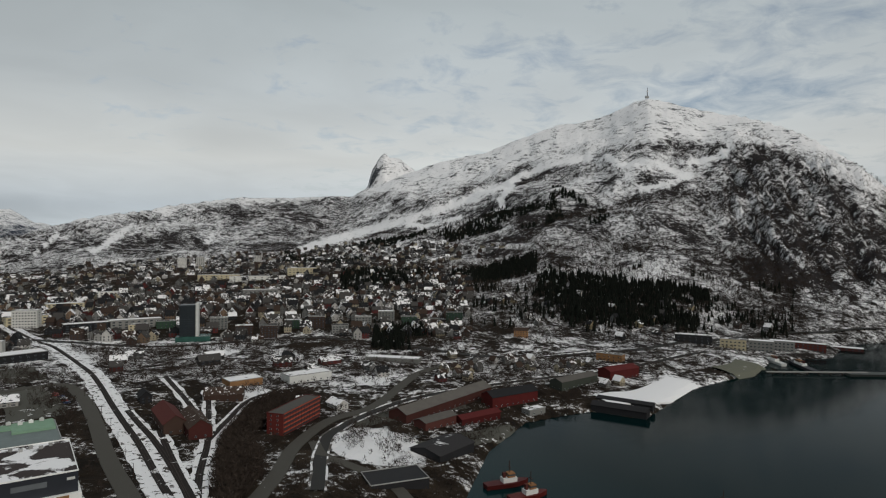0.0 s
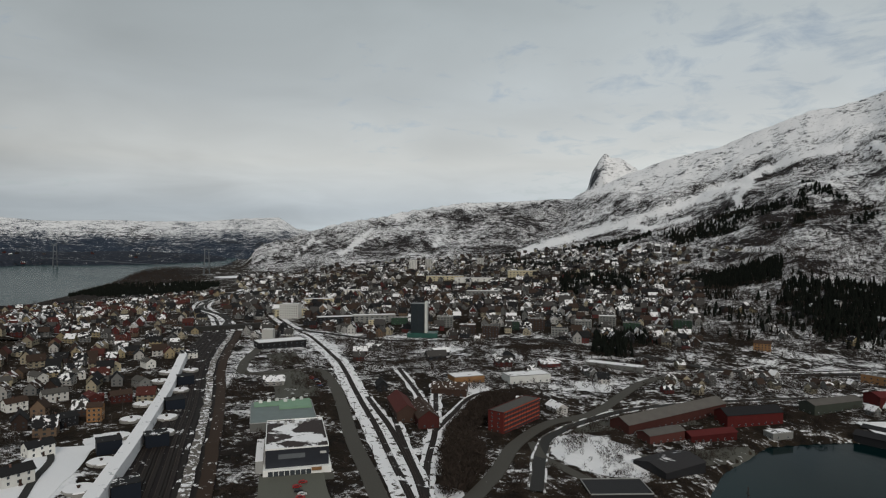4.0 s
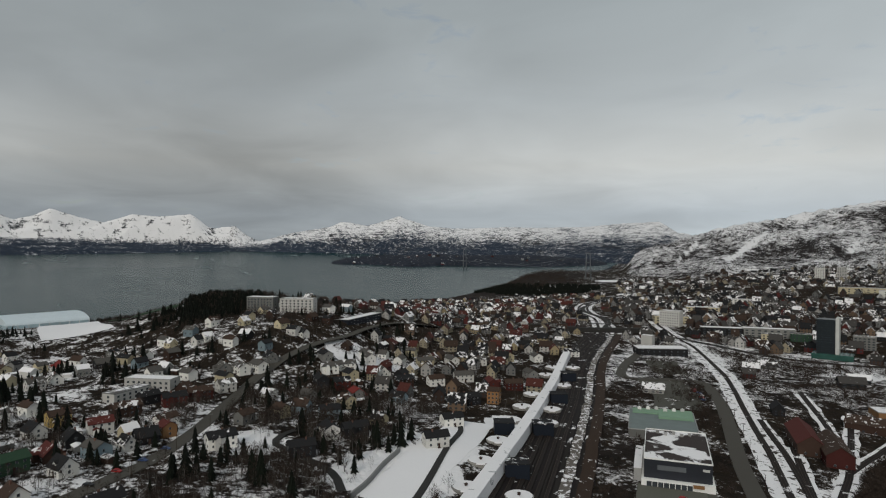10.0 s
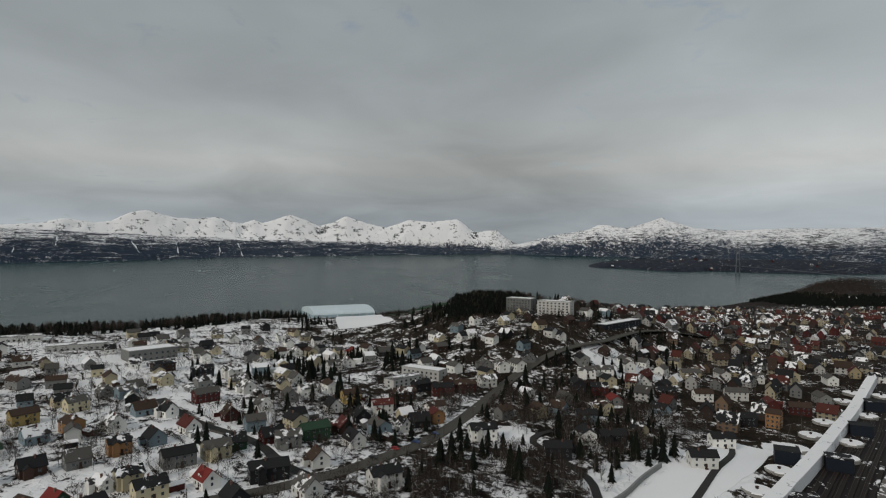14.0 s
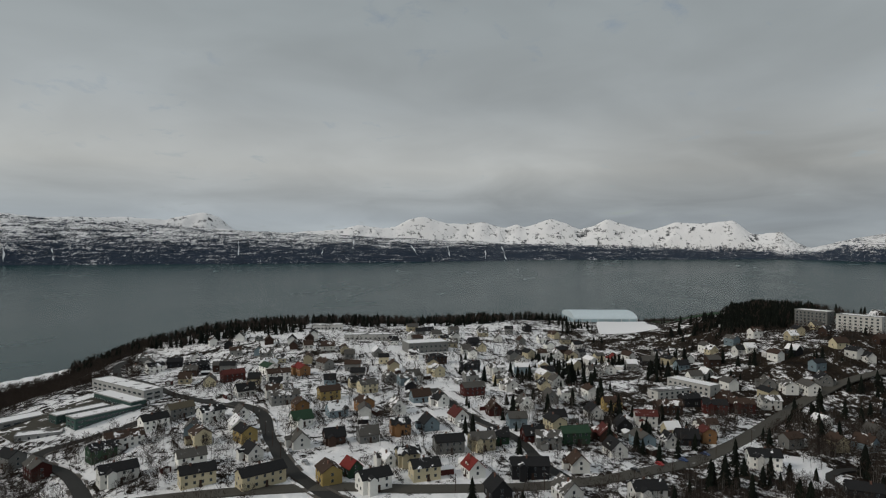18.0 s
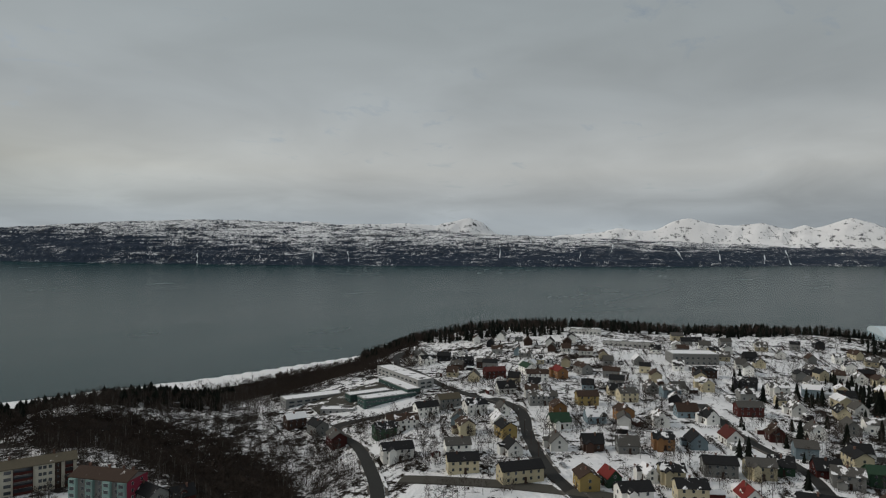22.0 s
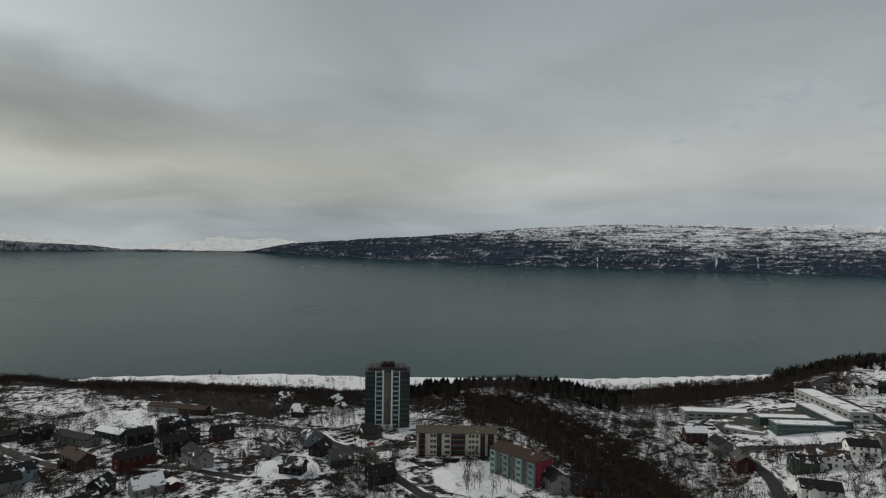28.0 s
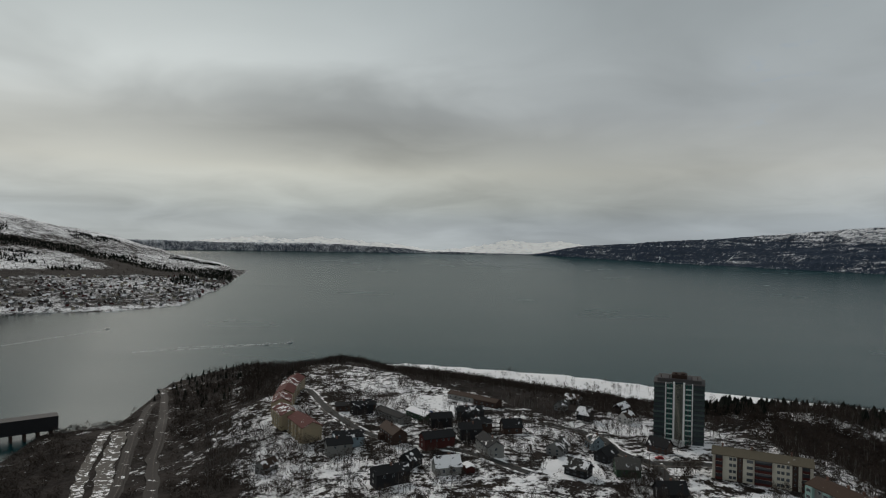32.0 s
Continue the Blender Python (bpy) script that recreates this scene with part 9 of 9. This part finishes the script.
FOAM = painted("boat_foam", (0.75, 0.78, 0.78), 0.6, 0.1, per=None)
for (ax, ay), (bx, by) in ((polar(202.0, 905), polar(212.5, 885)), (polar(200.0, 915), polar(209, 905)), (polar(214.6, 1130), polar(221.5, 1010))):
    d = math.degrees(math.atan2(ay - by, ax - bx))
    boat = ship(ax, ay, d, 8, 2.6, 1.0, (0.6, 0.6, 0.6), "small white motorboat crossing the bay", "motorboat", cabin=False)
    put("cabin", done("cabin", boxes((-1.2, 1.4, -0.9, 0.9, 0.9, 2.2)), WHITE_TRIM), boat, Matrix())
    n = math.hypot(ax - bx, ay - by)
    wake = tagged(new("wake", mesh_of("wake", np.array([(-4 - n * u, s * (0.5 + 0.7 * u) * (1 - 0.6 * u), 0.14) for u in np.linspace(0, 1, 20) for s in (-1, 1)]), np.array([(2 * i, 2 * i + 1, 2 * i + 3, 2 * i + 2) for i in range(19)]), FOAM)), "thin white wake on the water behind a boat", "wake", kind="structure")
    wake.matrix_world = pose(ax, ay, 0, 0, 0, d)

# ore loading quay, dark steel on legs
ob = thing("ore_loader", pose(*polar(222.3, 525), 0, 0, 0, 44), "dark steel ore loading gallery on legs over the water", "ore loader")
put("gallery", done("gallery", boxes((-40, 32, -6, 6, 5, 15)), WALLS["dark"]), ob, Matrix())
put("boom", done("boom", boxes((32, 38, -3, 3, 7, 11)), WALLS["dark"]), ob, Matrix())
for i in range(9):
    for s in (-6, 6):
        put("leg", cached("loader_leg", lambda: done("leg", boxes((-0.8, 0.8, -0.8, 0.8, -8, 5)), RUST)), ob, pose(-36 + i * 8, s, 0))

# street lamps along the main roads
def lamp_mesh():
    bm = boxes((-0.09, 0.09, -0.09, 0.09, 0, 8))
    return done("post", bm, RUST)


LAMP_POST, LAMP_ARM = lamp_mesh(), done("arm", boxes((0, 1.8, -0.06, 0.06, 7.9, 8.02), (1.2, 2.0, -0.14, 0.14, 7.8, 7.92)), CONCRETE)
for pts, n in (([(-241, -100), (-267, 6), (-342, 84), (-463, 176)], 10), ([(-296, 493), (-219, 397), (-147, 292)], 8), ([(-72, -315), (-80, -259)], 3), ([(-340, -182), (-265, -125)], 5)):
    c = smooth_line(pts, 6)
    for i in range(n):
        p = c[int((i + 0.5) / n * (len(c) - 1))]
        ob = thing("street_lamp", at(p[0] + 5, p[1] + 3, i * 20), "grey steel street lamp beside the road", "street lamp", "street lamps")
        put("post", LAMP_POST, ob, Matrix())
        put("arm", LAMP_ARM, ob, Matrix())
